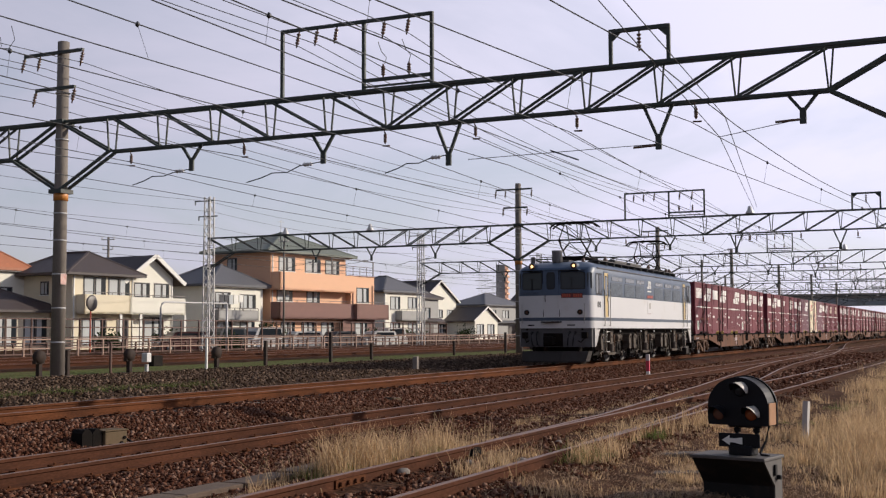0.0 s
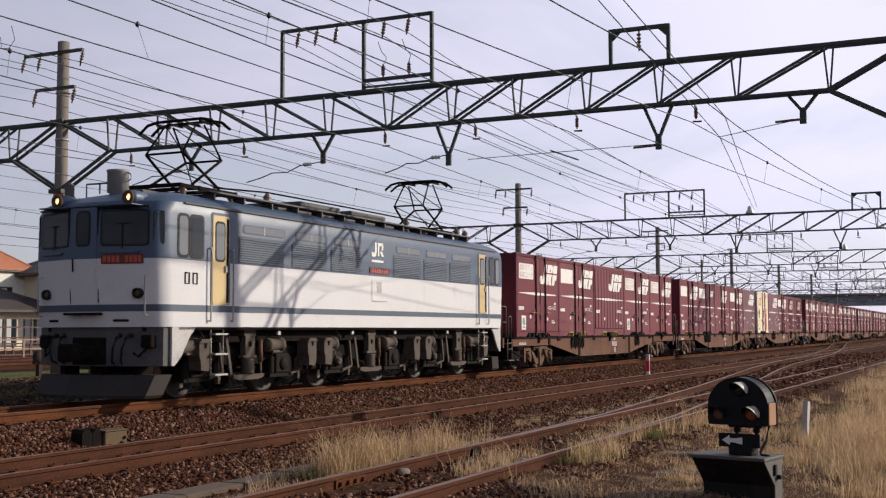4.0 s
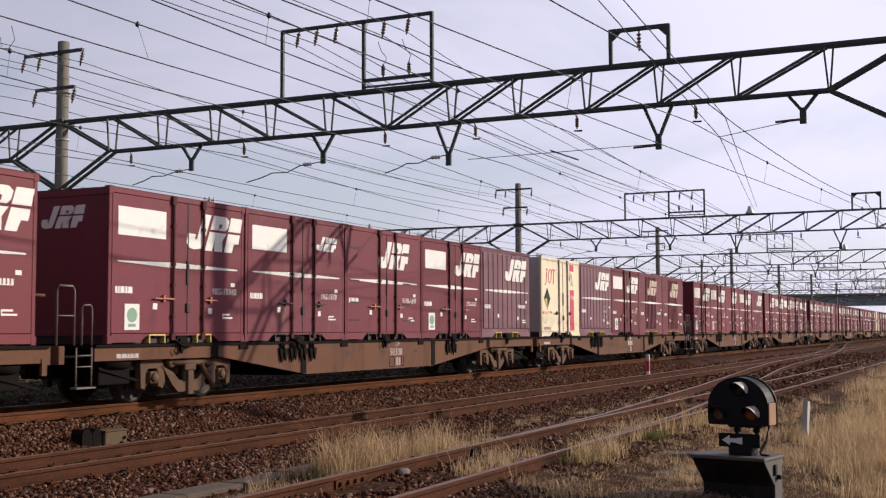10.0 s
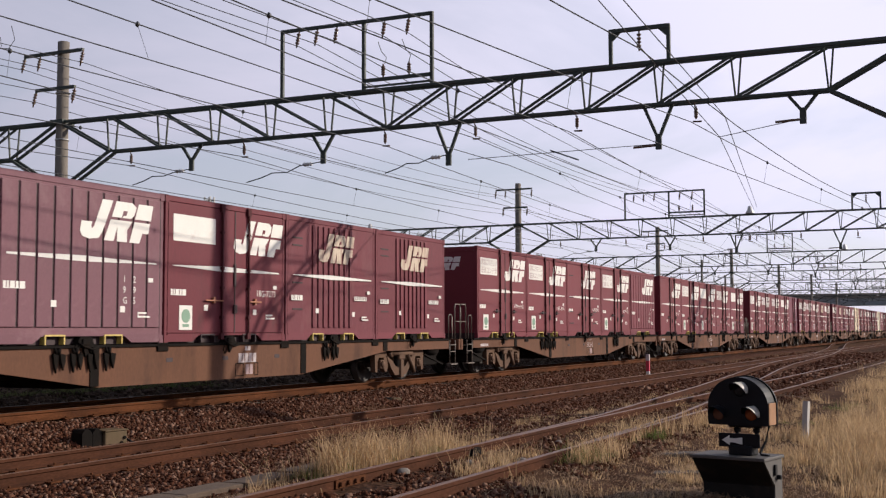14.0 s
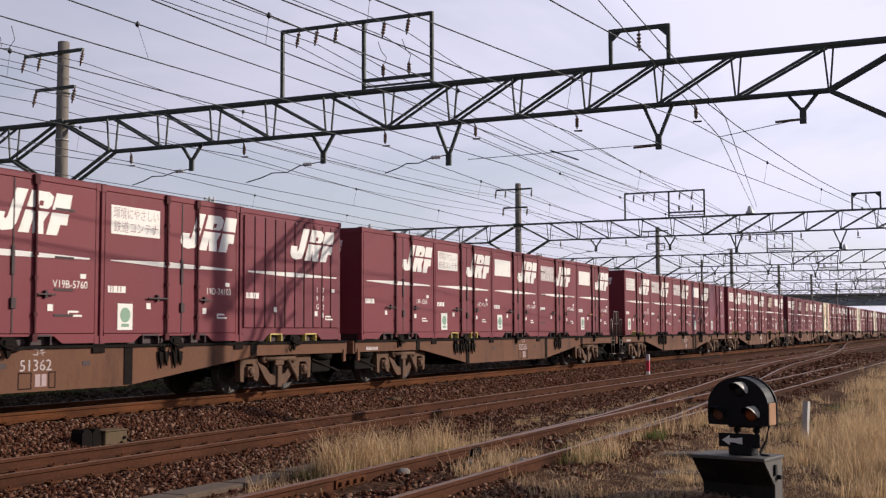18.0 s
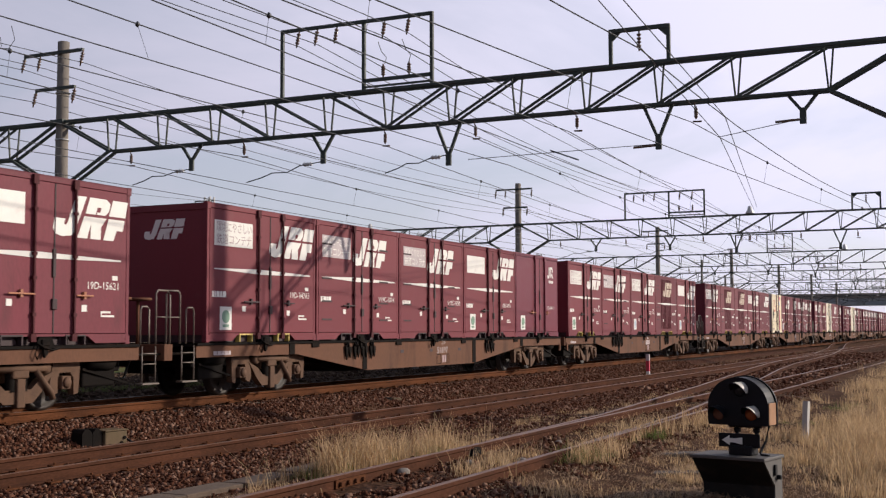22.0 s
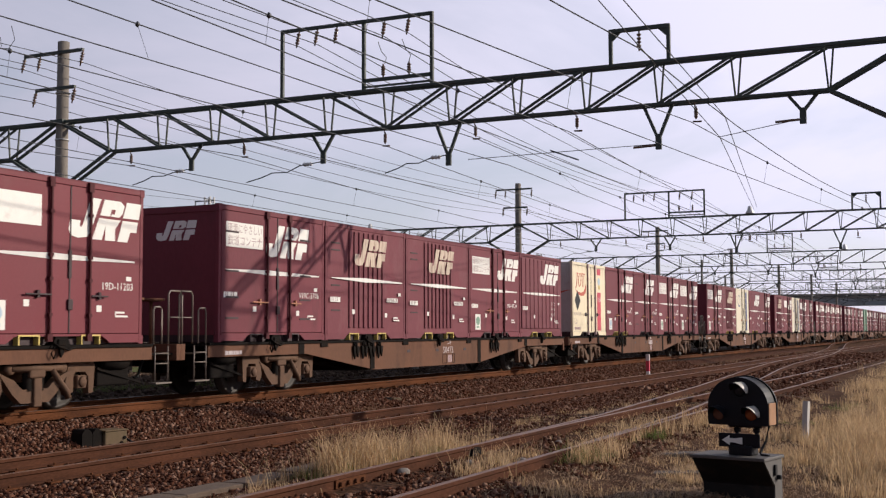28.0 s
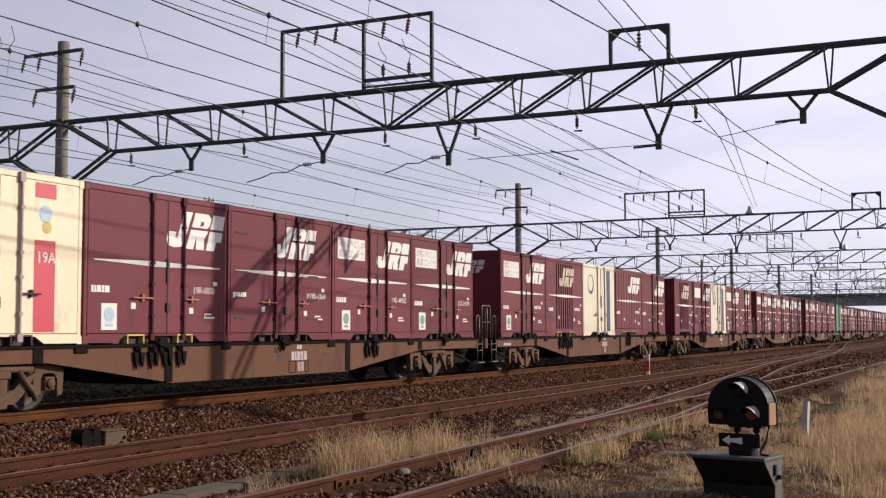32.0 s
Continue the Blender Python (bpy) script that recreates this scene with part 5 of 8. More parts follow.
def wagon(start, front_platform, rear_platform, turning, number=""):
    """A container flat wagon; its first container's corner stands at x = start."""
    place = Matrix.Translation((start, TRACK_Y, 0))
    w = thing("flat_wagon", "brown steel container flat wagon with fishbelly side sills, on rails", "freight wagon", "wagons of the train", place)
    MOVERS.append((w, place))
    x0, x1 = (-1.0 if front_platform else -.32), (19.8 if rear_platform else 19.08)

    def p(name, key, build, m, at=(0, 0, 0), label="", parent=None, turn=0):
        ob = part(name, cached(key, build, m), None, parent or w, label)
        ob.location = at
        ob.rotation_euler = (0, 0, turn)
        return ob

    sill = [(-.25, .985), (-.25, .735), (3.05, .735), (5.95, .33), (11.9, .33), (15.6, .735), (19.0, .735), (19.0, .985)]
    for y, s in ((-1.20, 1), (1.17, 1)):
        p("side_sill", "side sill", lambda bm: prism(bm, sill, 0, .03), M_BROWN, (0, y, 0))
    # near-black flange: the shadow line under the containers is put into its colour
    p("sill_flange", "shadow flange", lambda bm: box(bm, -.25, 19.0, -.03, .05, .945, .99, .004), M_GRIME, (0, -1.2, 0))
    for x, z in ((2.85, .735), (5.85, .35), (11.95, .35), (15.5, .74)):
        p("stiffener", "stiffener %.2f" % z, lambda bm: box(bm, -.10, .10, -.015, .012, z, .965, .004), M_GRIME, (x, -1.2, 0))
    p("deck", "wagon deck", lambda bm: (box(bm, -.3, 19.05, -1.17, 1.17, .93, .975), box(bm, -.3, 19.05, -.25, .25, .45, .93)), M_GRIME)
    for x in (x0, x1 - .12):
        p("end_beam", "end beam", lambda bm: box(bm, 0, .12, -1.18, 1.18, .70, .98, .01), M_BROWN, (x, 0, 0))
    for x, s in ((x0, -1), (x1, 1)):
        p("coupler", "coupler", lambda bm: (box(bm, 0, .34, -.09, .09, .74, .90, .02), prism(bm, [(.30, -.16), (.52, -.16), (.52, -.04), (.42, .02), (.52, .10), (.46, .18), (.30, .16)], .68, .98, "z")), M_GRIME, (x, 0, 0), turn=0 if s > 0 else math.pi)
        p("brake_hose", "brake hose", lambda bm: tube(bm, [(0, 0, .8), (.12, 0, .62), (.20, 0, .42), (.30, 0, .40)], .025, 6), M_BLACK, (x, .42 * s, 0), turn=0 if s > 0 else math.pi)
    for have, x, s in ((front_platform, -.62, 1), (rear_platform, 19.42, -1)):
        if have:
            p("platform", "platform", lambda bm: box(bm, -.36, .38, -1.10, 1.10, .80, .83), M_GRIME, (x, 0, 0))
            for y in (-1.16, 1.16):
                p("handrail", "handrail", handrail, M_HANDRAIL, (x, y, .985), turn=0 if s > 0 else math.pi)
                p("step_ladder", "step ladder", ladder, M_HANDRAIL, (x + .15 * s, y * 1.02, 0), turn=0 if y < 0 else math.pi)
            p("brake_stand", "brake stand", lambda bm: (tube(bm, [(0, .2, .98), (0, .2, 1.75)], .03, 8), spin(bm, [(.05, 1.72), (.24, 1.74), (.24, 1.78), (.05, 1.76)], 16, (0, .2, 0), "z")), M_BROWN, (x - .1 * s, -.5, 0))
        else:
            for y in (-1.2,):
                p("side_bracket", "side bracket", lambda bm: box(bm, -.05, .05, -.02, .03, .55, .80), M_BROWN, (x + (.5 if s > 0 else -.5), y, 0))
    for k, bx in enumerate((2.27, 16.53)):
        b = p("bogie", "bogie bolster", lambda bm: (box(bm, -.20, .20, -1.0, 1.0, .46, .70, .02), box(bm, -.9, .9, -.36, -.24, .4, .55), box(bm, -.9, .9, .24, .36, .4, .55)), M_BOGIE, (bx, 0, 0))
        for y, turn in ((-1.0, 0), (1.0, math.pi)):
            p("side_frame", "bogie side", wagon_bogie_side, M_BOGIE, (0, y, 0), parent=b, turn=turn)
        p("spring_nest", "bogie spring", wagon_spring, M_GRIME, (0, -1.0, 0), parent=b)
        for ax in (-.95, .95):
            o = p("wheelset", "wagon wheelset", wheelset, M_WHEEL, (ax, 0, .43), parent=b)
            if turning:
                TURNERS.append((o, Vector((ax, 0, .43)), .43))
            p("brake_shoe", "brake shoe", lambda bm: box(bm, -.05, .05, -.62, .62, .30, .52, .01), M_GRIME, (ax * .42, 0, 0), parent=b)
    for k in range(5):
        p("container_clamp", "container clamp", clamp_cluster, M_GRIME, (3.753 * k + 1.86, -1.2, .985))
    for x in (5.25, 5.98, 13.0):
        p("hanging_gear", "hanging gear", hanging_gear, M_GRIME, (x, -1.2, .95))
    for k in range(4):
        p("container_guide", "container guide", lambda bm: box(bm, -.14, .14, -.05, .02, -.12, .03, .01), M_GRIME, (3.753 * (k + 1) - .02, -1.18, .985))
    if number:
        write("number", number, .17, M_DULLWHITE, w, 9.62, -1.203, .63, 1.1)
        write("class_letters", "コキ", .10, M_DULLWHITE, w, 9.86, -1.203, .85)
    else:
        p("number_bar", "wagon number", lambda bm: comb(bm, 0, (.10, .05, .10, .10, .10), .03, .17), M_DULLWHITE, (9.7, -1.201, .62))
    if not number:
        p("class_bar", "wagon class", lambda bm: comb(bm, 0, (.08, .08), .02, .08), M_DULLWHITE, (9.9, -1.201, .84))
    p("test_bar", "wagon test", lambda bm: comb(bm, 0, (.10, .10), .03, .18), M_GREYTEXT, (9.93, -1.201, .40))
    for x, w2 in ((9.6, .26), (10.2, .14)):
        p("plate_frame", "plate frame %.2f" % w2, lambda bm: prism(bm, [(0, 0), (w2, 0), (w2, .24), (0, .24), (0, .02), (.015, .02), (.015, .225), (w2 - .015, .225), (w2 - .015, .015), (0, .015)], -.004, 0), M_GRIME, (x, -1.201, .37))
    for x in (7.6, 9.2, 10.9):
        p("sill_hole", "sill hole", lambda bm: box(bm, 0, .17, -.004, .0, .68, .75), M_SEAM, (x, -1.2, 0))
    p("data_bar", "wagon data", lambda bm: comb(bm, 0, (.1, .12, .05, .1, .08), .02, .07), M_DULLWHITE, (.25, -1.201, .77))
    # brake gear, plus solid dark boxes added to hide lit ground behind the wagon
    for x in (-.1, 17.75):
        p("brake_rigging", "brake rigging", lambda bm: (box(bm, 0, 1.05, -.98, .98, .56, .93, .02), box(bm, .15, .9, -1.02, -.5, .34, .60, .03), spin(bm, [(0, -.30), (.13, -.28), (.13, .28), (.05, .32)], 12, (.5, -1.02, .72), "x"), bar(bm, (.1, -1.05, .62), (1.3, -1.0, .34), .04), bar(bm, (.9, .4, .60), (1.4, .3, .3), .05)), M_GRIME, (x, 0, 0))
    # wide dark beam added to block the bright view below the sill
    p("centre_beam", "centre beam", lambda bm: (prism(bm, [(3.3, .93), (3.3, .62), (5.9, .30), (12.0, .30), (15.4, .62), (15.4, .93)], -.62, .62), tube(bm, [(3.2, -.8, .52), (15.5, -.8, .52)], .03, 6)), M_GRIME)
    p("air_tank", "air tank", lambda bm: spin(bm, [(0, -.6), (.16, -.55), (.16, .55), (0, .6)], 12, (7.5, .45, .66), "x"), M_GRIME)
    return w


# what each wagon carries: kind, tone, plate, number, picture label, pocket colour
D, V, R, H, C = "doors", "vented", "ribbed", "halfribbed", "cream"
LOADS = [
    (-44.73, True, False, [(D, 2, "words", "19G-10691", 1, ""), (D, 1, "blank", "19G-10013", 0, "yellow"), (R, 1, "", "", 0, "yellow"), (D, 1, "words", "", 1, ""), (D, 3, "words", "", 0, "")]),
    (-24.48, True, False, [(D, 0, "blank", "18G-15940", 1, "yellow"), (D, 1, "blank_small", "19G-1570", 0, ""), (V, 0, "", "V19B-1697", 0, ""), (D, 2, "blank", "18G-6630", 1, ""), (R, 9, "", "", 0, "yellow")]),
    (-4.70, False, True, [(C, 0, "", "UR19A-11099", 0, ""), (R, 9, "", "19G-295", 0, "yellow"), (D, 2, "blank", "18G-7273", 1, ""), (H, 1, "", "", 0, "yellow"), (H, 0, "", "", 0, "yellow")]),
    (16.14, True, False, [(D, 3, "words", "19D-41922", 1, "yellow"), (D, 3, "words", "19D-16155", 1, "yellow"), (V, 3, "", "V19B-5760", 0, ""), (D, 3, "words", "19D-34103", 1, ""), (R, 0, "", "19G-7728", 0, "yellow")]),
    (35.81, False, True, [(D, 3, "", "19F-1509", 0, ""), (D, 3, "words", "19D-41179", 1, "yellow"), (D, 3, "blank", "19D-11059", 1, ""), (V, 3, "faded", "V19C-4656", 0, ""), (D, 0, "blank", "19D-15621", 1, "")]),
    (56.59, True, False, [(D, 3, "words", "19D-34765", 1, "yellow"), (V, 3, "faded", "V19C-3814", 0, ""), (V, 3, "faded", "V19C-1818", 0, ""), (D, 3, "blank", "18E-7093", 1, ""), ("plain", 0, "", "", 1, "")]),
    (76.37, False, True, [(D, 3, "words", "19D-44576", 1, "yellow"), (V, 3, "faded", "V19C-4321", 0, ""), (D, 3, "words", "19D-15106", 2, ""), (H, 2, "", "", 0, "yellow"), (D, 3, "blank", "19D-11203", 2, "yellow")]),
    (97.17, True, False, [(V, 0, "words", "V19C-3776", 0, ""), (H, 1, "", "", 0, "yellow"), (H, 1, "", "", 0, "yellow"), (D, 0, "words", "19D-40234", 1, ""), (R, 1, "", "19G-2853", 0, "yellow")]),
    (117.05, False, True, [(C, 0, "", "UR19A-15956", 1, ""), (D, 0, "", "19F-1070", 2, "yellow"), (V, 2, "", "V19B-4364", 0, ""), (D, 0, "words", "19D-40453", 1, ""), (D, 2, "words", "19D-34176", 1, "")]),
    (137.78, True, False, [(D, 0, "words", "", 1, ""), (H, 1, "", "", 0, "yellow"), ("white", 0, "", "", 0, ""), (R, 0, "", "", 0, "yellow"), (D, 2, "", "", 0, "")]),
    (158.27, False, True, [(H, 2, "", "", 0, ""), (D, 0, "blank", "", 0, ""), ("white", 0, "", "", 0, ""), (D, 1, "blank", "", 1, ""), (V, 0, "", "", 0, "")]),
    (178.74, True, False, [(D, 0, "blank", "", 0, ""), (D, 1, "blank", "", 1, ""), (D, 0, "words", "", 0, ""), (D, 2, "blank", "", 1, ""), (D, 0, "blank", "", 0, "")]),
    (199.84, False, True, [(D, 1, "words", "", 0, ""), (D, 0, "words", "", 0, ""), (V, 0, "", "", 0, ""), (D, 2, "", "", 0, ""), (R, 1, "", "", 0, "")]),
    (220.01, True, False, [("green", 0, "", "", 0, ""), (D, 1, "blank", "", 0, ""), (D, 0, "words", "", 0, ""), (R, 2, "", "", 0, ""), (D, 1, "", "", 1, "")]),
    (240.30, False, True, [(D, 2, "", "", 0, ""), (D, 1, "blank", "", 0, ""), (D, 0, "words", "", 0, ""), (R, 0, "", "", 0, ""), (D, 0, "", "", 0, "")]),
    (260.90, True, False, [(D, 0, "words", "", 0, ""), (D, 1, "blank", "", 0, ""), (D, 0, "words", "", 0, ""), (R, 0, "", "", 0, ""), (D, 0, "", "", 0, "")]),
    (281.00, False, True, [(D, 0, "words", "", 0, ""), (D, 1, "blank", "", 0, ""), (D, 0, "words", "", 0, ""), (R, 0, "", "", 0, ""), (D, 0, "", "", 0, "")]),
]


def train():
    for n, (start, fp, rp, load) in enumerate(LOADS):
        wagon(start, fp, rp, n < 11, {1: "50308", 3: "51362", 4: "52336", 5: "51697", 7: "50473"}.get(n, ""))
        for k, (kind, tone, panel, number, eco, pockets) in enumerate(load):
            container(kind, Matrix.Translation((start + 3.753 * k, TRACK_Y, 1.0)), tone, panel, number, k == 0, eco, pockets or "dark")


train()

# ---- the electric locomotive ----
def rings(bm, levels):
    """A body of stacked plan outlines with swept, round-cornered ends: (z, x of the door, x of the corner, half width)."""
    loops = []
    for z, xn, xs, hw in levels:
        end = [(xn, NW), (xs, hw - .22)]
        for k in range(1, 6):
            a = radians(14 + 76 * (1 - k / 5))
            end.append((xs - .40 + .40 * math.sin(a), hw - .22 + .22 * math.cos(a) * 1.03 if k < 5 else hw))
        pts = [(-x, -y) for x, y in end[::-1]] + [(-x, y) for x, y in end] + [(x, y) for x, y in end[::-1]] + [(x, -y) for x, y in end]
        loops.append([bm.verts.new((x, y, z)) for x, y in pts])
    n = len(loops[0])
    for a, b in zip(loops, loops[1:]):
        for k in range(n):
            bm.faces.new((a[k], a[(k + 1) % n], b[(k + 1) % n], b[k])).smooth = True
    bm.faces.new(loops[0][::-1])
    bm.faces.new(loops[-1])


def slab(bm, quad, u0, u1, v0, v1, out, thick=0.02):
    """A thin plate on a patch with corners 00, 10, 11, 01, standing out by some metres."""
    A, B, Cc, Dd = [Vector(q) for q in quad]

    def at(u, v):
        return A * (1 - u) * (1 - v) + B * u * (1 - v) + Cc * u * v + Dd * (1 - u) * v
    nrm = (B - A).cross(Dd - A).normalized()
    lo = [bm.verts.new(at(u, v) + nrm * (out - thick)) for u, v in ((u0, v0), (u1, v0), (u1, v1), (u0, v1))]
    hi = [bm.verts.new(at(u, v) + nrm * out) for u, v in ((u0, v0), (u1, v0), (u1, v1), (u0, v1))]
    for k in range(4):
        bm.faces.new((lo[k], lo[(k + 1) % 4], hi[(k + 1) % 4], hi[k]))
    bm.faces.new(lo[::-1])
    bm.faces.new(hi)


def rounded(x0, x1, z0, z1, r=.05, n=4):
    pts = []
    for cx, cz, a0 in ((x1 - r, z1 - r, 0), (x0 + r, z1 - r, 90), (x0 + r, z0 + r, 180), (x1 - r, z0 + r, 270)):
        for k in range(n + 1):
            a = radians(a0 + 90 * k / n)
            pts.append((cx + r * math.cos(a), cz + r * math.sin(a)))
    return pts


def loco_wheels(bm):
    wheelset(bm, .56)
    for y in (-.64, .64):
        spin(bm, [(0.0, y), (.2, y)], 16, axis="y")


NW = .31         # half width of the gangway door in the front
# dirt plus the front's shade in one colour; the sunny corner plates stay paler
M_SKIRT = mat("dirty_shaded_skirt", (0.070, 0.066, 0.068), 0.7, grain=0.25, scale=2.5, fine=30, dirt=(0.035, 0.028, 0.026), dirt_amount=0.5, dirt_scale=2.2)
M_CORNERPLATE = mat("grimy_white", (0.40, 0.38, 0.36), 0.6, grain=0.15, scale=3, fine=30, dirt=(0.12, 0.09, 0.08), dirt_amount=0.35, dirt_scale=2.5)
M_SKIRTDARK = mat("plough_grey", (0.034, 0.029, 0.027), 0.75, grain=0.2, scale=3, dirt=(0.03, 0.019, 0.014), dirt_amount=0.5, dirt_scale=2.5, spec=0.25)
M_DRUM = mat("drum_grey", (0.24, 0.23, 0.22), 0.6, grain=0.2, scale=5, dirt=(0.10, 0.07, 0.05), dirt_amount=0.35, dirt_scale=4)
M_DUST = mat("brake_dust_metal", (0.084, 0.067, 0.053), 0.8, grain=0.25, scale=5, fine=45, dirt=(0.045, 0.032, 0.025), dirt_amount=0.4, dirt_scale=4, spec=0.2)
M_CABGLASS = glass("grey_glass", (0.16, 0.17, 0.18), 0.12)
M_LOUVREBACK = mat("louvre_frame", (0.040, 0.052, 0.072), 0.55, grain=0.15, scale=4)


def locomotive():
    place = Matrix.Translation((-53.7, TRACK_Y, 0))
    lo = thing("electric_locomotive", "blue-grey and white electric locomotive with a mustard door, headlamps lit", "locomotive", "", place)
    MOVERS.append((lo, place))

    def p(name, build, m, parent=None, label="", at=(0, 0, 0)):
        bm = bmn()
        build(bm)
        ob = part(name, bm, m, parent or lo, label)
        ob.location = at
        return ob

    def slope(bm, s):
        """Snow plough: a swept blade that leans forward at its foot."""
        rows = [[bm.verts.new((s * (x + dx), y * q, z)) for x, y in ((7.05, -1.22), (7.50, -1.22), (7.74, -.35), (7.74, .35), (7.50, 1.22), (7.05, 1.22))] for z, dx, q in ((.09, .16, .92), (.14, .17, .96), (.47, 0, 1))]
        for a, b in zip(rows, rows[1:]):
            for k in range(6):
                bm.faces.new((a[k], a[(k + 1) % 6], b[(k + 1) % 6], b[k]))
        bm.faces.new(rows[0][::-1])
        bm.faces.new(rows[-1])

    def shell(name, levels, m, label=""):
        ob = p(name, lambda bm: rings(bm, levels), m, label=label)
        ob.data.set_sharp_from_angle(angle=radians(24))
        return ob

    shell("lower_band", [(1.27, 7.78, 7.52, 1.40), (1.53, 7.82, 7.56, 1.40)], M_LWHITE, "white lower band")
    shell("waist_stripe", [(1.53, 7.825, 7.565, 1.404), (1.645, 7.835, 7.575, 1.404)], M_STRIPE, "blue-grey stripe")
    shell("white_side", [(1.645, 7.83, 7.57, 1.40), (2.41, 7.88, 7.62, 1.40)], M_LWHITE, "white painted side")
    shell("upper_body", [(2.41, 7.883, 7.623, 1.403), (3.18, 7.87, 7.61, 1.403), (3.30, 7.80, 7.54, 1.40), (3.38, 7.72, 7.46, 1.385)], M_BLUE, "blue-grey upper body")
    shell("roof", [(3.38, 7.72, 7.46, 1.385), (3.46, 7.55, 7.32, 1.31), (3.54, 7.30, 7.10, 1.17), (3.61, 6.95, 6.8, .95), (3.66, 6.5, 6.35, .6)], M_BLUE)
    p("gutter", lambda bm: [box(bm, -7.0, 7.0, y - .02, y + .02, 3.365, 3.395) for y in (-1.40, 1.40)], M_ROOFGREY)
    # front and rear faces
    for s in (-1, 1):
        def face(zlo, zhi, side):
            # the swept face between the door and the corner on one side, or the door itself
            def level(z):
                f = max(0.0, min(1.0, (z - 1.27) / 1.14))
                g = max(0.0, (z - 2.41) / .77)
                return 7.52 + .10 * f - .013 * g, 7.78 + .10 * f - .013 * g
            (a0, n0), (a1, n1) = level(zlo), level(zhi)
            if side == 0:
                return [(s * n0, s * -NW, zlo), (s * n0, s * NW, zlo), (s * n1, s * NW, zhi), (s * n1, s * -NW, zhi)]
            c = side * 1.18
            if side * s < 0:
                return [(s * a0, c, zlo), (s * n0, side * NW, zlo), (s * n1, side * NW, zhi), (s * a1, c, zhi)]
            return [(s * n0, side * NW, zlo), (s * a0, c, zlo), (s * a1, c, zhi), (s * n1, side * NW, zhi)]

        def on_face(q, outl, out, thick=.012):
            """A plate of any outline (0 to 1 both ways) on a face."""
            def build(bm):
                A, B, Cc, Dd = [Vector(v) for v in q]
                nrm = (B - A).cross(Dd - A).normalized()
                at = [A * (1 - u) * (1 - v) + B * u * (1 - v) + Cc * u * v + Dd * (1 - u) * v for u, v in outl]
                lo = [bm.verts.new(v + nrm * (out - thick)) for v in at]
                hi = [bm.verts.new(v + nrm * out) for v in at]
                for k in range(len(at)):
                    j = (k + 1) % len(at)
                    bm.faces.new((lo[k], lo[j], hi[j], hi[k]))
                bm.faces.new(lo[::-1])
                bm.faces.new(hi)
            return build
        for side in (-1, 1):
            q = face(2.60, 3.24, side)
            w = p("front_window", on_face(q, rounded(.04, .985, .02, .98, .09), .010), M_BLACK)
            p("pane", on_face(q, rounded(.075, .95, .07, .93, .07), .014), M_GLASS, w)
            u0 = .50 if side * s < 0 else .46
            p("wiper", lambda bm: (slab(bm, q, u0, u0 + .02, -.04, .62, .035, .012), slab(bm, q, u0 - .12, u0 + .14, .60, .63, .035, .012)), M_BLACK, w)
            p("rain_strip", lambda bm: slab(bm, face(3.26, 3.29, side), .02, .98, 0, 1, .05, .06), M_BLACK)
            # the small pane that turns the corner beside the front window
            a = s * 7.60
            corner = [(a, side * 1.20, 2.64), (s * 7.455, side * 1.352, 2.64), (s * 7.455, side * 1.352, 3.20), (a, side * 1.20, 3.20)]
            if side * s < 0:
                corner = [corner[1], corner[0], corner[3], corner[2]]
            cw = p("corner_window", on_face(corner, rounded(.08, .97, .0, 1.0, .12), .03, .02), M_BLACK)
            p("corner_pane", on_face(corner, rounded(.16, .90, .06, .94, .10), .034, .02), M_GLASS, cw)
            p("sill_step", lambda bm: slab(bm, face(2.50, 2.53, side), .10, .80, 0, 1, .05, .05), M_BLUE)
            ml = p("marker_lamp", lambda bm: spin(bm, [(.085, .10), (.09, .0), (.085, -.05), (.07, -.05), (.066, .0), (0, .01)], 16, (0, 0, 0), "x"), M_BLACK, at=(s * 7.67, side * .98, 1.83))
            if s > 0:
                ml.rotation_euler = (0, 0, math.pi)
            p("lens", lambda bm: spin(bm, [(0, -.03), (.04, -.02), (.066, .0)], 16, (0, 0, 0), "x"), M_REDLAMP, ml)
            p("grab_rail", lambda bm: tube(bm, [(s * 7.60, side * 1.14, 1.46), (s * 7.70, side * 1.15, 1.47), (s * 7.70, side * 1.15, 2.12), (s * 7.60, side * 1.14, 2.13)], .014, 6), M_GALV)
            lamp = p("headlamp", lambda bm: spin(bm, [(.075, -.05), (.11, -.06), (.125, .02), (.13, .16), (.10, .34)], 18, (0, 0, 0), "x"), M_BLUE, at=(s * 7.62, side * .77, 3.44))
            if s > 0:
                lamp.rotation_euler = (0, 0, math.pi)
            p("lens", lambda bm: spin(bm, [(0, -.075), (.03, -.072), (.052, -.056)], 18, (0, 0, 0), "x"), M_LAMPGLOW if s < 0 else M_GLASS, lamp, "lit headlamp lens" if s < 0 else "")
            p("lamp_bezel", lambda bm: spin(bm, [(.05, -.05), (.062, -.10), (.112, -.095), (.112, -.045)], 18, (0, 0, 0), "x"), M_BOGIE, lamp)
            p("vent_slot", lambda bm: slab(bm, face(1.36, 1.40, side), .25, .55, 0, 1, .02, .02), M_LOCOGREY)
            p("lifting_lug", lambda bm: box(bm, s * 7.50 - .05, s * 7.50 + .05, side * 1.02 - .03, side * 1.02 + .03, 1.20, 1.29), M_GRIME)
        dw = p("gangway_door", on_face(face(1.60, 2.41, 0), [(.04, 1), (.04, .14), (.10, .05), (.20, .0), (.80, .0), (.90, .05), (.96, .14), (.96, 1)], .022, .03), M_LWHITE)
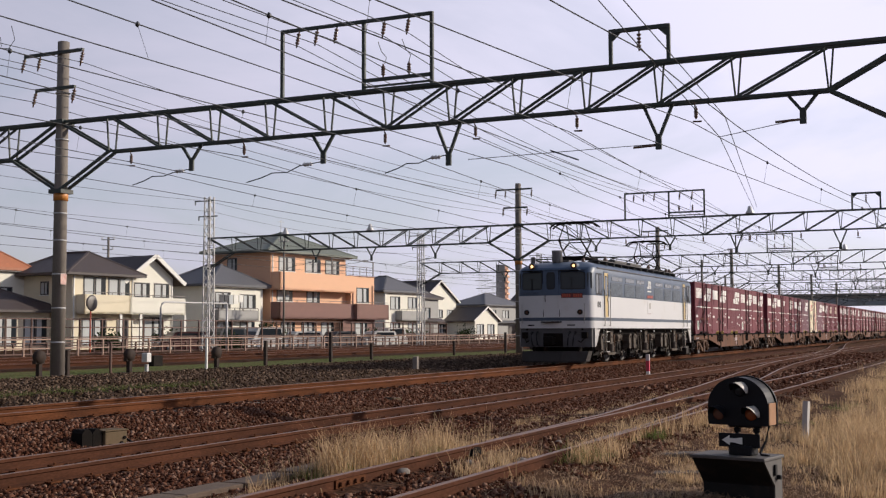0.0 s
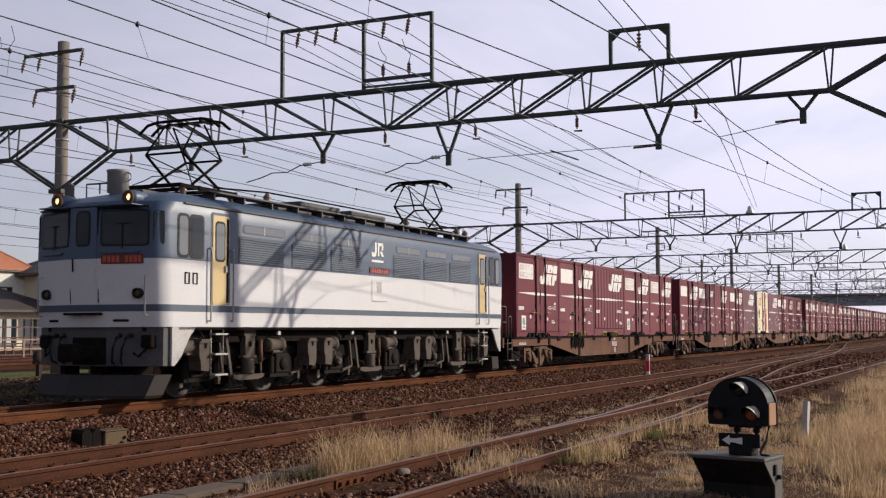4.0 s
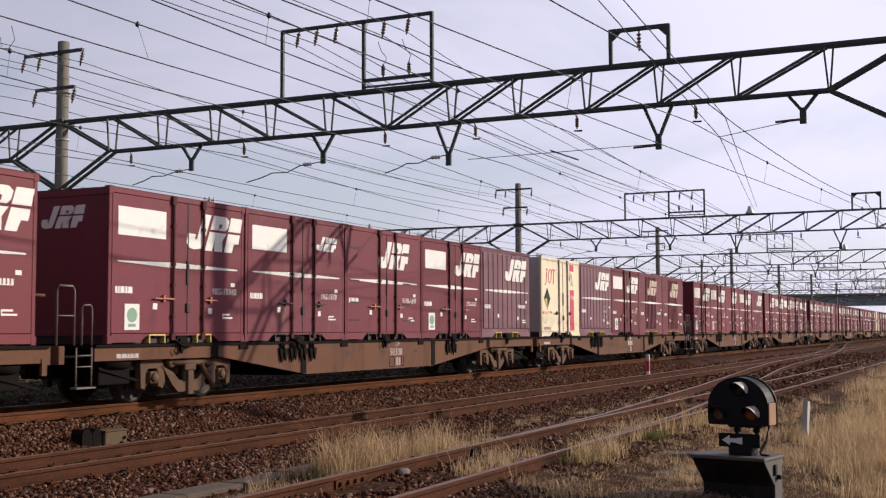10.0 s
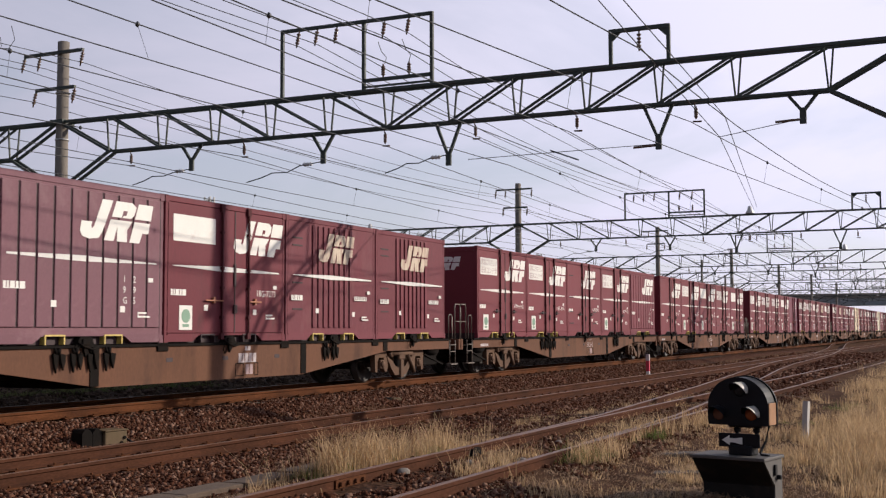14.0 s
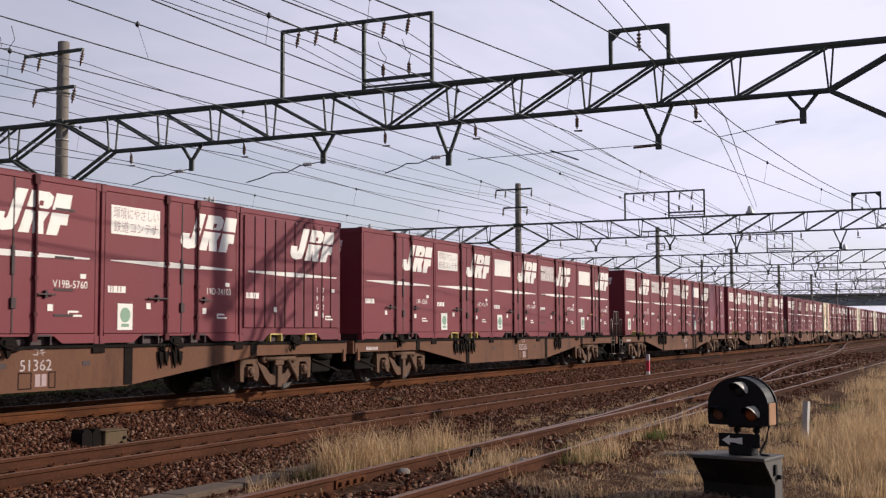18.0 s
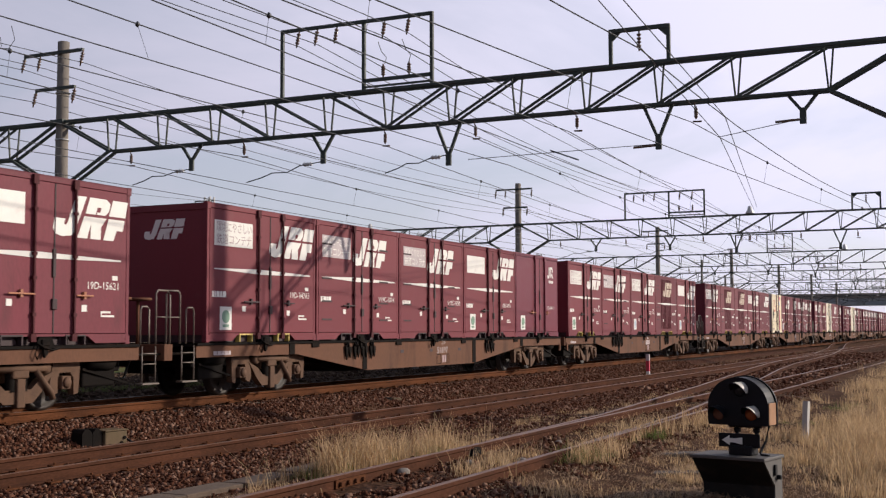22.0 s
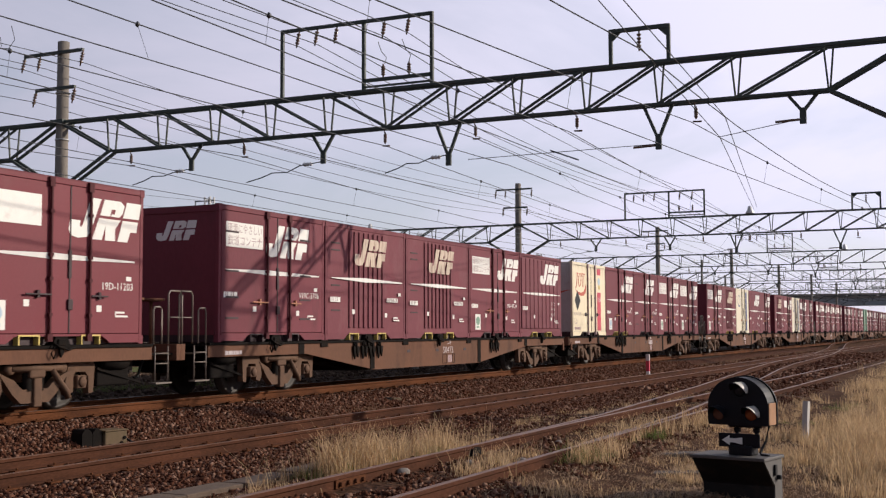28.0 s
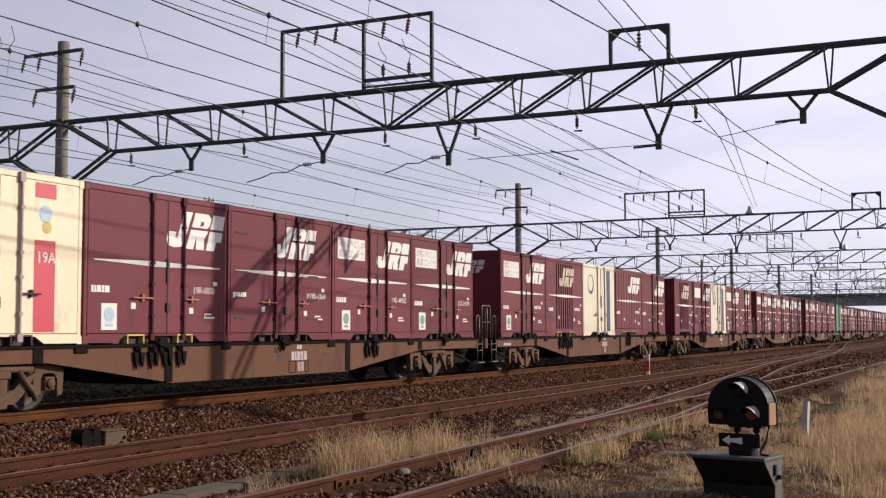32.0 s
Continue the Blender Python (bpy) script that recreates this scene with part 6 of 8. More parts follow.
        p("door_top", on_face(face(2.41, 3.27, 0), [(.04, 0), (.96, 0), (.96, 1), (.04, 1)], .022, .03), M_BLUE, dw)
        p("door_window", on_face(face(2.41, 3.27, 0), rounded(.25, .75, .24, .94, .12), .027), M_BLACK, dw)
        p("door_pane", on_face(face(2.41, 3.27, 0), rounded(.30, .70, .28, .90, .10), .031), M_GLASS, dw)
        p("door_handle", lambda bm: slab(bm, face(2.20, 2.42, 0), .16, .19, 0, 1, .05, .015), M_GRIME, dw)
        p("door_seal", lambda bm: [slab(bm, face(1.64, 3.27, 0), u, u + .035, .02, 1, .026, .03) for u in (.0, .965)], M_GRIME, dw)
        p("door_step", lambda bm: box(bm, min(s * 7.74, s * 7.95), max(s * 7.74, s * 7.95), -.36, .36, 1.47, 1.51, .008), M_GRIME)
        pl = p("front_plate", lambda bm: slab(bm, face(2.32, 2.48, -1), .06, .88, .0, 1.0, .014), M_PLATE)
        for k in (0, 1, 2, 3, 5, 6, 7, 8):
            p("plate_bar", lambda bm: slab(bm, face(2.32, 2.48, -1), .10 + .085 * k, .16 + .085 * k, .15, .85, .020, .012), M_WARN, pl)
        p("visor", lambda bm: box(bm, min(s * 7.60, s * 7.88), max(s * 7.60, s * 7.88), -1.0, 1.0, 3.29, 3.31), M_BLUE)
        # skirt, plough, coupler, hoses, steps
        p("front_skirt", lambda bm: (prism(bm, [(s * 7.18, -1.36), (s * 7.42, -1.32), (s * 7.52, -1.05), (s * 7.70, -.34), (s * 7.70, .34), (s * 7.52, 1.05), (s * 7.42, 1.32), (s * 7.18, 1.36)], .62, 1.27, "z"),), M_SKIRT, label="white front skirt darkened by dirt and painted shade")
        p("coupler_pocket", lambda bm: box(bm, min(s * 7.66, s * 7.715), max(s * 7.66, s * 7.715), -.36, .36, .64, 1.10, .02), M_GRIME)
        p("rail_guard", lambda bm: slope(bm, s), M_SKIRTDARK, label="grey snow plough")
        for y in (-.8, .8):
            p("guard_bracket", lambda bm: box(bm, min(s * 7.1, s * 7.45), max(s * 7.1, s * 7.45), y - .06, y + .06, .44, .66), M_GRIME)
        p("coupler", lambda bm: (box(bm, min(s * 7.6, s * 8.1), max(s * 7.6, s * 8.1), -.12, .12, .74, .96, .02), box(bm, min(s * 8.05, s * 8.28), max(s * 8.05, s * 8.28), -.17, .17, .70, 1.0, .04)), M_GRIME)
        for y in (-.80, -.60, .60, .80):
            p("brake_hose", lambda bm: (tube(bm, [(s * 7.55, y, 1.12), (s * 7.72, y, 1.10), (s * 7.80, y * .97, .92), (s * 7.78, y * .92, .70), (s * 7.70, y * .88, .66)], .022, 6), spin(bm, [(.0, -.05), (.04, -.04), (.04, .04), (0, .05)], 8, (s * 7.62, y, 1.13), "x")), M_BLACK)
        for y in (-1, 1):
            p("jumper_box", lambda bm: (box(bm, min(s * 7.42, s * 7.60), max(s * 7.42, s * 7.60), y * 1.10 - .11, y * 1.10 + .11, .92, 1.14, .03), tube(bm, [(s * 7.56, y * 1.10, .93), (s * 7.66, y * 1.0, .78), (s * 7.66, y * .9, .84)], .02, 6)), M_GRIME)
            p("corner_plate", lambda bm: prism(bm, [(s * 7.28, 1.27), (s * 6.62, 1.27), (s * 6.80, 1.10), (s * 7.02, .78), (s * 7.20, .62), (s * 7.28, .62)], y * 1.37 - .02, y * 1.37 + .02), M_CORNERPLATE, label="grimy white corner plate")
            p("step", lambda bm: ([box(bm, s * 5.98 - .19, s * 5.98 + .19, y * 1.37 - .10, y * 1.37 + .03, z, z + .03) for z in (.42, .78, 1.13)], [tube(bm, [(s * 5.98 + d, y * 1.36, .43), (s * 5.98 + d, y * 1.36, 1.26)], .012, 6) for d in (-.18, .18)]), M_STEEL)
    # sides: door, cab windows, louvres, clerestory panes
    for y, sg in ((-1.402, -1), (1.402, 1)):
        def flat(name, outl, m, depth=.012, parent=None, label=""):
            return p(name, lambda bm: prism(bm, outl, min(y, y + sg * depth), max(y, y + sg * depth)), m, parent, label)
        for x0 in (-6.20, 5.72):
            flat("door_frame", rounded(x0 - .05, x0 + .53, 1.66, 3.29, .06), M_BLUE, .006)
            d = flat("cab_door", rounded(x0, x0 + .48, 1.66, 3.24, .03), M_DOORYELLOW, .016, label="mustard cab door")
            flat("door_edge", rounded(x0 + .40, x0 + .47, 1.70, 3.20, .02), M_GRIME, .020, d)
            flat("door_window", rounded(x0 + .06, x0 + .36, 2.42, 3.14, .08), M_BLACK, .021, d)
            flat("door_pane", rounded(x0 + .09, x0 + .33, 2.46, 3.10, .06), M_CABGLASS, .024, d)
            flat("door_handle", rounded(x0 + .34, x0 + .39, 2.24, 2.36, .015), M_STEEL, .05, d)
            for xr in (x0 - .10, x0 + .56):
                p("door_rail", lambda bm: tube(bm, [(xr, y + sg * .01, 1.38), (xr, y + sg * .055, 1.37), (xr, y + sg * .06, 1.42), (xr, y + sg * .06, 2.60), (xr, y + sg * .055, 2.65), (xr, y + sg * .01, 2.64)], .016, 6), M_STEEL)
        for x0, x1, glazed in ((-7.16, -6.90, 1), (-6.83, -6.48, 0), (6.46, 6.80, 0), (6.88, 7.14, 1)):
            wv = flat("cab_window", rounded(x0 - .03, x1 + .03, 2.44, 3.20, .09), M_BLACK, .010)
            flat("pane", rounded(x0 + .015, x1 - .015, 2.49, 3.15, .07), M_CABGLASS if glazed else M_GLASS, .014, wv)
        for x0, x1 in ((-5.42, -3.86), (-3.62, -2.25), (-2.11, -.76), (.72, 2.16), (2.32, 3.67), (3.83, 5.20)):
            g = flat("louvre_panel", rounded(x0, x1, 2.43, 2.93, .06), M_LOUVREBACK, .006)
            for k in range(11):
                z = 2.455 + k * .042
                p("slat", lambda bm: prism(bm, [(y, z), (y + sg * .020, z - .004), (y + sg * .020, z + .004), (y, z + .026)], x0 + .03, x1 - .03, "x"), M_LOUVRE, g)
            wv = flat("clerestory", rounded(x0 + .14, x1, 2.98, 3.15, .06), M_LOUVREBACK, .006)
            xm = (x0 + .14 + x1) / 2
            for a, b in ((x0 + .18, xm - .02), (xm + .02, x1 - .04)):
                flat("pane", rounded(a, b, 3.0, 3.13, .04), M_CABGLASS, .010, wv)
            flat("mullion", rounded(xm - .012, xm + .012, 2.99, 3.14, .005), M_GALV, .012, wv)
        pl = flat("side_plate", rounded(-.42, .52, 2.46, 2.60, .02), M_PLATE, .016)
        for k in range(7):
            p("plate_bar", lambda bm: box(bm, -.32 + .11 * k, -.25 + .11 * k, min(y + sg * .012, y + sg * .02), max(y + sg * .012, y + sg * .02), 2.49, 2.57), M_WARN, pl)
        p("mark", lambda bm: [prism(bm, [(a - .32, b + 2.86) for a, b in o], min(y, y + sg * .01), max(y, y + sg * .01)) for o in ([(0, 0), (.08, -.03), (.2, 0), (.23, .08), (.23, .30), (.15, .30), (.15, .1), (.1, .05), (.06, .08), (0, .08)], [(.28, 0), (.35, 0), (.35, .30), (.28, .30)], [(.35, .23), (.50, .23), (.54, .30), (.35, .30)], [(.46, .13), (.54, .15), (.55, .26), (.47, .24)], [(.38, .11), (.5, .11), (.57, 0), (.47, 0)], [(.0, -.14), (.55, -.14), (.55, -.09), (0, -.09)])], M_WHITE)
        ic = flat("inspection_cover", rounded(-.30, .42, 1.86, 2.34, .04), M_LWHITE, .008)
        flat("cover_edge", rounded(-.30, .42, 1.845, 1.86, .005), M_GREYTEXT, .010, ic)
        flat("builder_plate", rounded(-.08, .14, 2.05, 2.28, .01), M_STEEL, .014)
        p("rating_bars", lambda bm: [prism(bm, [(x, 2.00), (x + .14, 2.00), (x + .14, 2.20), (x, 2.20), (x, 2.02), (x + .03, 2.02), (x + .03, 2.18), (x + .11, 2.18), (x + .11, 2.015), (x, 2.015)], min(y, y + sg * .008), max(y, y + sg * .008)) for x in (-6.98, -6.76)], M_LOCOGREY)
    # running gear: dark frames and wheels behind dusty posts, sand boxes, cylinders and pipes
    for k, bx in enumerate((-4.77, 0.0, 4.77)):
        b = p("bogie", lambda bm: (box(bm, -2.0, 2.0, -.92, -.80, .62, .98, .02), box(bm, -2.0, 2.0, .80, .92, .62, .98, .02), box(bm, -.3, .3, -.95, .95, .5, .9, .02), box(bm, -1.9, 1.9, -.5, .5, .40, .8)), M_GRIME, at=(bx, 0, 0))
        for ax in (-1.35, 1.35):
            o = p("wheelset", loco_wheels, M_WHEEL, b, at=(ax, 0, .56))
            TURNERS.append((o, Vector((ax, 0, .56)), .56))
            for y in (-1.0, 1.0):
                sg = 1 if y > 0 else -1
                p("axle_box", lambda bm: (box(bm, ax - .24, ax + .24, y - .10, y + .10, .38, .76, .03), spin(bm, [(0, sg * .15), (.11, sg * .14), (.14, sg * .08)], 16, (ax, y, .56), "y"), box(bm, ax - .40, ax + .40, y - .06, y + .06, .30, .38, .01)), M_LOCOGREY, b)
                for d in (-.31, .31):
                    p("coil_spring", lambda bm: spin(bm, [q for j in range(7) for q in ((.085, .38 + .05 * j), (.062, .405 + .05 * j))], 12, (ax + d, y, 0), "z"), M_LOCOGREY, b)
                p("brake_cylinder", lambda bm: (spin(bm, [(0, -.30), (.13, -.29), (.14, -.22), (.12, -.20), (.12, .12), (.15, .14), (.15, .20), (.06, .24), (.05, .34)], 16, (ax - .42, y * 1.16, .93), "x"), box(bm, ax - .55, ax - .22, y * 1.16 - .07, y * 1.16 + .07, .78, .83, .01)), M_DUST, b)
                p("brake_lever", lambda bm: (bar(bm, (ax + .55, y * 1.1, 1.02), (ax + .66, y * 1.1, .44), .05), bar(bm, (ax + .66, y * 1.1, .44), (ax + .30, y * 1.08, .36), .045), box(bm, ax + .62, ax + .70, y * 1.0 - .05, y * 1.0 + .05, .24, .66, .01)), M_DUST, b)
                p("brake_shoe", lambda bm: prism(bm, [(ax - .62, .30), (ax - .52, .40), (ax - .57, .66), (ax - .68, .74), (ax - .74, .55)], y * .62 - .05, y * .62 + .05), M_BOGIE, b)
                p("sand_pipe", lambda bm: tube(bm, [(ax + .86, y * 1.15, .58), (ax + .84, y * 1.1, .34), (ax + .70, y * .8, .12)], .022, 6), M_LOCOGREY, b)
        for y in (-1.12, 1.12):
            sg = 1 if y > 0 else -1
            f0, f1 = sorted((y, y + .12 * sg))
            post = p("suspension_post", lambda bm: (prism(bm, [(-.15, .74), (.15, .74), (.15, 1.10), (.19, 1.12), (.19, 1.20), (.12, 1.22), (.12, 1.27), (-.12, 1.27), (-.12, 1.22), (-.19, 1.20), (-.19, 1.12), (-.15, 1.10)], f0, f1), box(bm, -.22, .22, f0, f1, .70, .75, .01)), M_DUST, b, "dusty cast suspension post")
            p("post_eye", lambda bm: spin(bm, [(.0, sg * .126), (.055, sg * .126), (.055, sg * .10)], 14, (0, y, .96), "y"), M_GRIME, post)
            p("bolster_spring", lambda bm: spin(bm, [q for j in range(5) for q in ((.14, .42 + .06 * j), (.11, .45 + .06 * j))], 14, (0, y + .06 * sg, 0), "z"), M_DUST, post)
            p("spring_seat", lambda bm: prism(bm, [(-.52, .40), (.46, .40), (.46, .34), (.30, .30), (-.34, .30), (-.52, .34)], f0, f1), M_DUST, post)
            p("check_strap", lambda bm: bar(bm, (-.66, y * 1.04, 1.06), (-.50, y * 1.04, .38), .035, .07), M_DUST, b)
            p("damper", lambda bm: (tube(bm, [(.40, y * 1.06, 1.04), (.42, y * 1.06, .62)], .05, 8), tube(bm, [(.42, y * 1.06, .62), (.43, y * 1.06, .36)], .025, 8)), M_BOGIE, b)
            p("side_beam", lambda bm: prism(bm, [(-2.0, .72), (-1.0, .72), (-.6, .58), (.6, .58), (1.0, .72), (2.0, .72), (2.0, .90), (-2.0, .90)], y * .88 - .04, y * .88 + .04), M_GRIME, b)
            p("air_pipe", lambda bm: tube(bm, [(-1.5, y * 1.06, 1.22), (-1.38, y * 1.08, 1.05), (-1.62, y * 1.10, .80), (-1.55, y * 1.10, .55), (-1.36, y * 1.08, .50)], .022, 6), M_DUST, b)
            p("pipe_cap", lambda bm: spin(bm, [(0, sg * .12), (.07, sg * .11), (.09, sg * .03), (.09, 0)], 14, (-1.34, y * .98, .56), "y"), M_DUST, b)
            p("conduit", lambda bm: (tube(bm, [(-1.9, y * .98, 1.14), (1.9, y * .98, 1.14)], .025, 6), tube(bm, [(-1.9, y * .95, 1.07), (1.9, y * .95, 1.07)], .02, 6)), M_LOCOGREY, b)
    for x in (-6.30, -2.72, -2.08, 2.08, 2.72, 6.30):
        for y in (-1.22, 1.22):
            sb = p("sand_box", lambda bm: prism(bm, [(x - .17, 1.0), (x - .17, .78), (x - .13, .68), (x - .12, .52), (x + .10, .50), (x + .15, .62), (x + .15, 1.0)], y - .13, y + .13), M_DUST, label="dusty tan sand box")
            p("lid", lambda bm: prism(bm, [(x - .20, .99), (x + .18, .99), (x + .10, 1.06), (x - .12, 1.06)], y - .15, y + .15), M_DUST, sb)
            p("clasp", lambda bm: prism(bm, [(x - .035, .99), (x + .035, .99), (x + .015, .90), (x - .015, .90)], y + (.132 if y > 0 else -.145), y + (.145 if y > 0 else -.132)), M_GRIME, sb)
    for x in (-2.4, 2.4):
        p("equipment_box", lambda bm: box(bm, x - .5, x + .5, -.95, .95, .40, 1.02, .03), M_GRIME)
    p("underframe", lambda bm: (box(bm, -7.1, 7.1, -1.15, 1.15, 1.0, 1.265), box(bm, -6.5, 6.5, -.45, .45, .75, 1.0)), M_GRIME)
    for y in (-1.36, 1.36):
        p("frame_edge", lambda bm: box(bm, -7.1, 7.1, y - .03, y + .03, 1.225, 1.266), M_GRIME)
    for x in (-3.9, -1.0, 1.0, 3.9):
        p("lifting_pad", lambda bm: [box(bm, x - .05, x + .05, y - .02, y + .02, 1.12, 1.20, .01) for y in (-1.30, 1.30)], M_GALV)
    # roof gear
    for y in (-.95, .95):
        p("running_board", lambda bm: box(bm, -5.9, 5.9, y - .16, y + .16, 3.70, 3.73), M_ROOFGREY)
        for k in range(13):
            p("board_stand", lambda bm: box(bm, -5.7 + .95 * k - .02, -5.7 + .95 * k + .02, y - .13, y + .13, 3.56, 3.70), M_ROOFGREY)
    p("roof_hatch", lambda bm: (box(bm, -2.9, 2.9, -.62, .62, 3.66, 3.84, .04)), M_ROOFGREY)
    p("resistor_cover", lambda bm: [box(bm, x, x + 1.7, -.55, .55, 3.84, 3.96, .04) for x in (-1.9, .3)], M_ROOFGREY)
    x = -7.1
    p("antenna_drum", lambda bm: (spin(bm, [(.15, 3.48), (.15, 3.62), (.19, 3.63), (.19, 3.98), (.20, 3.99), (.20, 4.03), (.0, 4.03)], 18, (x + .15, .08, 0), "z"), tube(bm, [(x + .15, -.12, 3.98), (x + .15, -.20, 3.95), (x + .15, -.20, 3.85), (x + .15, -.12, 3.82)], .012, 5)), M_DRUM)
    p("drum_base", lambda bm: box(bm, x + .35, x + .95, -.30, .30, 3.58, 3.70, .02), M_ROOFGREY)
    p("horn", lambda bm: spin(bm, [(.12, 3.45), (.12, 3.52), (.085, 3.58), (.085, 3.76), (.06, 3.80), (0, 3.81)], 12, (x - .20, .86, 0), "z"), M_ROOFGREY)
    p("whistle", lambda bm: (tube(bm, [(x + .05, .70, 3.48), (x + .05, .70, 3.80), (x + .05, .12, 3.80)], .018, 6), tube(bm, [(x + .05, .40, 3.80), (x + .05, .40, 3.62)], .015, 6)), M_ROOFGREY)
    for x in (6.2, 6.75, 3.1, -3.2):
        p("arrester", lambda bm: spin(bm, [(.05, 3.6), (.10, 3.66), (.06, 3.72), (.10, 3.78), (.06, 3.84), (.09, 3.9), (.03, 3.98), (0, 4.0)], 10, (x, -.55, 0), "z"), M_PORCELAIN)
    p("roof_cable", lambda bm: tube(bm, [(-5.0, -.55, 3.9), (-3.2, -.55, 4.0), (0, -.5, 4.02), (3.1, -.55, 4.0), (6.2, -.55, 3.98)], .018, 6), M_GRIME)
    for n, px in enumerate((-5.19, 4.93)):
        pg = p("pantograph", lambda bm: bar(bm, (-.85, -.55, 3.84), (.85, -.55, 3.84), .07), M_GRIME, at=(px, 0, 0))
        p("base_bar", lambda bm: bar(bm, (-.85, .55, 3.84), (.85, .55, 3.84), .07), M_GRIME, pg)
        for bx in (-.85, -.3, .3, .85):
            p("base_bar", lambda bm: bar(bm, (bx, -.6, 3.845), (bx, .6, 3.845), .068), M_GRIME, pg)
        for x in (-.75, .75):
            for y in (-.55, .55):
                p("stand_insulator", lambda bm: spin(bm, [(.05, 3.6), (.08, 3.66), (.05, 3.70), (.08, 3.75), (.05, 3.8)], 8, (x, y, 0), "z"), M_PORCELAIN, pg)
        # diamond: low arms go out from the base, high arms meet under the head
        for s in (-1, 1):
            for y0, y1 in ((-.50, -.42), (.50, .42)):
                p("lower_arm", lambda bm: tube(bm, [(-s * .42, y0, 3.90), (s * .60, y1, 4.48)], .028, 7), M_GRIME, pg)
                p("upper_arm", lambda bm: tube(bm, [(s * .60, y1, 4.48), (s * .12, y1 * .86, 5.10)], .020, 7), M_GRIME, pg)
            p("arm_brace", lambda bm: (tube(bm, [(s * .60, -.42, 4.48), (s * .60, .42, 4.48)], .022, 7), tube(bm, [(-s * .42, -.5, 3.9), (s * .60, .42, 4.48)], .012, 6), tube(bm, [(s * .60, -.42, 4.48), (s * .12, .36, 5.1)], .012, 6)), M_GRIME, pg)
            p("collector_strip", lambda bm: tube(bm, [(s * .17, -.92, 4.98), (s * .17, -.74, 5.12), (s * .17, -.52, 5.165), (s * .17, .52, 5.165), (s * .17, .74, 5.12), (s * .17, .92, 4.98)], .03, 7), M_GRIME, pg)
        p("head_frame", lambda bm: [box(bm, -.20, .20, y - .02, y + .02, 5.09, 5.13) for y in (-.5, -.2, .2, .5)], M_GRIME, pg)
    return lo


locomotive()

# ---- houses beyond the tracks ----
M_TILEDARK = mat("dark_roof_tiles", (.050, .036, .034), .6, grain=.2, scale=1.5, fine=12, bump=.3)
M_TILEBROWN = mat("orange_roof_tiles", (.34, .12, .055), .6, grain=.2, scale=1.5, fine=12, bump=.3)
M_TILEGREEN = mat("green_roof_tiles", (.13, .145, .115), .6, grain=.2, scale=1.5, fine=12, bump=.3)
M_TILEGREY = mat("slate_roof_tiles", (.085, .085, .095), .6, grain=.2, scale=1.5, fine=12, bump=.3)
M_STUCCO = mat("cream_stucco", (.66, .58, .42), .85, grain=.06, scale=1, fine=40, dirt=(.55, .48, .36), dirt_amount=.15, dirt_scale=.5)
M_STUCCOWHITE = mat("pale_stucco", (.70, .67, .57), .85, grain=.05, scale=1, fine=40, dirt=(.5, .46, .38), dirt_amount=.12, dirt_scale=.5)
M_STUCCOGREY = mat("grey_stucco", (.33, .32, .30), .85, grain=.08, scale=1, fine=40, dirt=(.2, .19, .17), dirt_amount=.2, dirt_scale=.5)
M_PEACH = mat("peach_stucco", (.72, .42, .26), .85, grain=.05, scale=1, fine=40, dirt=(.62, .38, .24), dirt_amount=.12, dirt_scale=.5)
M_BRICKBROWN = mat("brown_wall_tiles", (.26, .135, .085), .8, grain=.15, scale=2, fine=30, dirt=(.18, .09, .06), dirt_amount=.2)
M_MAUVE = mat("mauve_wall_tiles", (.20, .105, .085), .8, grain=.12, scale=2, fine=30)
M_FRAME = mat("window_frame", (.10, .085, .075), .5, grain=.1)
M_FRAMEWHITE = mat("white_trim", (.66, .64, .58), .6, grain=.06)
M_CURTAIN = mat("curtain", (.42, .43, .42), .8, grain=.15, scale=5, stretch=(6, 6, .3))
M_HEDGE = grass_material("hedge_leaf", (.015, .025, .010), (.05, .065, .025))
M_CARWHITE = mat("car_white", (.50, .49, .47), .3, grain=.04)
M_CARDARK = mat("car_dark", (.05, .05, .055), .3, grain=.05)
M_CARRED = mat("car_red", (.06, .018, .016), .3, grain=.05)
M_RUSTRAIL = mat("fence_pink_rust", (.27, .175, .13), .7, grain=.2, scale=3, dirt=(.2, .09, .05), dirt_amount=.4, dirt_scale=2)
M_REDFENCE = mat("fence_red_brown", (.085, .040, .028), .7, grain=.2, scale=3)

FACE = radians(-6)


def stand_at(x, y, z=.0, turn=FACE, fit=(1, 1)):
    """Place and turn; fit: frontage and depth in units of the plan's."""
    return Matrix.Translation((x, y, z)) @ Matrix.Rotation(turn, 4, "Z") @ Matrix.Diagonal((*fit, 1, 1))


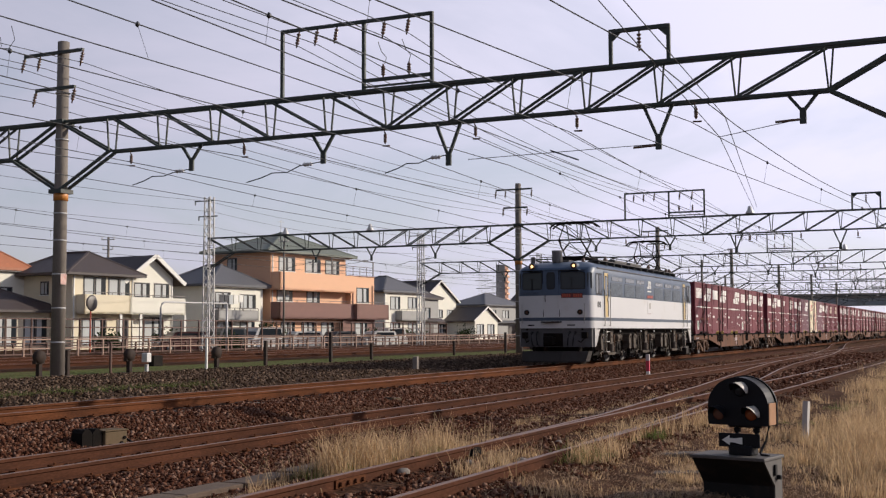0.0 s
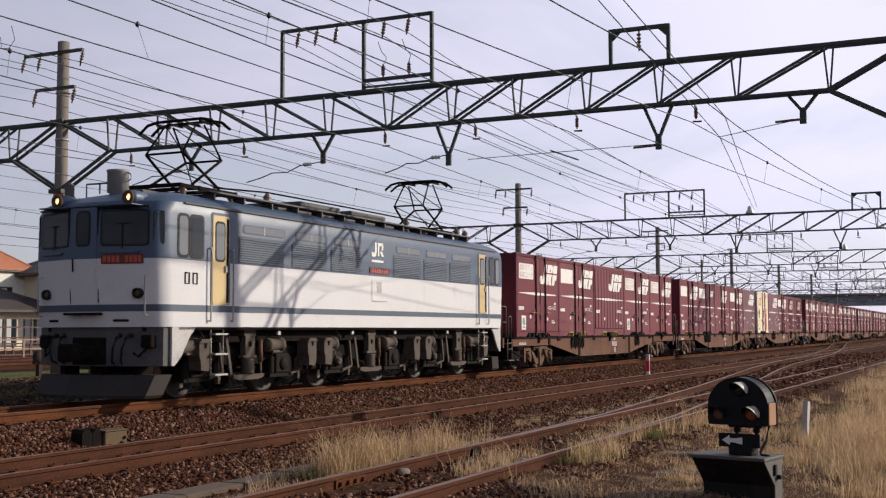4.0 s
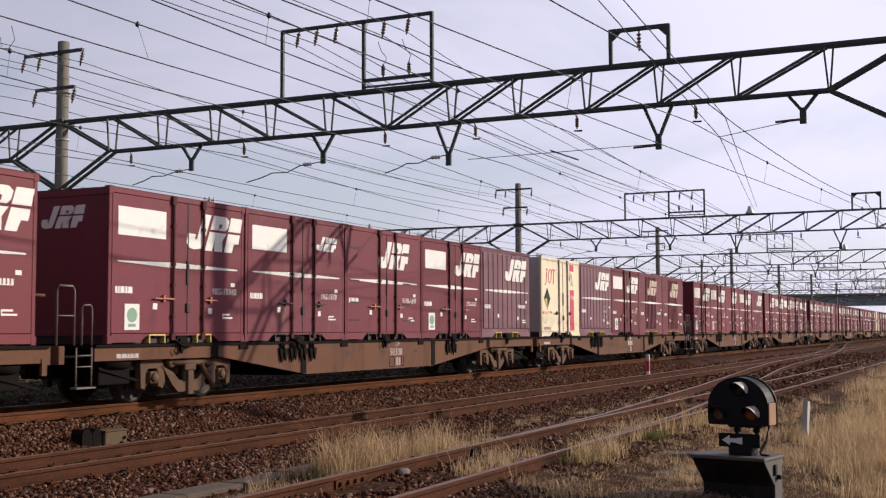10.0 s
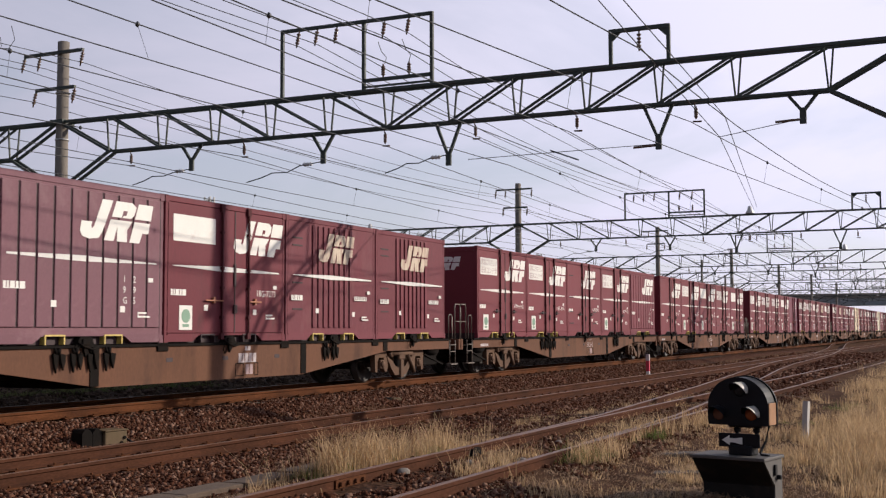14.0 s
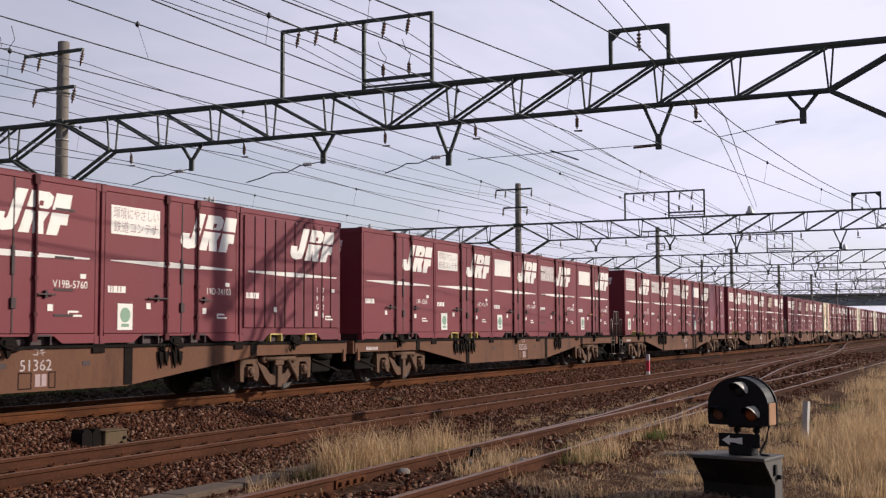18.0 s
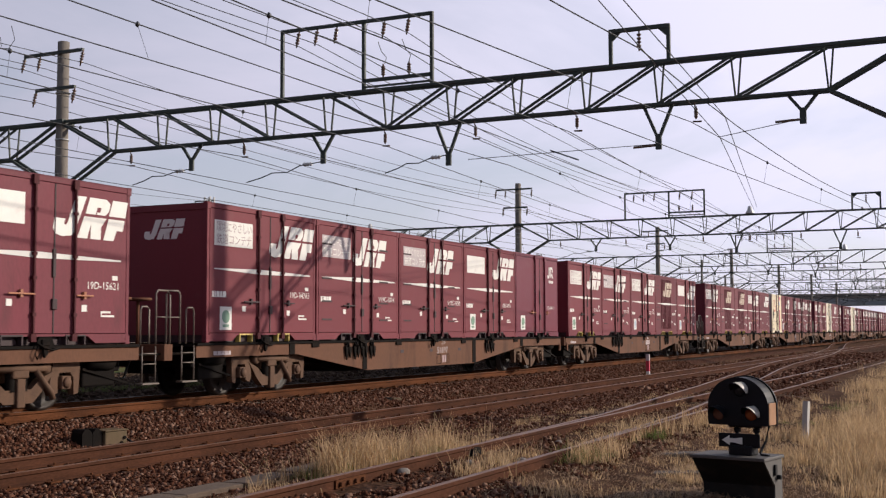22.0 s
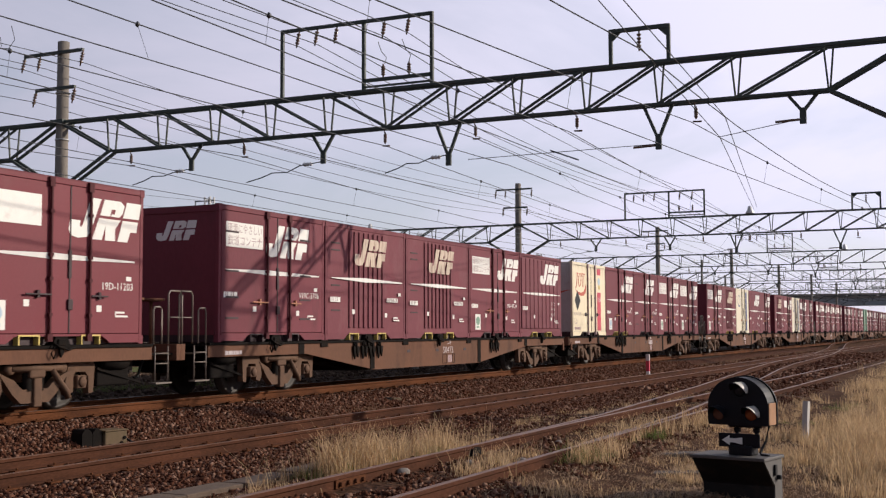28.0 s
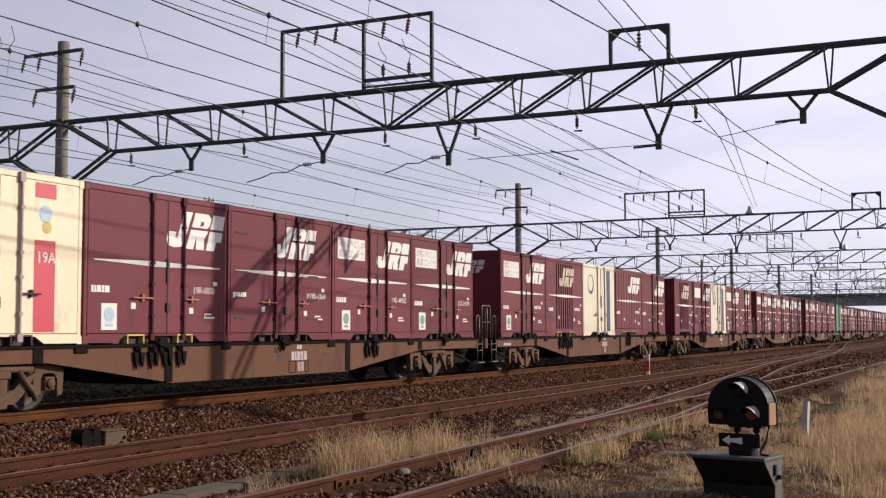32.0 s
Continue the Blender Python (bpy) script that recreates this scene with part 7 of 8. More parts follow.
def hip_roof(bm, x0, x1, y0, y1, z, h, over=.55):
    x0, x1, y0, y1 = x0 - over, x1 + over, y0 - over, y1 + over
    w, d = x1 - x0, y1 - y0
    if w >= d:
        r = [(x0 + d / 2, (y0 + y1) / 2), (x1 - d / 2, (y0 + y1) / 2)]
    else:
        r = [((x0 + x1) / 2, y0 + w / 2), ((x0 + x1) / 2, y1 - w / 2)]
    lo = [bm.verts.new((a, b, z - .12)) for a, b in ((x0, y0), (x1, y0), (x1, y1), (x0, y1))]
    ev = [bm.verts.new((a, b, z + .06)) for a, b in ((x0, y0), (x1, y0), (x1, y1), (x0, y1))]
    rv = [bm.verts.new((a, b, z + h)) for a, b in r]
    bm.faces.new(lo[::-1])
    for k in range(4):
        bm.faces.new((lo[k], lo[(k + 1) % 4], ev[(k + 1) % 4], ev[k]))
    if w >= d:
        bm.faces.new((ev[0], ev[1], rv[1], rv[0]))
        bm.faces.new((ev[1], ev[2], rv[1]))
        bm.faces.new((ev[2], ev[3], rv[0], rv[1]))
        bm.faces.new((ev[3], ev[0], rv[0]))
    else:
        bm.faces.new((ev[0], ev[1], rv[0]))
        bm.faces.new((ev[1], ev[2], rv[1], rv[0]))
        bm.faces.new((ev[2], ev[3], rv[1]))
        bm.faces.new((ev[3], ev[0], rv[0], rv[1]))
    ends = (0, 1, 1, 0) if w >= d else (0, 0, 1, 1)
    for k in range(4):
        bar(bm, ev[k].co, rv[ends[k]].co, .20, .13)
    bar(bm, rv[0].co, rv[1].co, .24, .18)


def gable_roof(bm, x0, x1, y0, y1, z, h, over=.5, t=.16):
    """A roof with its ridge along y: two slabs."""
    xm = (x0 + x1) / 2
    s = h / (xm - x0)
    for a, b in ((x0 - over, xm), (x1 + over, xm)):
        za = z - s * over
        A = [(a, y0 - over, za), (b, y0 - over, z + h), (b, y1 + over, z + h), (a, y1 + over, za)]
        lo = [bm.verts.new(q) for q in A]
        hi = [bm.verts.new((q[0], q[1], q[2] + t)) for q in A]
        bm.faces.new(lo[::-1])
        bm.faces.new(hi)
        for k in range(4):
            bm.faces.new((lo[k], lo[(k + 1) % 4], hi[(k + 1) % 4], hi[k]))


def window(h, x, z, w, hh, y=0.0, side=False, shutter=False):
    """A sliding window on the front (facing -y) or, with side, on the wall facing -x."""
    m = Matrix.Translation((x, y, z)) if not side else Matrix.Translation((x, y, z)) @ Matrix.Rotation(radians(-90), 4, "Z")
    bm = bmn()
    for q in ((0, w, -.05, .03, -.06, 0), (0, w, -.05, .03, hh, hh + .06), (-.06, 0, -.05, .03, -.06, hh + .06), (w, w + .06, -.05, .03, -.06, hh + .06), (w / 2 - .03, w / 2 + .03, -.045, .02, 0, hh)):
        box(bm, *q)
    f = part("window", bm, M_FRAME, h)
    f.matrix_basis = m
    for a, b in ((.0, w / 2 - .03), (w / 2 + .03, w)):
        bm = bmn()
        box(bm, a, b, -.02, .0, 0, hh)
        part("pane", bm, M_GLASS, f)
    bm = bmn()
    box(bm, .05, w * .42, -.028, -.022, .04, hh - .05)
    part("curtain", bm, M_CURTAIN, f)
    bm = bmn()
    box(bm, w * .57, w * .80, -.028, -.022, .04, hh - .05)
    part("curtain", bm, M_CURTAIN, f)
    bm = bmn()
    box(bm, -.1, w + .1, -.12, .0, -.12, -.06)
    part("sill", bm, M_FRAMEWHITE, f)
    return f


def hpart(h, name, build, m, label=""):
    bm = bmn()
    build(bm)
    return part(name, bm, m, h, label)


def balcony(h, x0, x1, y, z0, z1, m, depth=1.2):
    hpart(h, "balcony", lambda bm: (box(bm, x0, x1, y - depth, y - depth + .12, z0, z1), box(bm, x0, x0 + .12, y - depth, y, z0, z1), box(bm, x1 - .12, x1, y - depth, y, z0, z1), box(bm, x0, x1, y - depth, y, z0, z0 + .15)), m)
    hpart(h, "balcony_rail", lambda bm: (bar(bm, (x0, y - depth + .06, z1 + .18), (x1, y - depth + .06, z1 + .18), .05), [bar(bm, (x0 + (x1 - x0) * k / 5, y - depth + .06, z1), (x0 + (x1 - x0) * k / 5, y - depth + .06, z1 + .18), .04) for k in range(6)]), M_FRAME)


def downpipe(h, x, y, z0, z1):
    hpart(h, "downpipe", lambda bm: tube(bm, [(x, y - .06, z0), (x, y - .06, z1)], .05, 6), M_FRAMEWHITE)


def cream_house():
    h = thing("house", "cream two-storey house with dark tiled roofs and a long balcony", "house", "houses", stand_at(65.7, 60.0, fit=(1.20, .66)))
    hpart(h, "wall", lambda bm: box(bm, 0, 5.0, 0, 9.5, -.6, 5.5), M_STUCCO)
    hpart(h, "roof", lambda bm: hip_roof(bm, 0, 5.0, 0, 9.5, 5.5, 1.75, .75), M_TILEDARK)
    hpart(h, "gable_wall", lambda bm: (box(bm, 5.0, 9.0, .8, 9.0, -.6, 5.5), prism(bm, [(5.0, 5.5), (9.0, 5.5), (7.0, 7.05)], .8, 9.0)), M_STUCCOWHITE, "pale gable wall")
    hpart(h, "gable_roof", lambda bm: gable_roof(bm, 5.0, 9.0, .8, 9.0, 5.5, 1.6, .75), M_TILEDARK)
    hpart(h, "gable_trim", lambda bm: [bar(bm, (xa, .02, za), (xb, .02, zb), .16, .30) for xa, za, xb, zb in ((4.25, 5.0, 7.0, 7.2), (9.75, 5.0, 7.0, 7.2))], M_FRAMEWHITE)
    hpart(h, "lower_wall", lambda bm: box(bm, -5.2, .3, 3.5, 9.0, -.6, 2.75), M_STUCCO)
    hpart(h, "lower_roof", lambda bm: hip_roof(bm, -5.2, .3, 3.2, 9.2, 2.75, 1.5, .8), M_TILEDARK)
    balcony(h, .3, 4.0, 0, 2.55, 3.95, M_STUCCO, 1.4)
    balcony(h, 4.1, 9.1, .4, 2.55, 3.85, M_STUCCOWHITE, 1.6)
    for x in (.9, 2.9):
        window(h, x, 3.9, 1.7, 1.35)
    for x in (5.5, 7.3):
        window(h, x, 3.95, 1.3, 1.05, .8)
    window(h, .8, .3, 1.8, 1.9)
    window(h, 6.4, .5, 1.6, 1.8, .8)
    hpart(h, "front_door", lambda bm: box(bm, 3.6, 4.6, -.06, 0, 0, 2.1), M_FRAME)
    for x in (3.3, 5.0, 9.0):
        hpart(h, "porch_post", lambda bm: box(bm, x - .09, x + .09, -1.3, -1.12, -.6, 2.55), M_FRAMEWHITE)
    for x, z0, z1 in ((.1, 0, 5.4), (4.9, 0, 5.4), (8.9, 0, 5.4)):
        downpipe(h, x, 0 if x < 5.0 else .8, z0, z1)
    window(h, -4.2, .3, 1.7, 1.9, 3.5)
    window(h, -1.9, .3, 1.6, 1.9, 3.5)
    window(h, 0, 4.0, 1.2, .9, 5.0, True)


def peach_house():
    h = thing("house", "peach and brown three-storey house with a green hipped roof", "house", "houses", stand_at(91.7, 60.0, fit=(1.30, .74)))
    hpart(h, "wall", lambda bm: box(bm, 0.02, 9.1, 0, 9.6, -.6, 8.65), M_PEACH)
    hpart(h, "side_wall", lambda bm: box(bm, -.05, .02, -.02, 9.6, -.6, 8.65), M_PEACH, "shaded peach side wall")
    hpart(h, "roof", lambda bm: hip_roof(bm, 0, 9.1, 0, 9.6, 8.7, 2.2, .9), M_TILEGREEN)
    hpart(h, "bay_wall", lambda bm: box(bm, 9.1, 12.3, -.9, 7.0, -.6, 6.75), M_PEACH)
    hpart(h, "bay_coping", lambda bm: box(bm, 9.05, 12.35, -.95, 7.05, 6.75, 6.85), M_BRICKBROWN)
    hpart(h, "upper_parapet", lambda bm: (box(bm, .0, 9.1, -1.5, -1.35, 5.05, 6.75), box(bm, 0, .15, -1.5, 0, 5.05, 6.75), box(bm, 0, 9.1, -1.5, 0, 5.05, 5.2)), M_PEACH)
    hpart(h, "lower_parapet", lambda bm: (box(bm, 0, 9.1, -1.5, -1.35, 2.4, 3.95), box(bm, 0, .15, -1.5, 0, 2.4, 3.95), box(bm, 9.1, 13.4, -2.1, -1.95, 2.4, 3.95), box(bm, 13.25, 13.4, -2.1, 3, 2.4, 3.95), box(bm, 9.0, 9.15, -2.1, -1.4, 2.4, 3.95), box(bm, 0, 13.4, -1.5, 0, 2.4, 2.55), box(bm, 9.1, 13.4, -2.1, -1.4, 2.4, 2.55)), M_MAUVE, "mauve tiled balcony parapet")
    hpart(h, "balcony_rail", lambda bm: (bar(bm, (0, -1.42, 4.15), (9.0, -1.42, 4.15), .05), bar(bm, (9.1, -2.0, 4.15), (13.3, -2.0, 4.15), .05), [bar(bm, (x, -1.42, 3.95), (x, -1.42, 4.15), .04) for x in (0.1, 2, 4, 6, 8)]), M_FRAME)
    hpart(h, "roof_terrace_rail", lambda bm: ([bar(bm, (6.2, -1.4, z), (12.2, -.85, z), .06) for z in (7.25, 7.75)], [bar(bm, (6.2 + 1.0 * k, -1.4 + .09 * k, 6.7), (6.2 + 1.0 * k, -1.4 + .09 * k, 7.75), .045) for k in range(7)], bar(bm, (6.2, -1.4, 8.4), (12.2, -.85, 8.35), .09), bar(bm, (12.2, -.85, 6.7), (12.2, -.85, 8.4), .09), bar(bm, (6.2, -1.4, 6.7), (6.2, -1.4, 8.4), .09)), M_FRAME)
    hpart(h, "ground_wall", lambda bm: box(bm, 8.0, 12.3, -1.0, -.9, -.6, 2.4), M_MAUVE)
    for x, z in ((.9, 6.95), (4.0, 6.95)):
        window(h, x, z, 1.8, 1.25)
    window(h, 6.5, 6.9, 1.7, 1.3)
    window(h, .7, 4.1, 1.7, 1.25)
    window(h, 4.2, 4.0, 1.5, 1.3)
    window(h, 9.9, 4.15, 1.6, 1.45, -.9)
    window(h, 9.6, .2, 1.6, 1.9, -1.0)
    window(h, -.05, 7.0, 1.5, 1.1, 7.0, True)
    for x in (1.2, 3.6, 6.0):
        window(h, x, .3, 1.5, 1.8)
    for x in (9.35, 12.05):
        hpart(h, "pilaster", lambda bm: box(bm, x - .07, x + .07, -1.0, -.9, 3.95, 5.9), M_BRICKBROWN)
    downpipe(h, .15, 0, 0, 8.4)
    hpart(h, "tv_aerial", lambda bm: (tube(bm, [(4.5, 4.8, 10.6), (4.5, 4.8, 12.2)], .03, 5), [bar(bm, (4.1 + .1 * k, 4.8, 12.0), (4.9 - .1 * k, 4.8, 12.0 + .08 * k), .02) for k in range(3)]), M_GALV)


def small_house(x, y, w, d, ez, rh, wall, roof, label, gable=False, windows=(), trim=None, balc=None, base=-.5, turn=FACE, fit=(1.34, .78)):
    h = thing("house", label, "house", "houses", stand_at(x, y, 0, turn, fit))
    hpart(h, "wall", lambda bm: (box(bm, 0, w, 0, d, base, ez), prism(bm, [(0, ez), (w, ez), (w / 2, ez + rh * .92)], 0.01, d - .01)) if gable else box(bm, 0, w, 0, d, base, ez), wall)
    hpart(h, "roof", lambda bm: gable_roof(bm, 0, w, 0, d, ez, rh, .5) if gable else hip_roof(bm, 0, w, 0, d, ez, rh, .6), roof)
    if gable:
        hpart(h, "gable_trim", lambda bm: [bar(bm, (xa, -.48, ez - rh / w * 1.0 + .08), (w / 2, -.48, ez + rh + .08), .10, .22) for xa in (-.5, w + .5)], M_FRAMEWHITE)
    for q in windows:
        window(h, *q)
    if balc:
        balcony(h, *balc)
    elif ez > 4.5:
        hpart(h, "pent_roof", lambda bm: prism(bm, [(-1.0, 2.55), (-1.0, 2.66), (.0, 3.02), (.0, 2.80)], -.3, w + .3, "x"), roof)
        hpart(h, "porch", lambda bm: box(bm, w * .62, w * .86, -.05, .0, base, 2.2), M_FRAME)
    hpart(h, "eaves_board", lambda bm: box(bm, -.45, w + .45, -.50, -.46, ez - .22, ez - .04), M_FRAME) if not gable else None
    hpart(h, "ridge", lambda bm: bar(bm, (w / 2, -.5, ez + rh + .17), (w / 2, d + .5, ez + rh + .17), .22, .16), M_FRAME) if gable else None
    downpipe(h, .1, 0, base, ez)
    return h


def laundry_balcony(x, y, turn=FACE):
    t = thing("drying_rack", "laundry hanging on a drying pole over a balcony", "laundry", "", stand_at(x, y, 3.5, turn))
    hpart(t, "pole", lambda bm: tube(bm, [(0, 0, .9), (3.4, 0, .9)], .03, 6), M_STEEL)
    hpart(t, "stand", lambda bm: [tube(bm, [(a, 0, -.5), (a, 0, .95)], .03, 6) for a in (0.1, 3.3)], M_STEEL)
    for k, (a, w, l, m) in enumerate(((.2, .5, .7, M_CARDARK), (.8, .45, .6, M_CARDARK), (1.4, .5, .8, M_CURTAIN), (2.0, .55, .75, M_FRAMEWHITE), (2.7, .5, .6, M_FRAMEWHITE))):
        hpart(t, "garment", lambda bm: box(bm, a, a + w, -.04, .04, .9 - l, .92), m)


cream_house()
peach_house()
small_house(83.9, 61.0, 5.45, 8.0, 5.34, 1.9, M_STUCCOWHITE, M_TILEGREY, "white two-storey house with a slate hipped roof", windows=((.4, 3.3, 1.5, 1.35), (3.0, 3.3, 1.6, 1.2), (.6, .4, 1.5, 1.7), (3.0, .6, 1.5, 1.5)), balc=(0, 4.2, 0, 2.2, 3.1, M_STUCCOGREY, 1.2), fit=(1.27, 0.71))
laundry_balcony(83.5, 60.0)
small_house(58.2, 66.0, 7.0, 8.0, 5.9, 2.6, M_STUCCOWHITE, M_TILEBROWN, "white house with an orange tiled hipped roof", windows=((1.2, 3.2, 1.8, 1.3), (4.2, 3.2, 1.8, 1.3), (1.2, .5, 1.8, 1.7)), fit=(1.16, 0.57))
small_house(125.7, 66.0, 6.4, 8.0, 6.1, 2.0, M_STUCCOWHITE, M_TILEGREY, "white two-storey house with a slate hipped roof and grey balcony", windows=((1.0, 3.9, 1.5, 1.5), (3.9, 4.1, 1.5, 1.3), (1.0, .6, 1.5, 1.7), (3.9, .6, 1.6, 1.7)), balc=(1.8, 6.2, 0, 2.5, 3.7, M_STUCCOGREY, 1.2), fit=(1.37, 0.78))
small_house(140.0, 71.0, 7.0, 8.0, 5.8, 1.8, M_STUCCOGREY, M_TILEDARK, "grey two-storey house with a dark roof", windows=((.8, 3.0, 1.8, 1.4), (3.6, 3.0, 1.8, 1.4)), fit=(1.39, 0.78))
small_house(160.0, 77.5, 7.2, 9.0, 6.0, 2.9, M_STUCCOWHITE, M_TILEDARK, "white gabled house with a dark roof", gable=True, windows=((.8, 3.3, 1.4, 1.2), (3.0, 3.3, 1.2, 1.2), (5.2, 3.3, 1.2, 1.2), (3.0, .5, 1.6, 1.7)), fit=(1.41, 0.79))
small_house(166.0, 71.5, 5.2, 6.0, 3.0, 1.9, M_STUCCOWHITE, M_TILEDARK, "white low gabled house with a dark roof", gable=True, windows=((.5, .5, 1.5, 1.7), (2.9, .4, 1.5, 1.8)), fit=(1.45, 0.81))
small_house(181.0, 76.0, 9.0, 8.0, 5.6, 2.1, M_STUCCOGREY, M_TILEGREY, "grey-brown house with a wide slate roof", windows=((1.0, 3.4, 1.6, 1.3), (4.2, 3.4, 1.6, 1.3), (1.2, .6, 1.8, 1.6)), fit=(1.46, 0.81))
small_house(192.0, 73.0, 7.5, 8.0, 3.2, 2.4, M_STUCCOWHITE, M_TILEDARK, "white gabled house with a dark porch", gable=True, windows=((1.4, .6, 1.8, 1.6), (4.6, .8, 1.6, 1.3)), fit=(1.51, 0.82))
small_house(206.0, 76.0, 9.0, 9.0, 4.9, 3.4, M_STUCCOGREY, M_TILEDARK, "dark-roofed gabled house in the second row", gable=True, windows=((1.4, 3.0, 1.8, 1.4), (5.2, 3.0, 1.8, 1.4)), fit=(1.52, 0.83))
small_house(222.0, 72.0, 9.0, 9.0, 5.6, 3.4, M_STUCCOGREY, M_TILEDARK, "dark grey house with a steep roof", gable=True, windows=((1.4, 3.0, 1.8, 1.4), (5.2, 3.0, 1.8, 1.4)), fit=(1.58, 0.84))
small_house(72.0, 80.0, 8.0, 8.0, 5.9, 2.4, M_STUCCOGREY, M_TILEGREY, "grey house with a slate roof behind the cream house", windows=((1.4, 3.2, 1.8, 1.3),), fit=(1.16, 0.58))
small_house(112.0, 86.0, 9.0, 8.0, 5.8, 2.0, M_STUCCOGREY, M_TILEGREY, "grey house with a slate roof in the back row", windows=((1.4, 3.2, 1.8, 1.3),), fit=(1.25, 0.70))
for k, (x, y) in enumerate(((236, 82), (252, 78), (268, 86), (290, 80), (315, 90), (345, 84), (210, 98), (180, 104), (150, 100))):
    small_house(x, y, 8 + k % 3, 8, 5.2 + (k % 2) * .6, 2.0 + (k % 3) * .3, (M_STUCCOWHITE, M_STUCCOGREY, M_STUCCO)[k % 3], (M_TILEDARK, M_TILEGREY, M_TILEBROWN)[k % 3], "distant two-storey house with a tiled roof", gable=k % 2 == 0, windows=((1.2, 3.2, 1.6, 1.3), (4.6, 3.2, 1.6, 1.3)))

# tall slab block far behind
tb = thing("apartment_tower", "tall narrow grey-brown apartment block far behind the houses", "tower block", "", stand_at(600, 240, 0, radians(10)))
hpart(tb, "wall", lambda bm: box(bm, 0, 9, 0, 5, -1, 37.6), M_BRICKBROWN)
hpart(tb, "side_wall", lambda bm: box(bm, -.15, 0, 0, 5, -1, 37.8), M_STUCCOGREY)
for k in range(11):
    hpart(tb, "balcony", lambda bm: box(bm, .5, 8.5, -.9, 0, 3.2 * k + 2.2, 3.2 * k + 3.2), M_PEACH)


def pylon(x, y, h):
    t = thing("transmission_tower", "distant grey lattice transmission tower", "pylon", "transmission towers", Matrix.Translation((x, y, -.5)))
    hpart(t, "tower", lambda bm: (lattice_mast(bm, h, h * .12)), M_GALV)
    for z, w in ((.94, .22), (.82, .28), (.70, .24)):
        hpart(t, "cross_arm", lambda bm: bar(bm, (0, -h * w / 2, h * z), (0, h * w / 2, h * z), .35), M_GALV)


pylon(560, 236, 34)
pylon(420, 172, 20)
pylon(900, 420, 52)


# ---- road bridge across the line ----
br = thing("road_bridge", "grey steel road bridge crossing the tracks in the distance", "bridge", "")
hpart(br, "deck", lambda bm: box(bm, 262, 272, -70, 62, 7.9, 8.9), M_CONCRETE)
hpart(br, "girder", lambda bm: [box(bm, x, x + .4, -70, 62, 6.4, 7.9) for x in (262.4, 265, 268, 271)], M_BRIDGE)
for k in range(33):
    y = -68 + 4 * k
    hpart(br, "stiffener", lambda bm: box(bm, 262.3, 262.4, y, y + .2, 6.4, 7.9), M_BRIDGE)
    hpart(br, "rail_post", lambda bm: box(bm, 262.1, 262.25, y, y + .15, 8.9, 10.2), M_GALV)
for z in (9.3, 9.75, 10.2):
    hpart(br, "railing", lambda bm: box(bm, 262.1, 262.2, -70, 62, z, z + .08), M_GALV)
for y in (-30, 3.5, 29, 50):
    hpart(br, "pier", lambda bm: box(bm, 264, 270, y - .7, y + .7, -.6, 6.4), M_CONCRETE)


# ---- fences, trackside posts and cars ----
def rail_fence(x0, x1, y, label, m, z=(.45, 1.0), step=2.0, base=-.45, name="rail_fence"):
    f = thing(name, label, "fence", "fences")
    for zz in z:
        hpart(f, "rail", lambda bm: bar(bm, (x0, y, zz), (x1, y, zz), .07), m)
    n = int((x1 - x0) / step)
    bm = bmn()
    box(bm, -.045, .045, -.045, .045, base, z[-1] + .04)
    me = mesh("post", bm, m)
    for k in range(n + 1):
        o = part("post", me, None, f)
        o.location = (x0 + step * k, y, 0)
    return f


rail_fence(36, 76, 45.2, "weathered pinkish steel rail fence along the yard", M_RUSTRAIL, (.35, .82))
rail_fence(77, 150, 45.6, "weathered pinkish steel rail fence along the yard", M_RUSTRAIL, (.35, .82), 2.5)
rail_fence(40, 150, 47.4, "low rust-red boundary fence with close posts", M_REDFENCE, (.0, .3, .6), 1.25, name="boundary_fence")
rail_fence(42, 110, 50.5, "red-brown steel fence before the car park", M_REDFENCE, (.4, .9, 1.5, 2.0), 2.0, name="steel_fence")
rail_fence(100, 200, 53.5, "low red-brown barrier along the lane", M_REDFENCE, (.2, .45, .7), 1.6, name="barrier")


def board_fence(x0, x1, y, h, label):
    f = thing("board_fence", label, "fence", "fences")
    bm = bmn()
    box(bm, -.15, .15, -.012, .012, -.4, h, .004)
    me = mesh("board", bm, M_BOARD)
    for k in range(int((x1 - x0) / .33)):
        o = part("board", me, None, f)
        o.location = (x0 + .33 * k, y, random.uniform(-.03, .03))
    for z in (.0, h - .25):
        hpart(f, "rail", lambda bm: bar(bm, (x0, y + .05, z), (x1, y + .05, z), .06), M_REDFENCE)


M_BOARD = mat("maroon_boards", (.050, .021, .016), .75, grain=.3, scale=3, fine=30, per_object=.3)
board_fence(86.0, 106.0, 53.2, .75, "dark maroon board fence before the peach house")
board_fence(112.0, 126.0, 58.0, 1.0, "dark maroon board fence beside the lane")


def pipe_hoop(x, y):
    t = thing("pipe_gate", "tall bent steel pipe frame beside the lane", "pipe frame", "", Matrix.Translation((x, y, -.4)))
    hpart(t, "hoop", lambda bm: tube(bm, [(0, 0, 0), (0, 0, 3.2), (.12, 0, 3.45), (.4, 0, 3.58), (6.6, -.6, 3.6)], .06, 8), M_GALV)
    hpart(t, "strut", lambda bm: tube(bm, [(6.6, -.6, 0), (6.6, -.6, 3.6)], .08, 8), M_GALV)


pipe_hoop(62.5, 49.5)


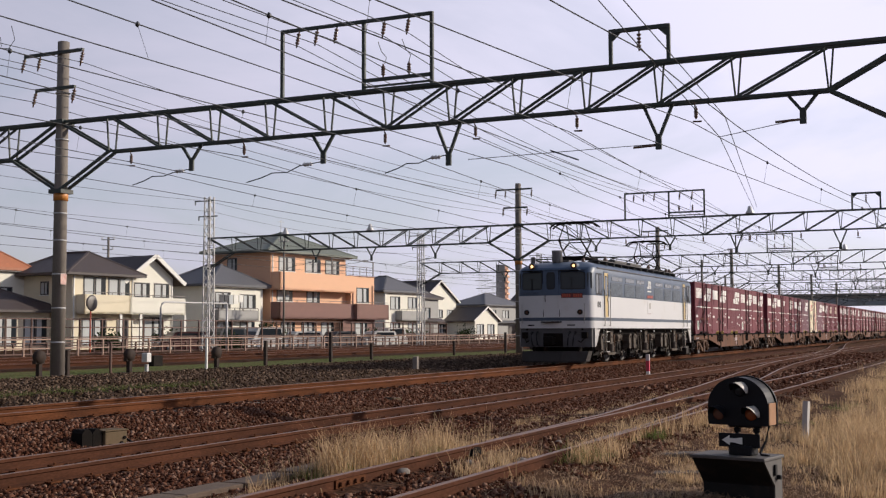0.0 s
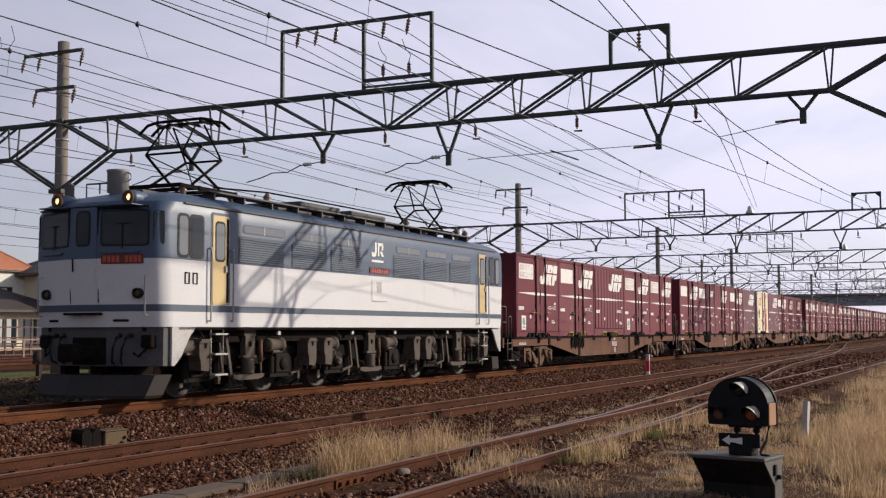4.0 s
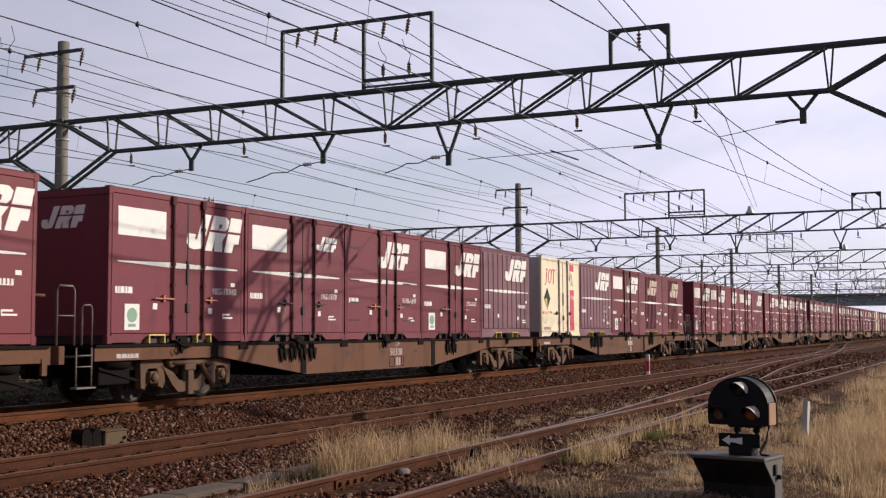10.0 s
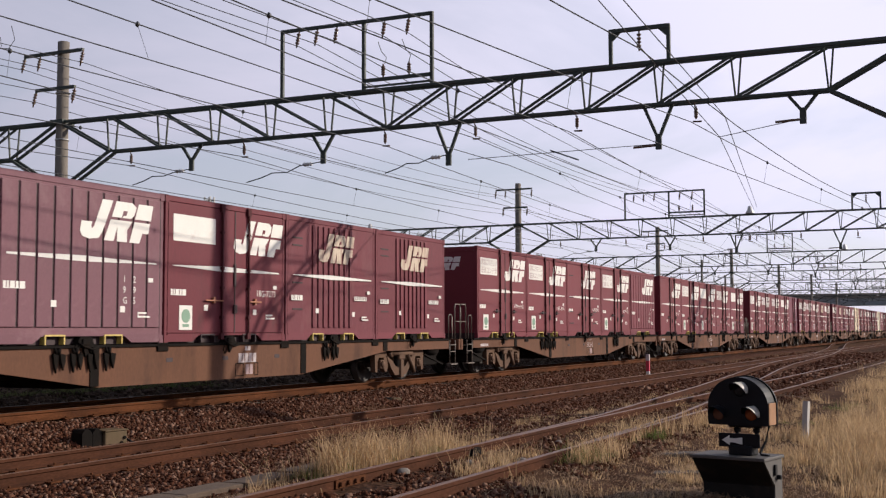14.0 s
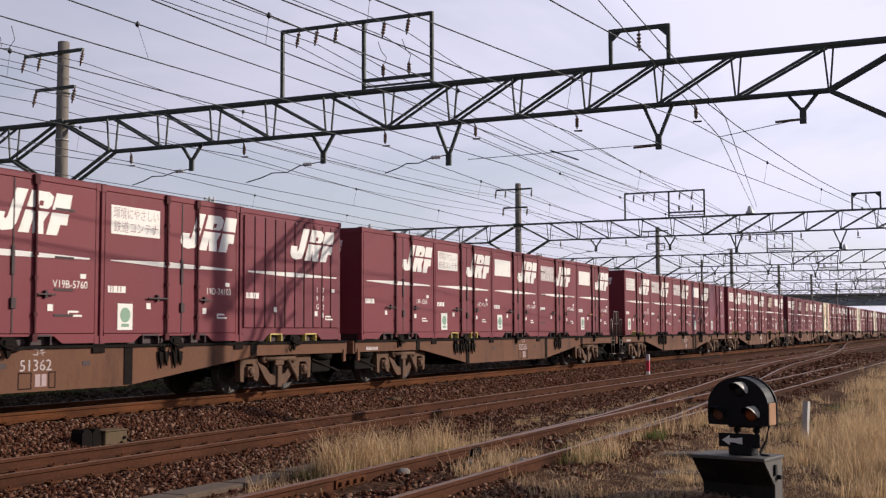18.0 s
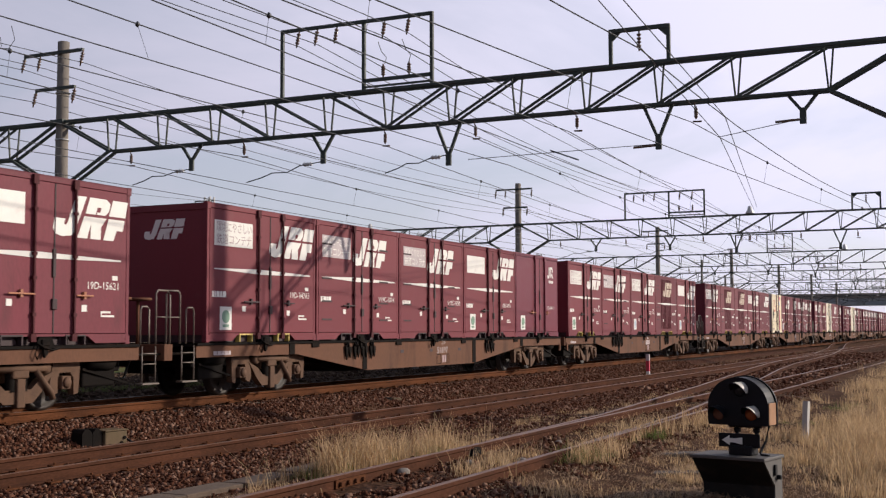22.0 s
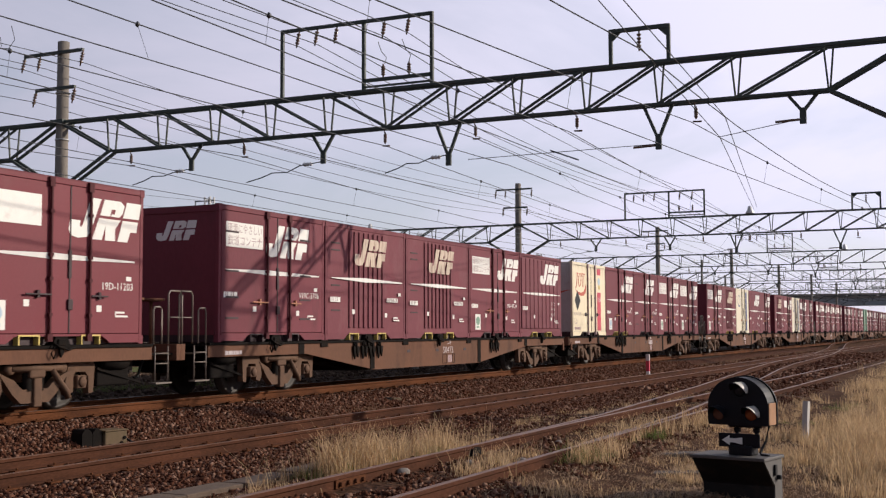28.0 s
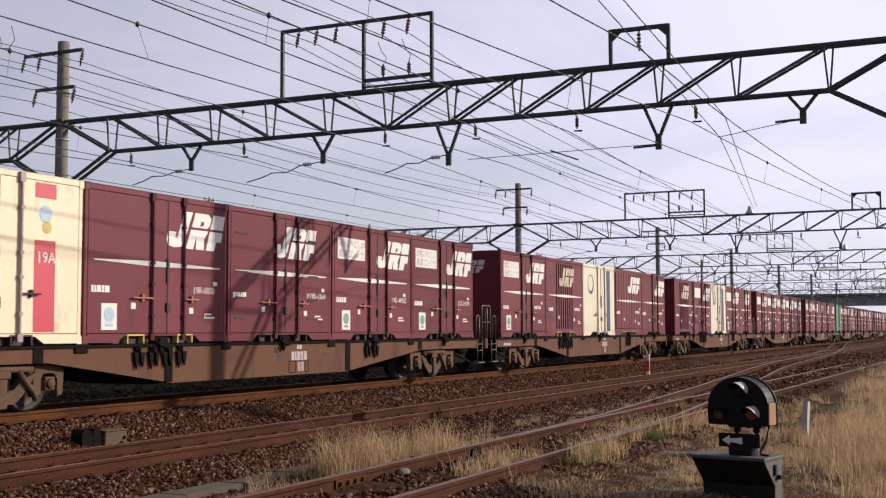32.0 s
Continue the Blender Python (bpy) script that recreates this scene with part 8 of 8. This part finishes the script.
def mirror_post(x, y):
    t = thing("traffic_mirror", "round orange-backed traffic mirror on a post", "traffic mirror", "", Matrix.Translation((x, y, -.4)))
    hpart(t, "post", lambda bm: tube(bm, [(0, 0, 0), (0, 0, 3.3)], .05, 8), M_WARN)
    hpart(t, "mirror", lambda bm: spin(bm, [(0, -.05), (.4, -.04), (.5, 0), (.45, .08), (0, .14)], 20, (0, -.1, 3.4), "y"), M_FRAME)


mirror_post(56.6, 50.2)


def car(x, y, turn, paint, label, tall=1.55, length=3.9):
    t = thing("parked_car", label, "car", "parked cars", stand_at(x, y, -.28, turn))
    L, w = length, .78
    hpart(t, "body", lambda bm: prism(bm, [(0, .25), (L, .25), (L, .75), (L - .1, .9), (.75, .92), (.05, .75)], -w, w), paint)
    hpart(t, "cabin", lambda bm: prism(bm, [(.75, .92), (L - .15, .9), (L - .3, tall - .08), (L - .5, tall), (1.35, tall), (1.2, tall - .05)], -w + .06, w - .06), paint)
    for s in (-1, 1):
        hpart(t, "side_window", lambda bm: prism(bm, [(1.1, .98), (L - .4, .98), (L - .5, tall - .12), (1.38, tall - .12)], s * (w - .055) - .01, s * (w - .055) + .01), M_GLASS)
        for a in (.75, L - .75):
            q = hpart(t, "wheel", lambda bm: spin(bm, [(0, -.1), (.28, -.1), (.3, -.08), (.3, .08), (.28, .1), (0, .1)], 16, (a, s * (w - .1), .3), "y"), M_BLACK)
            hpart(q, "rim", lambda bm: spin(bm, [(0, -.105), (.18, -.105), (.18, .105), (0, .105)], 12, (a, s * (w - .1), .3), "y"), M_STEEL)
        hpart(t, "headlight", lambda bm: box(bm, -.01, .04, s * .55 - .15, s * .55 + .15, .62, .76), M_PORCWHITE)
    hpart(t, "windscreen", lambda bm: prism(bm, [(.78, .96), (.74, .96), (1.2, tall - .08), (1.24, tall - .08)], -w + .14, w - .14), M_GLASS)
    hpart(t, "plate_bar", lambda bm: box(bm, -.02, .0, -.16, .16, .36, .5), M_PORCWHITE)


for k, (x, y, p_, lab, tl) in enumerate(((75.5, 55.5, M_CARDARK, "dark van parked behind the fence", 1.8), (79.0, 54.5, M_CARWHITE, "white van parked behind the fence", 1.85), (84.0, 54.0, M_CARWHITE, "silver-white car parked behind the fence", 1.5), (88.5, 52.6, M_CARDARK, "dark car parked behind the fence", 1.5), (94.0, 51.8, M_CARWHITE, "white car parked behind the fence", 1.5), (67.0, 53.5, M_CARRED, "dark maroon car parked beside the house", 1.5), (99.0, 53.0, M_CARWHITE, "white van parked before the peach house", 1.8))):
    car(x, y, radians(-14 - 8 * (k % 3)), p_, lab, tl)


def field_post(x, y, h, label, m=M_SLEEPER, w=.13, name="fence_post"):
    bm = bmn()
    box(bm, x - w / 2, x + w / 2, y - w / 2, y + w / 2, -.45, h, .015)
    return tagged(part(name, bm, m), label, "post", "trackside posts")


for x, y, h in ((29.4, 27.0, .62), (40.9, 27.0, .82), (46.2, 27.0, 1.15), (51.0, 27.5, .62), (62.0, 28.0, .62), (70.0, 28.0, 1.1), (24.2, 25.6, .5)):
    field_post(x, y, h, "weathered dark timber post in the grass strip")
field_post(31.0, 26.6, .85, "rust-brown marker post in the grass", M_REDFENCE, .07, "marker_post")
field_post(35.5, 26.0, .95, "white marker post in the grass", M_WHITE, .08, "marker_post")
field_post(35.0, 17.2, .35, "small grey marker stone in the ballast", M_CONCRETE, .16, "marker_stone")


M_DISC = mat("weathered_black", (0.030, 0.020, 0.016), 0.75, grain=0.3, scale=6, dirt=(0.06, 0.035, 0.022), dirt_amount=0.4, dirt_scale=5, spec=0.2)


def dwarf_disc(x, y):
    t = thing("dwarf_signal", "black back of a dwarf shunting signal in the grass", "dwarf signal", "dwarf signals", Matrix.Translation((x, y, -.3)))
    hpart(t, "head", lambda bm: (spin(bm, [(0, -.1), (.20, -.1), (.22, -.02), (.22, .06), (.15, .14), (0, .16)], 18, (0, 0, .72), "y"), box(bm, -.19, .19, -.05, .10, .50, .62)), M_DISC)
    hpart(t, "foot", lambda bm: (box(bm, -.07, .07, -.07, .07, .1, .5), box(bm, -.2, .2, -.15, .15, 0, .12)), M_DISC)
    hpart(t, "hood", lambda bm: box(bm, .15, .28, .0, .14, .62, .74), M_LOCOGREY)


for x, y in ((28.05, 26.9), (31.95, 26.6), (36.4, 26.2)):
    dwarf_disc(x, y)
cab = thing("relay_case", "small white trackside relay case in the grass", "relay case", "", Matrix.Translation((32.6, 26.4, -.35)))
hpart(cab, "case", lambda bm: box(bm, -.12, .12, -.12, .12, .50, .82, .02), M_PORCWHITE)
hpart(cab, "stand", lambda bm: box(bm, -.03, .07, -.05, .05, 0, .42), M_GALV)
hpart(cab, "side_box", lambda bm: box(bm, .25, .75, -.12, .12, .35, .72, .02), M_LOCOGREY)


def bush(x, y, z, r, count, seed, label):
    """A shrub of many small leaf cards round short limbs."""
    t = thing("shrub", label, "shrub", "shrubs", Matrix.Translation((x, y, z)))
    hpart(t, "trunk", lambda bm: [tube(bm, [(0, 0, 0), (a, b, r * .7), (a * 2, b * 2, r * 1.3)], .05, 5, .02) for a, b in ((.1, .05), (-.2, .1), (.15, -.2))], M_SLEEPER)
    rng = np.random.default_rng(seed)
    V, F = [], []
    for k in range(count):
        d = rng.normal(size=3)
        d /= np.linalg.norm(d)
        q = d * r * (.5 + .55 * rng.random()) * (1 + .3 * math.sin(3 * d[0] + 2 * d[2]))
        q[2] = abs(q[2]) * 1.1 + r * .25
        a, b = rng.normal(size=3) * .07, rng.normal(size=3) * .07
        i = len(V)
        V += [tuple(q + a), tuple(q + b), tuple(q - a), tuple(q - b)]
        F.append((i, i + 1, i + 2, i + 3))
    me = bpy.data.meshes.new("crown")
    me.from_pydata(V, [], F)
    me.materials.append(M_HEDGE)
    part("crown", me, None, t)


bush(89.5, 58.5, -.4, 1.5, 1500, 3, "dark green rounded shrub beside the white house")
bush(128.0, 62.0, -.4, 1.2, 900, 4, "dark green shrub before a house")
bush(70.8, 55.5, -.4, 1.2, 1000, 11, "dark green shrub before the porch")
bush(104.5, 56.0, -.4, 1.3, 1100, 12, "dark green shrub beside the peach house")
bush(120.0, 60.5, -.4, 1.3, 900, 13, "dark green shrub before a house")
bush(150.0, 66.0, -.4, 1.6, 900, 14, "dark green shrub before a house")
bush(66.0, 57.0, -.4, 1.1, 900, 5, "dark green shrub beside the porch")
bush(74.5, 52.5, -.4, 1.0, 700, 8, "dark green shrub beside the fence")

# ---- trackside things near the camera ----
M_POSTGREY = mat("pale_post", (.36, .34, .32), .8, grain=.1, scale=4)
M_SIGNAL = mat("signal_black", (0.006, 0.006, 0.008), 0.55, spec=0.2, grain=0.3, scale=8, bump=0.03)
# pale colour for the sun glare painted on the signal's black hoods
M_HOODGLARE = mat("painted_hood_glare", (0.42, 0.39, 0.34), 0.5, grain=0.1, scale=9)
M_SIGNALSIDE = mat("signal_side", (0.34, 0.17, 0.08), 0.45, grain=0.2, scale=7)
M_AMBER = glass("amber_lens", (0.30, 0.085, 0.030), 0.2)
M_CABINET = mat("cabinet_paint", (0.012, 0.011, 0.010), 0.7, grain=0.3, scale=5, dirt=(0.05, 0.035, 0.025), dirt_amount=0.25, dirt_scale=4, spec=0.2)
# grey for the cabinet's right side and top, paler than its front
M_CABINETGREY = mat("cabinet_grey_paint", (0.075, 0.066, 0.060), 0.7, grain=0.2, scale=5, dirt=(0.04, 0.028, 0.02), dirt_amount=0.4, dirt_scale=4)


def shunting_signal():
    """Three-lamp position-light signal on a sheet-steel cabinet with a forward canopy."""
    s = thing("shunting_signal", "black three-lamp shunting signal with an arrow plate on a dark cabinet", "railway signal", "", Matrix.Translation((11.2, 2.13, -.89)) @ Matrix.Rotation(radians(-102), 4, "Z"))
    # local x to the right, y away, seen from the front of the signal

    def p(name, build, m, parent=None, label=""):
        bm = bmn()
        build(bm)
        return part(name, bm, m, parent or s, label)
    p("cabinet", lambda bm: prism(bm, [(0, .30), (0, .64), (-.25, .885), (.20, .885), (.20, .30)], -.37, .318, "x"), M_CABINET)
    p("side_panel", lambda bm: prism(bm, [(.012, .32), (.012, .645), (-.235, .88), (.19, .88), (.19, .32)], .318, .330, "x"), M_CABINETGREY, label="grey side sheet")
    p("cabinet_top", lambda bm: box(bm, -.385, .345, -.27, .22, .885, .915, .006), M_CABINETGREY)
    p("front_panel", lambda bm: box(bm, -.33, .28, -.012, -.002, .30, .63, .004), M_CABINET)
    p("hasp", lambda bm: box(bm, .331, .35, -.02, .03, .74, .84, .004), M_SIGNAL)
    p("hasp", lambda bm: box(bm, .331, .37, .05, .09, .70, .74, .004), M_SIGNAL)
    p("pedestal", lambda bm: box(bm, -.07, .16, -.10, .06, .915, 1.0, .01), M_SIGNAL)
    p("arrow_plate", lambda bm: box(bm, -.175, .225, -.075, -.055, .985, 1.112, .006), M_SIGNAL)
    p("arrow", lambda bm: prism(bm, [(-.14, 1.048), (-.065, 1.005), (-.065, 1.028), (-.02, 1.028), (.06, 1.012), (.06, 1.078), (-.02, 1.066), (-.065, 1.068), (-.065, 1.092)], -.082, -.076), M_WHITE)
    for x in (-.02, .17):
        p("bracket", lambda bm: (tube(bm, [(x, 0, .98), (x, 0, 1.20)], .020, 8), spin(bm, [(.0, 1.12), (.035, 1.125), (.035, 1.16), (0, 1.165)], 8, (x, 0, 0), "z")), M_SIGNAL)
    p("cross_bar", lambda bm: box(bm, -.10, .22, -.02, .02, 1.165, 1.195, .005), M_SIGNAL)
    p("cable", lambda bm: tube(bm, [(.29, .02, 1.22), (.25, .02, 1.05), (.20, .0, .94), (.22, -.02, .92), (.30, -.04, .918)], .014, 6), M_SIGNAL)
    outl = [(-.267, 1.215), (-.255, 1.19), (.315, 1.19), (.324, 1.215), (.324, 1.36)] + [(.0285 + .2955 * math.cos(radians(a)), 1.36 + .275 * math.sin(radians(a))) for a in range(10, 180, 10)] + [(-.267, 1.36)]
    h = p("head", lambda bm: prism(bm, outl, -.10, .08), M_SIGNAL, label="black rounded signal head")
    p("head_side", lambda bm: prism(bm, [(-.09, 1.20), (.075, 1.20), (.075, 1.40), (-.09, 1.40)], .3245, .330, "x"), M_SIGNALSIDE, h, "sunlit orange side of the head")
    p("backplate", lambda bm: prism(bm, [(.0285 + (a - .0285) * 1.05, 1.36 + (b - 1.36) * 1.04) for a, b in outl], .082, .10), M_SIGNAL, h)
    for x, z, lit in ((-.158, 1.293, 0), (.16, 1.296, 1), (.053, 1.514, 0)):
        p("lens", lambda bm: spin(bm, [(0, -.02), (.045, -.012), (.060, .0)], 18, (x, -.10, z), "y"), M_AMBER if lit else M_REDLAMP if z < 1.4 else M_GLASS, h)
        inner, outer = [], []
        for k in range(17):
            a = radians(-30 + 210 * k / 16)
            d = -.10 - (.05 + .13 * max(0, math.sin(a + .25)))
            for store, r in ((inner, .076), (outer, .084)):
                if store is outer and (a < radians(-25) or a > radians(88)):
                    continue
                store.append(((x + r * math.cos(a), -.095, z + r * math.sin(a)), (x + r * .97 * math.cos(a), d, z + r * .97 * math.sin(a))))

        def shell(bm, rows):
            q = [[bm.verts.new(v) for v in pair] for pair in rows]
            for a, b in zip(q, q[1:]):
                f = bm.faces.new((a[0], b[0], b[1], a[1]))
                f.smooth = True

        def hood(bm):
            shell(bm, inner)
        p("lamp_hood", hood, M_SIGNAL, h)
        # a pale crescent over the upper right arc paints the sun's glare
        if lit or z > 1.4:
            p("hood_cover", lambda bm: shell(bm, outer), M_HOODGLARE, h, "pale crescent painted as sun glare on the hood")


shunting_signal()


def post(name, label, x, y, h, m, w=.1, lean=0, cat="post"):
    t = thing(name, label, cat, "", Matrix.Translation((x, y, level(y) - .1)) @ Matrix.Rotation(radians(lean), 4, "X"))
    bm = bmn()
    prism(bm, [(-w / 2, -.3), (w / 2, -.3), (w / 2, h), (-w / 2, h + .02)], -.035, .035)
    part("shaft", bm, m, t)
    return t


wp = post("marker_post", "pale concrete marker post leaning in dry grass", 17.3, 2.38, .64, M_POSTGREY, .21, 3)
hpart_bm = bmn()
box(hpart_bm, .106, .122, -.036, .036, -.1, .64)
part("white_edge", hpart_bm, M_WHITE, wp)

rp = thing("red_marker", "small red and white marker post beside the track", "marker post", "", Matrix.Translation((40.6, 10.85, -.5)))
for z0, z1, m in ((0, .25, M_WHITE), (.25, .62, M_CRIMSON), (.62, .85, M_DULLWHITE)):
    bm = bmn()
    box(bm, -.06, .06, -.06, .06, z0, z1, .01)
    part("band", bm, m, rp)


def impedance_bond(x, y, z, turn, label, size=.78):
    t = thing("track_connection_box", label, "track box", "trackside boxes", Matrix.Translation((x, y, z)) @ Matrix.Rotation(turn, 4, "Z") @ Matrix.Scale(size, 4))
    bm = bmn()
    box(bm, .20, .78, -.22, .22, .02, .34, .03)
    part("case", bm, M_BOXTAN, t, "olive-tan steel case")
    bm = bmn()
    box(bm, .18, .80, -.24, .24, .34, .37, .012)
    part("lid", bm, M_BOXTAN, t)
    for a, w in ((-.20, .13), (.06, .12)):
        bm = bmn()
        prism(bm, [(a - w, -.02), (a + w, -.02), (a + w, .30), (a + w * .8, .36), (a + w * .2, .42), (a - w * .5, .41), (a - w, .34)], -.16, .16)
        part("terminal_housing", bm, M_GRIME, t)
    bm = bmn()
    box(bm, -.40, .30, -.20, .20, -.06, .03, .01)
    part("base", bm, M_GRIME, t)
    for s in (-1, 1):
        bm = bmn()
        tube(bm, [(.78, s * .1, .20), (.95, s * .2, .08), (1.3, s * .4, .02), (1.6, s * .45, .0)], .022, 6)
        part("cable", bm, M_BLACK, t)
    for x2, z2 in ((.70, .20), (.62, .10), (.32, .06)):
        bm = bmn()
        spin(bm, [(.035, -.03), (.035, 0)], 8, (x2, -.22, z2), "y")
        part("gland", bm, M_GRIME, t)


M_BOXTAN = mat("box_tan", (.105, .074, .042), .8, spec=.15, grain=.15, scale=4, dirt=(.14, .09, .06), dirt_amount=.3, dirt_scale=3)
impedance_bond(13.0, 11.5, -.46, radians(-8), "dark terminal pots and olive case of a track connection box", .70)
impedance_bond(22.8, 11.9, -.46, radians(-8), "dark terminal pots and olive case of a track connection box", .5)


M_LID = mat("worn_lid", (.100, .066, .045), .95, grain=.3, scale=4, fine=40, bump=.5, dirt=(.055, .036, .024), dirt_amount=.6, dirt_scale=3)


def slab_row():
    """Concrete cable-trough lids in a row along the yard."""
    t = thing("cable_trough", "grey concrete cable trough lids sunk in ballast", "cable trough", "")
    bm = bmn()
    box(bm, -.46, .46, -.17, .17, -.06, .0, .012)
    me = mesh("lid", bm, M_LID)
    for k in range(9):
        o = part("lid", me, None, t)
        o.matrix_basis = Matrix.Translation((6.0 + .94 * k, 7.28 - .03 * k + random.uniform(-.02, .02), -.37 + random.uniform(-.012, .012))) @ Matrix.Rotation(random.uniform(-.03, .03), 4, "Z")


slab_row()


def plank(x, y, z, l, w, h, turn, m, label, name="timber"):
    bm = bmn()
    box(bm, -l / 2, l / 2, -w / 2, w / 2, -h / 2, h / 2, .012)
    ob = tagged(part(name, bm, m), label, "timber", "loose timbers")
    ob.matrix_basis = Matrix.Translation((x, y, z)) @ Matrix.Rotation(turn, 4, "Z")


plank(14.2, 3.25, -.36, 1.3, .24, .16, radians(-50), M_SLEEPERC, "old grey sleeper lying beside the yard track")
plank(12.7, 3.0, -.40, 1.1, .24, .12, radians(-62), M_SLEEPERC, "old grey sleeper lying beside the yard track")
plank(11.2, 3.1, -.42, .8, .2, .10, radians(-70), M_SLEEPER, "dark broken sleeper end in the soil")


def rubble(x, y, r, label):
    bm = bmn()
    bmesh.ops.create_icosphere(bm, subdivisions=2, radius=r)
    for v in bm.verts:
        v.co *= 1 + .35 * noise.noise(v.co * 9 + Vector((x, y, 0)))
        v.co.z *= .6
    ob = tagged(part("pale_stone", bm, M_CONCRETE), label, "stone", "pale stones")
    ob.location = (x, y, level(y) + r * .35)


for x, y, r in ((10.6, 5.35, .07), (12.1, 4.65, .06), (8.6, 7.2, .06), (9.0, 6.4, .05), (14.3, 5.0, .05), (15.5, 11.0, .05), (11.7, 5.1, .05)):
    rubble(x, y, r, "pale loose stone on the ballast")

# rail joints and switch gear of the sidings
for x, y, z in ((8.1, 9.41, -.30), (9.6, 5.43, -.12), (14.6, 4.27, -.125)):
    j = thing("fishplate", "rusty bolted fishplate on a siding rail", "rail joint", "rail joints", Matrix.Translation((x, y, z)))
    bm = bmn()
    box(bm, -.28, .28, -.045, -.012, -.125, -.045, .006)
    part("plate", bm, M_RAIL, j)
    for k in range(4):
        bm = bmn()
        spin(bm, [(.022, -.075), (.022, -.045)], 6, (-.21 + .14 * k, 0, -.085), "y")
        part("bolt", bm, M_RAIL, j)
for k in range(5):
    rc = thing("rail_chair", "dark cast rail chair beside the siding rail", "rail chair", "rail chairs", Matrix.Translation((12.5 + .62 * k * 2, 4.85 + .06 * k, -.27)))
    for s in (-.5675, .5675):
        bm = bmn()
        prism(bm, [(-.16, 0), (.16, 0), (.10, .10), (.05, .12), (-.05, .12), (-.10, .10)], -.06 + s, .06 + s, "y")
        part("chair", bm, M_GRIME, rc)

# ---- what moves ----
def motions():
    times = [2.0 * k for k in range(17)]
    for ob, place in MOVERS:
        walk(ob, [(t, Matrix.Translation((travel(t), 0, 0)) @ place) for t in times])
    steps = [k / 15 for k in range(481)]
    for ob, place, radius in TURNERS:
        walk(ob, [(t, Matrix.Translation(place) @ Matrix.Rotation((travel(t) - travel(0)) / radius, 4, "Y")) for t in steps])


motions()
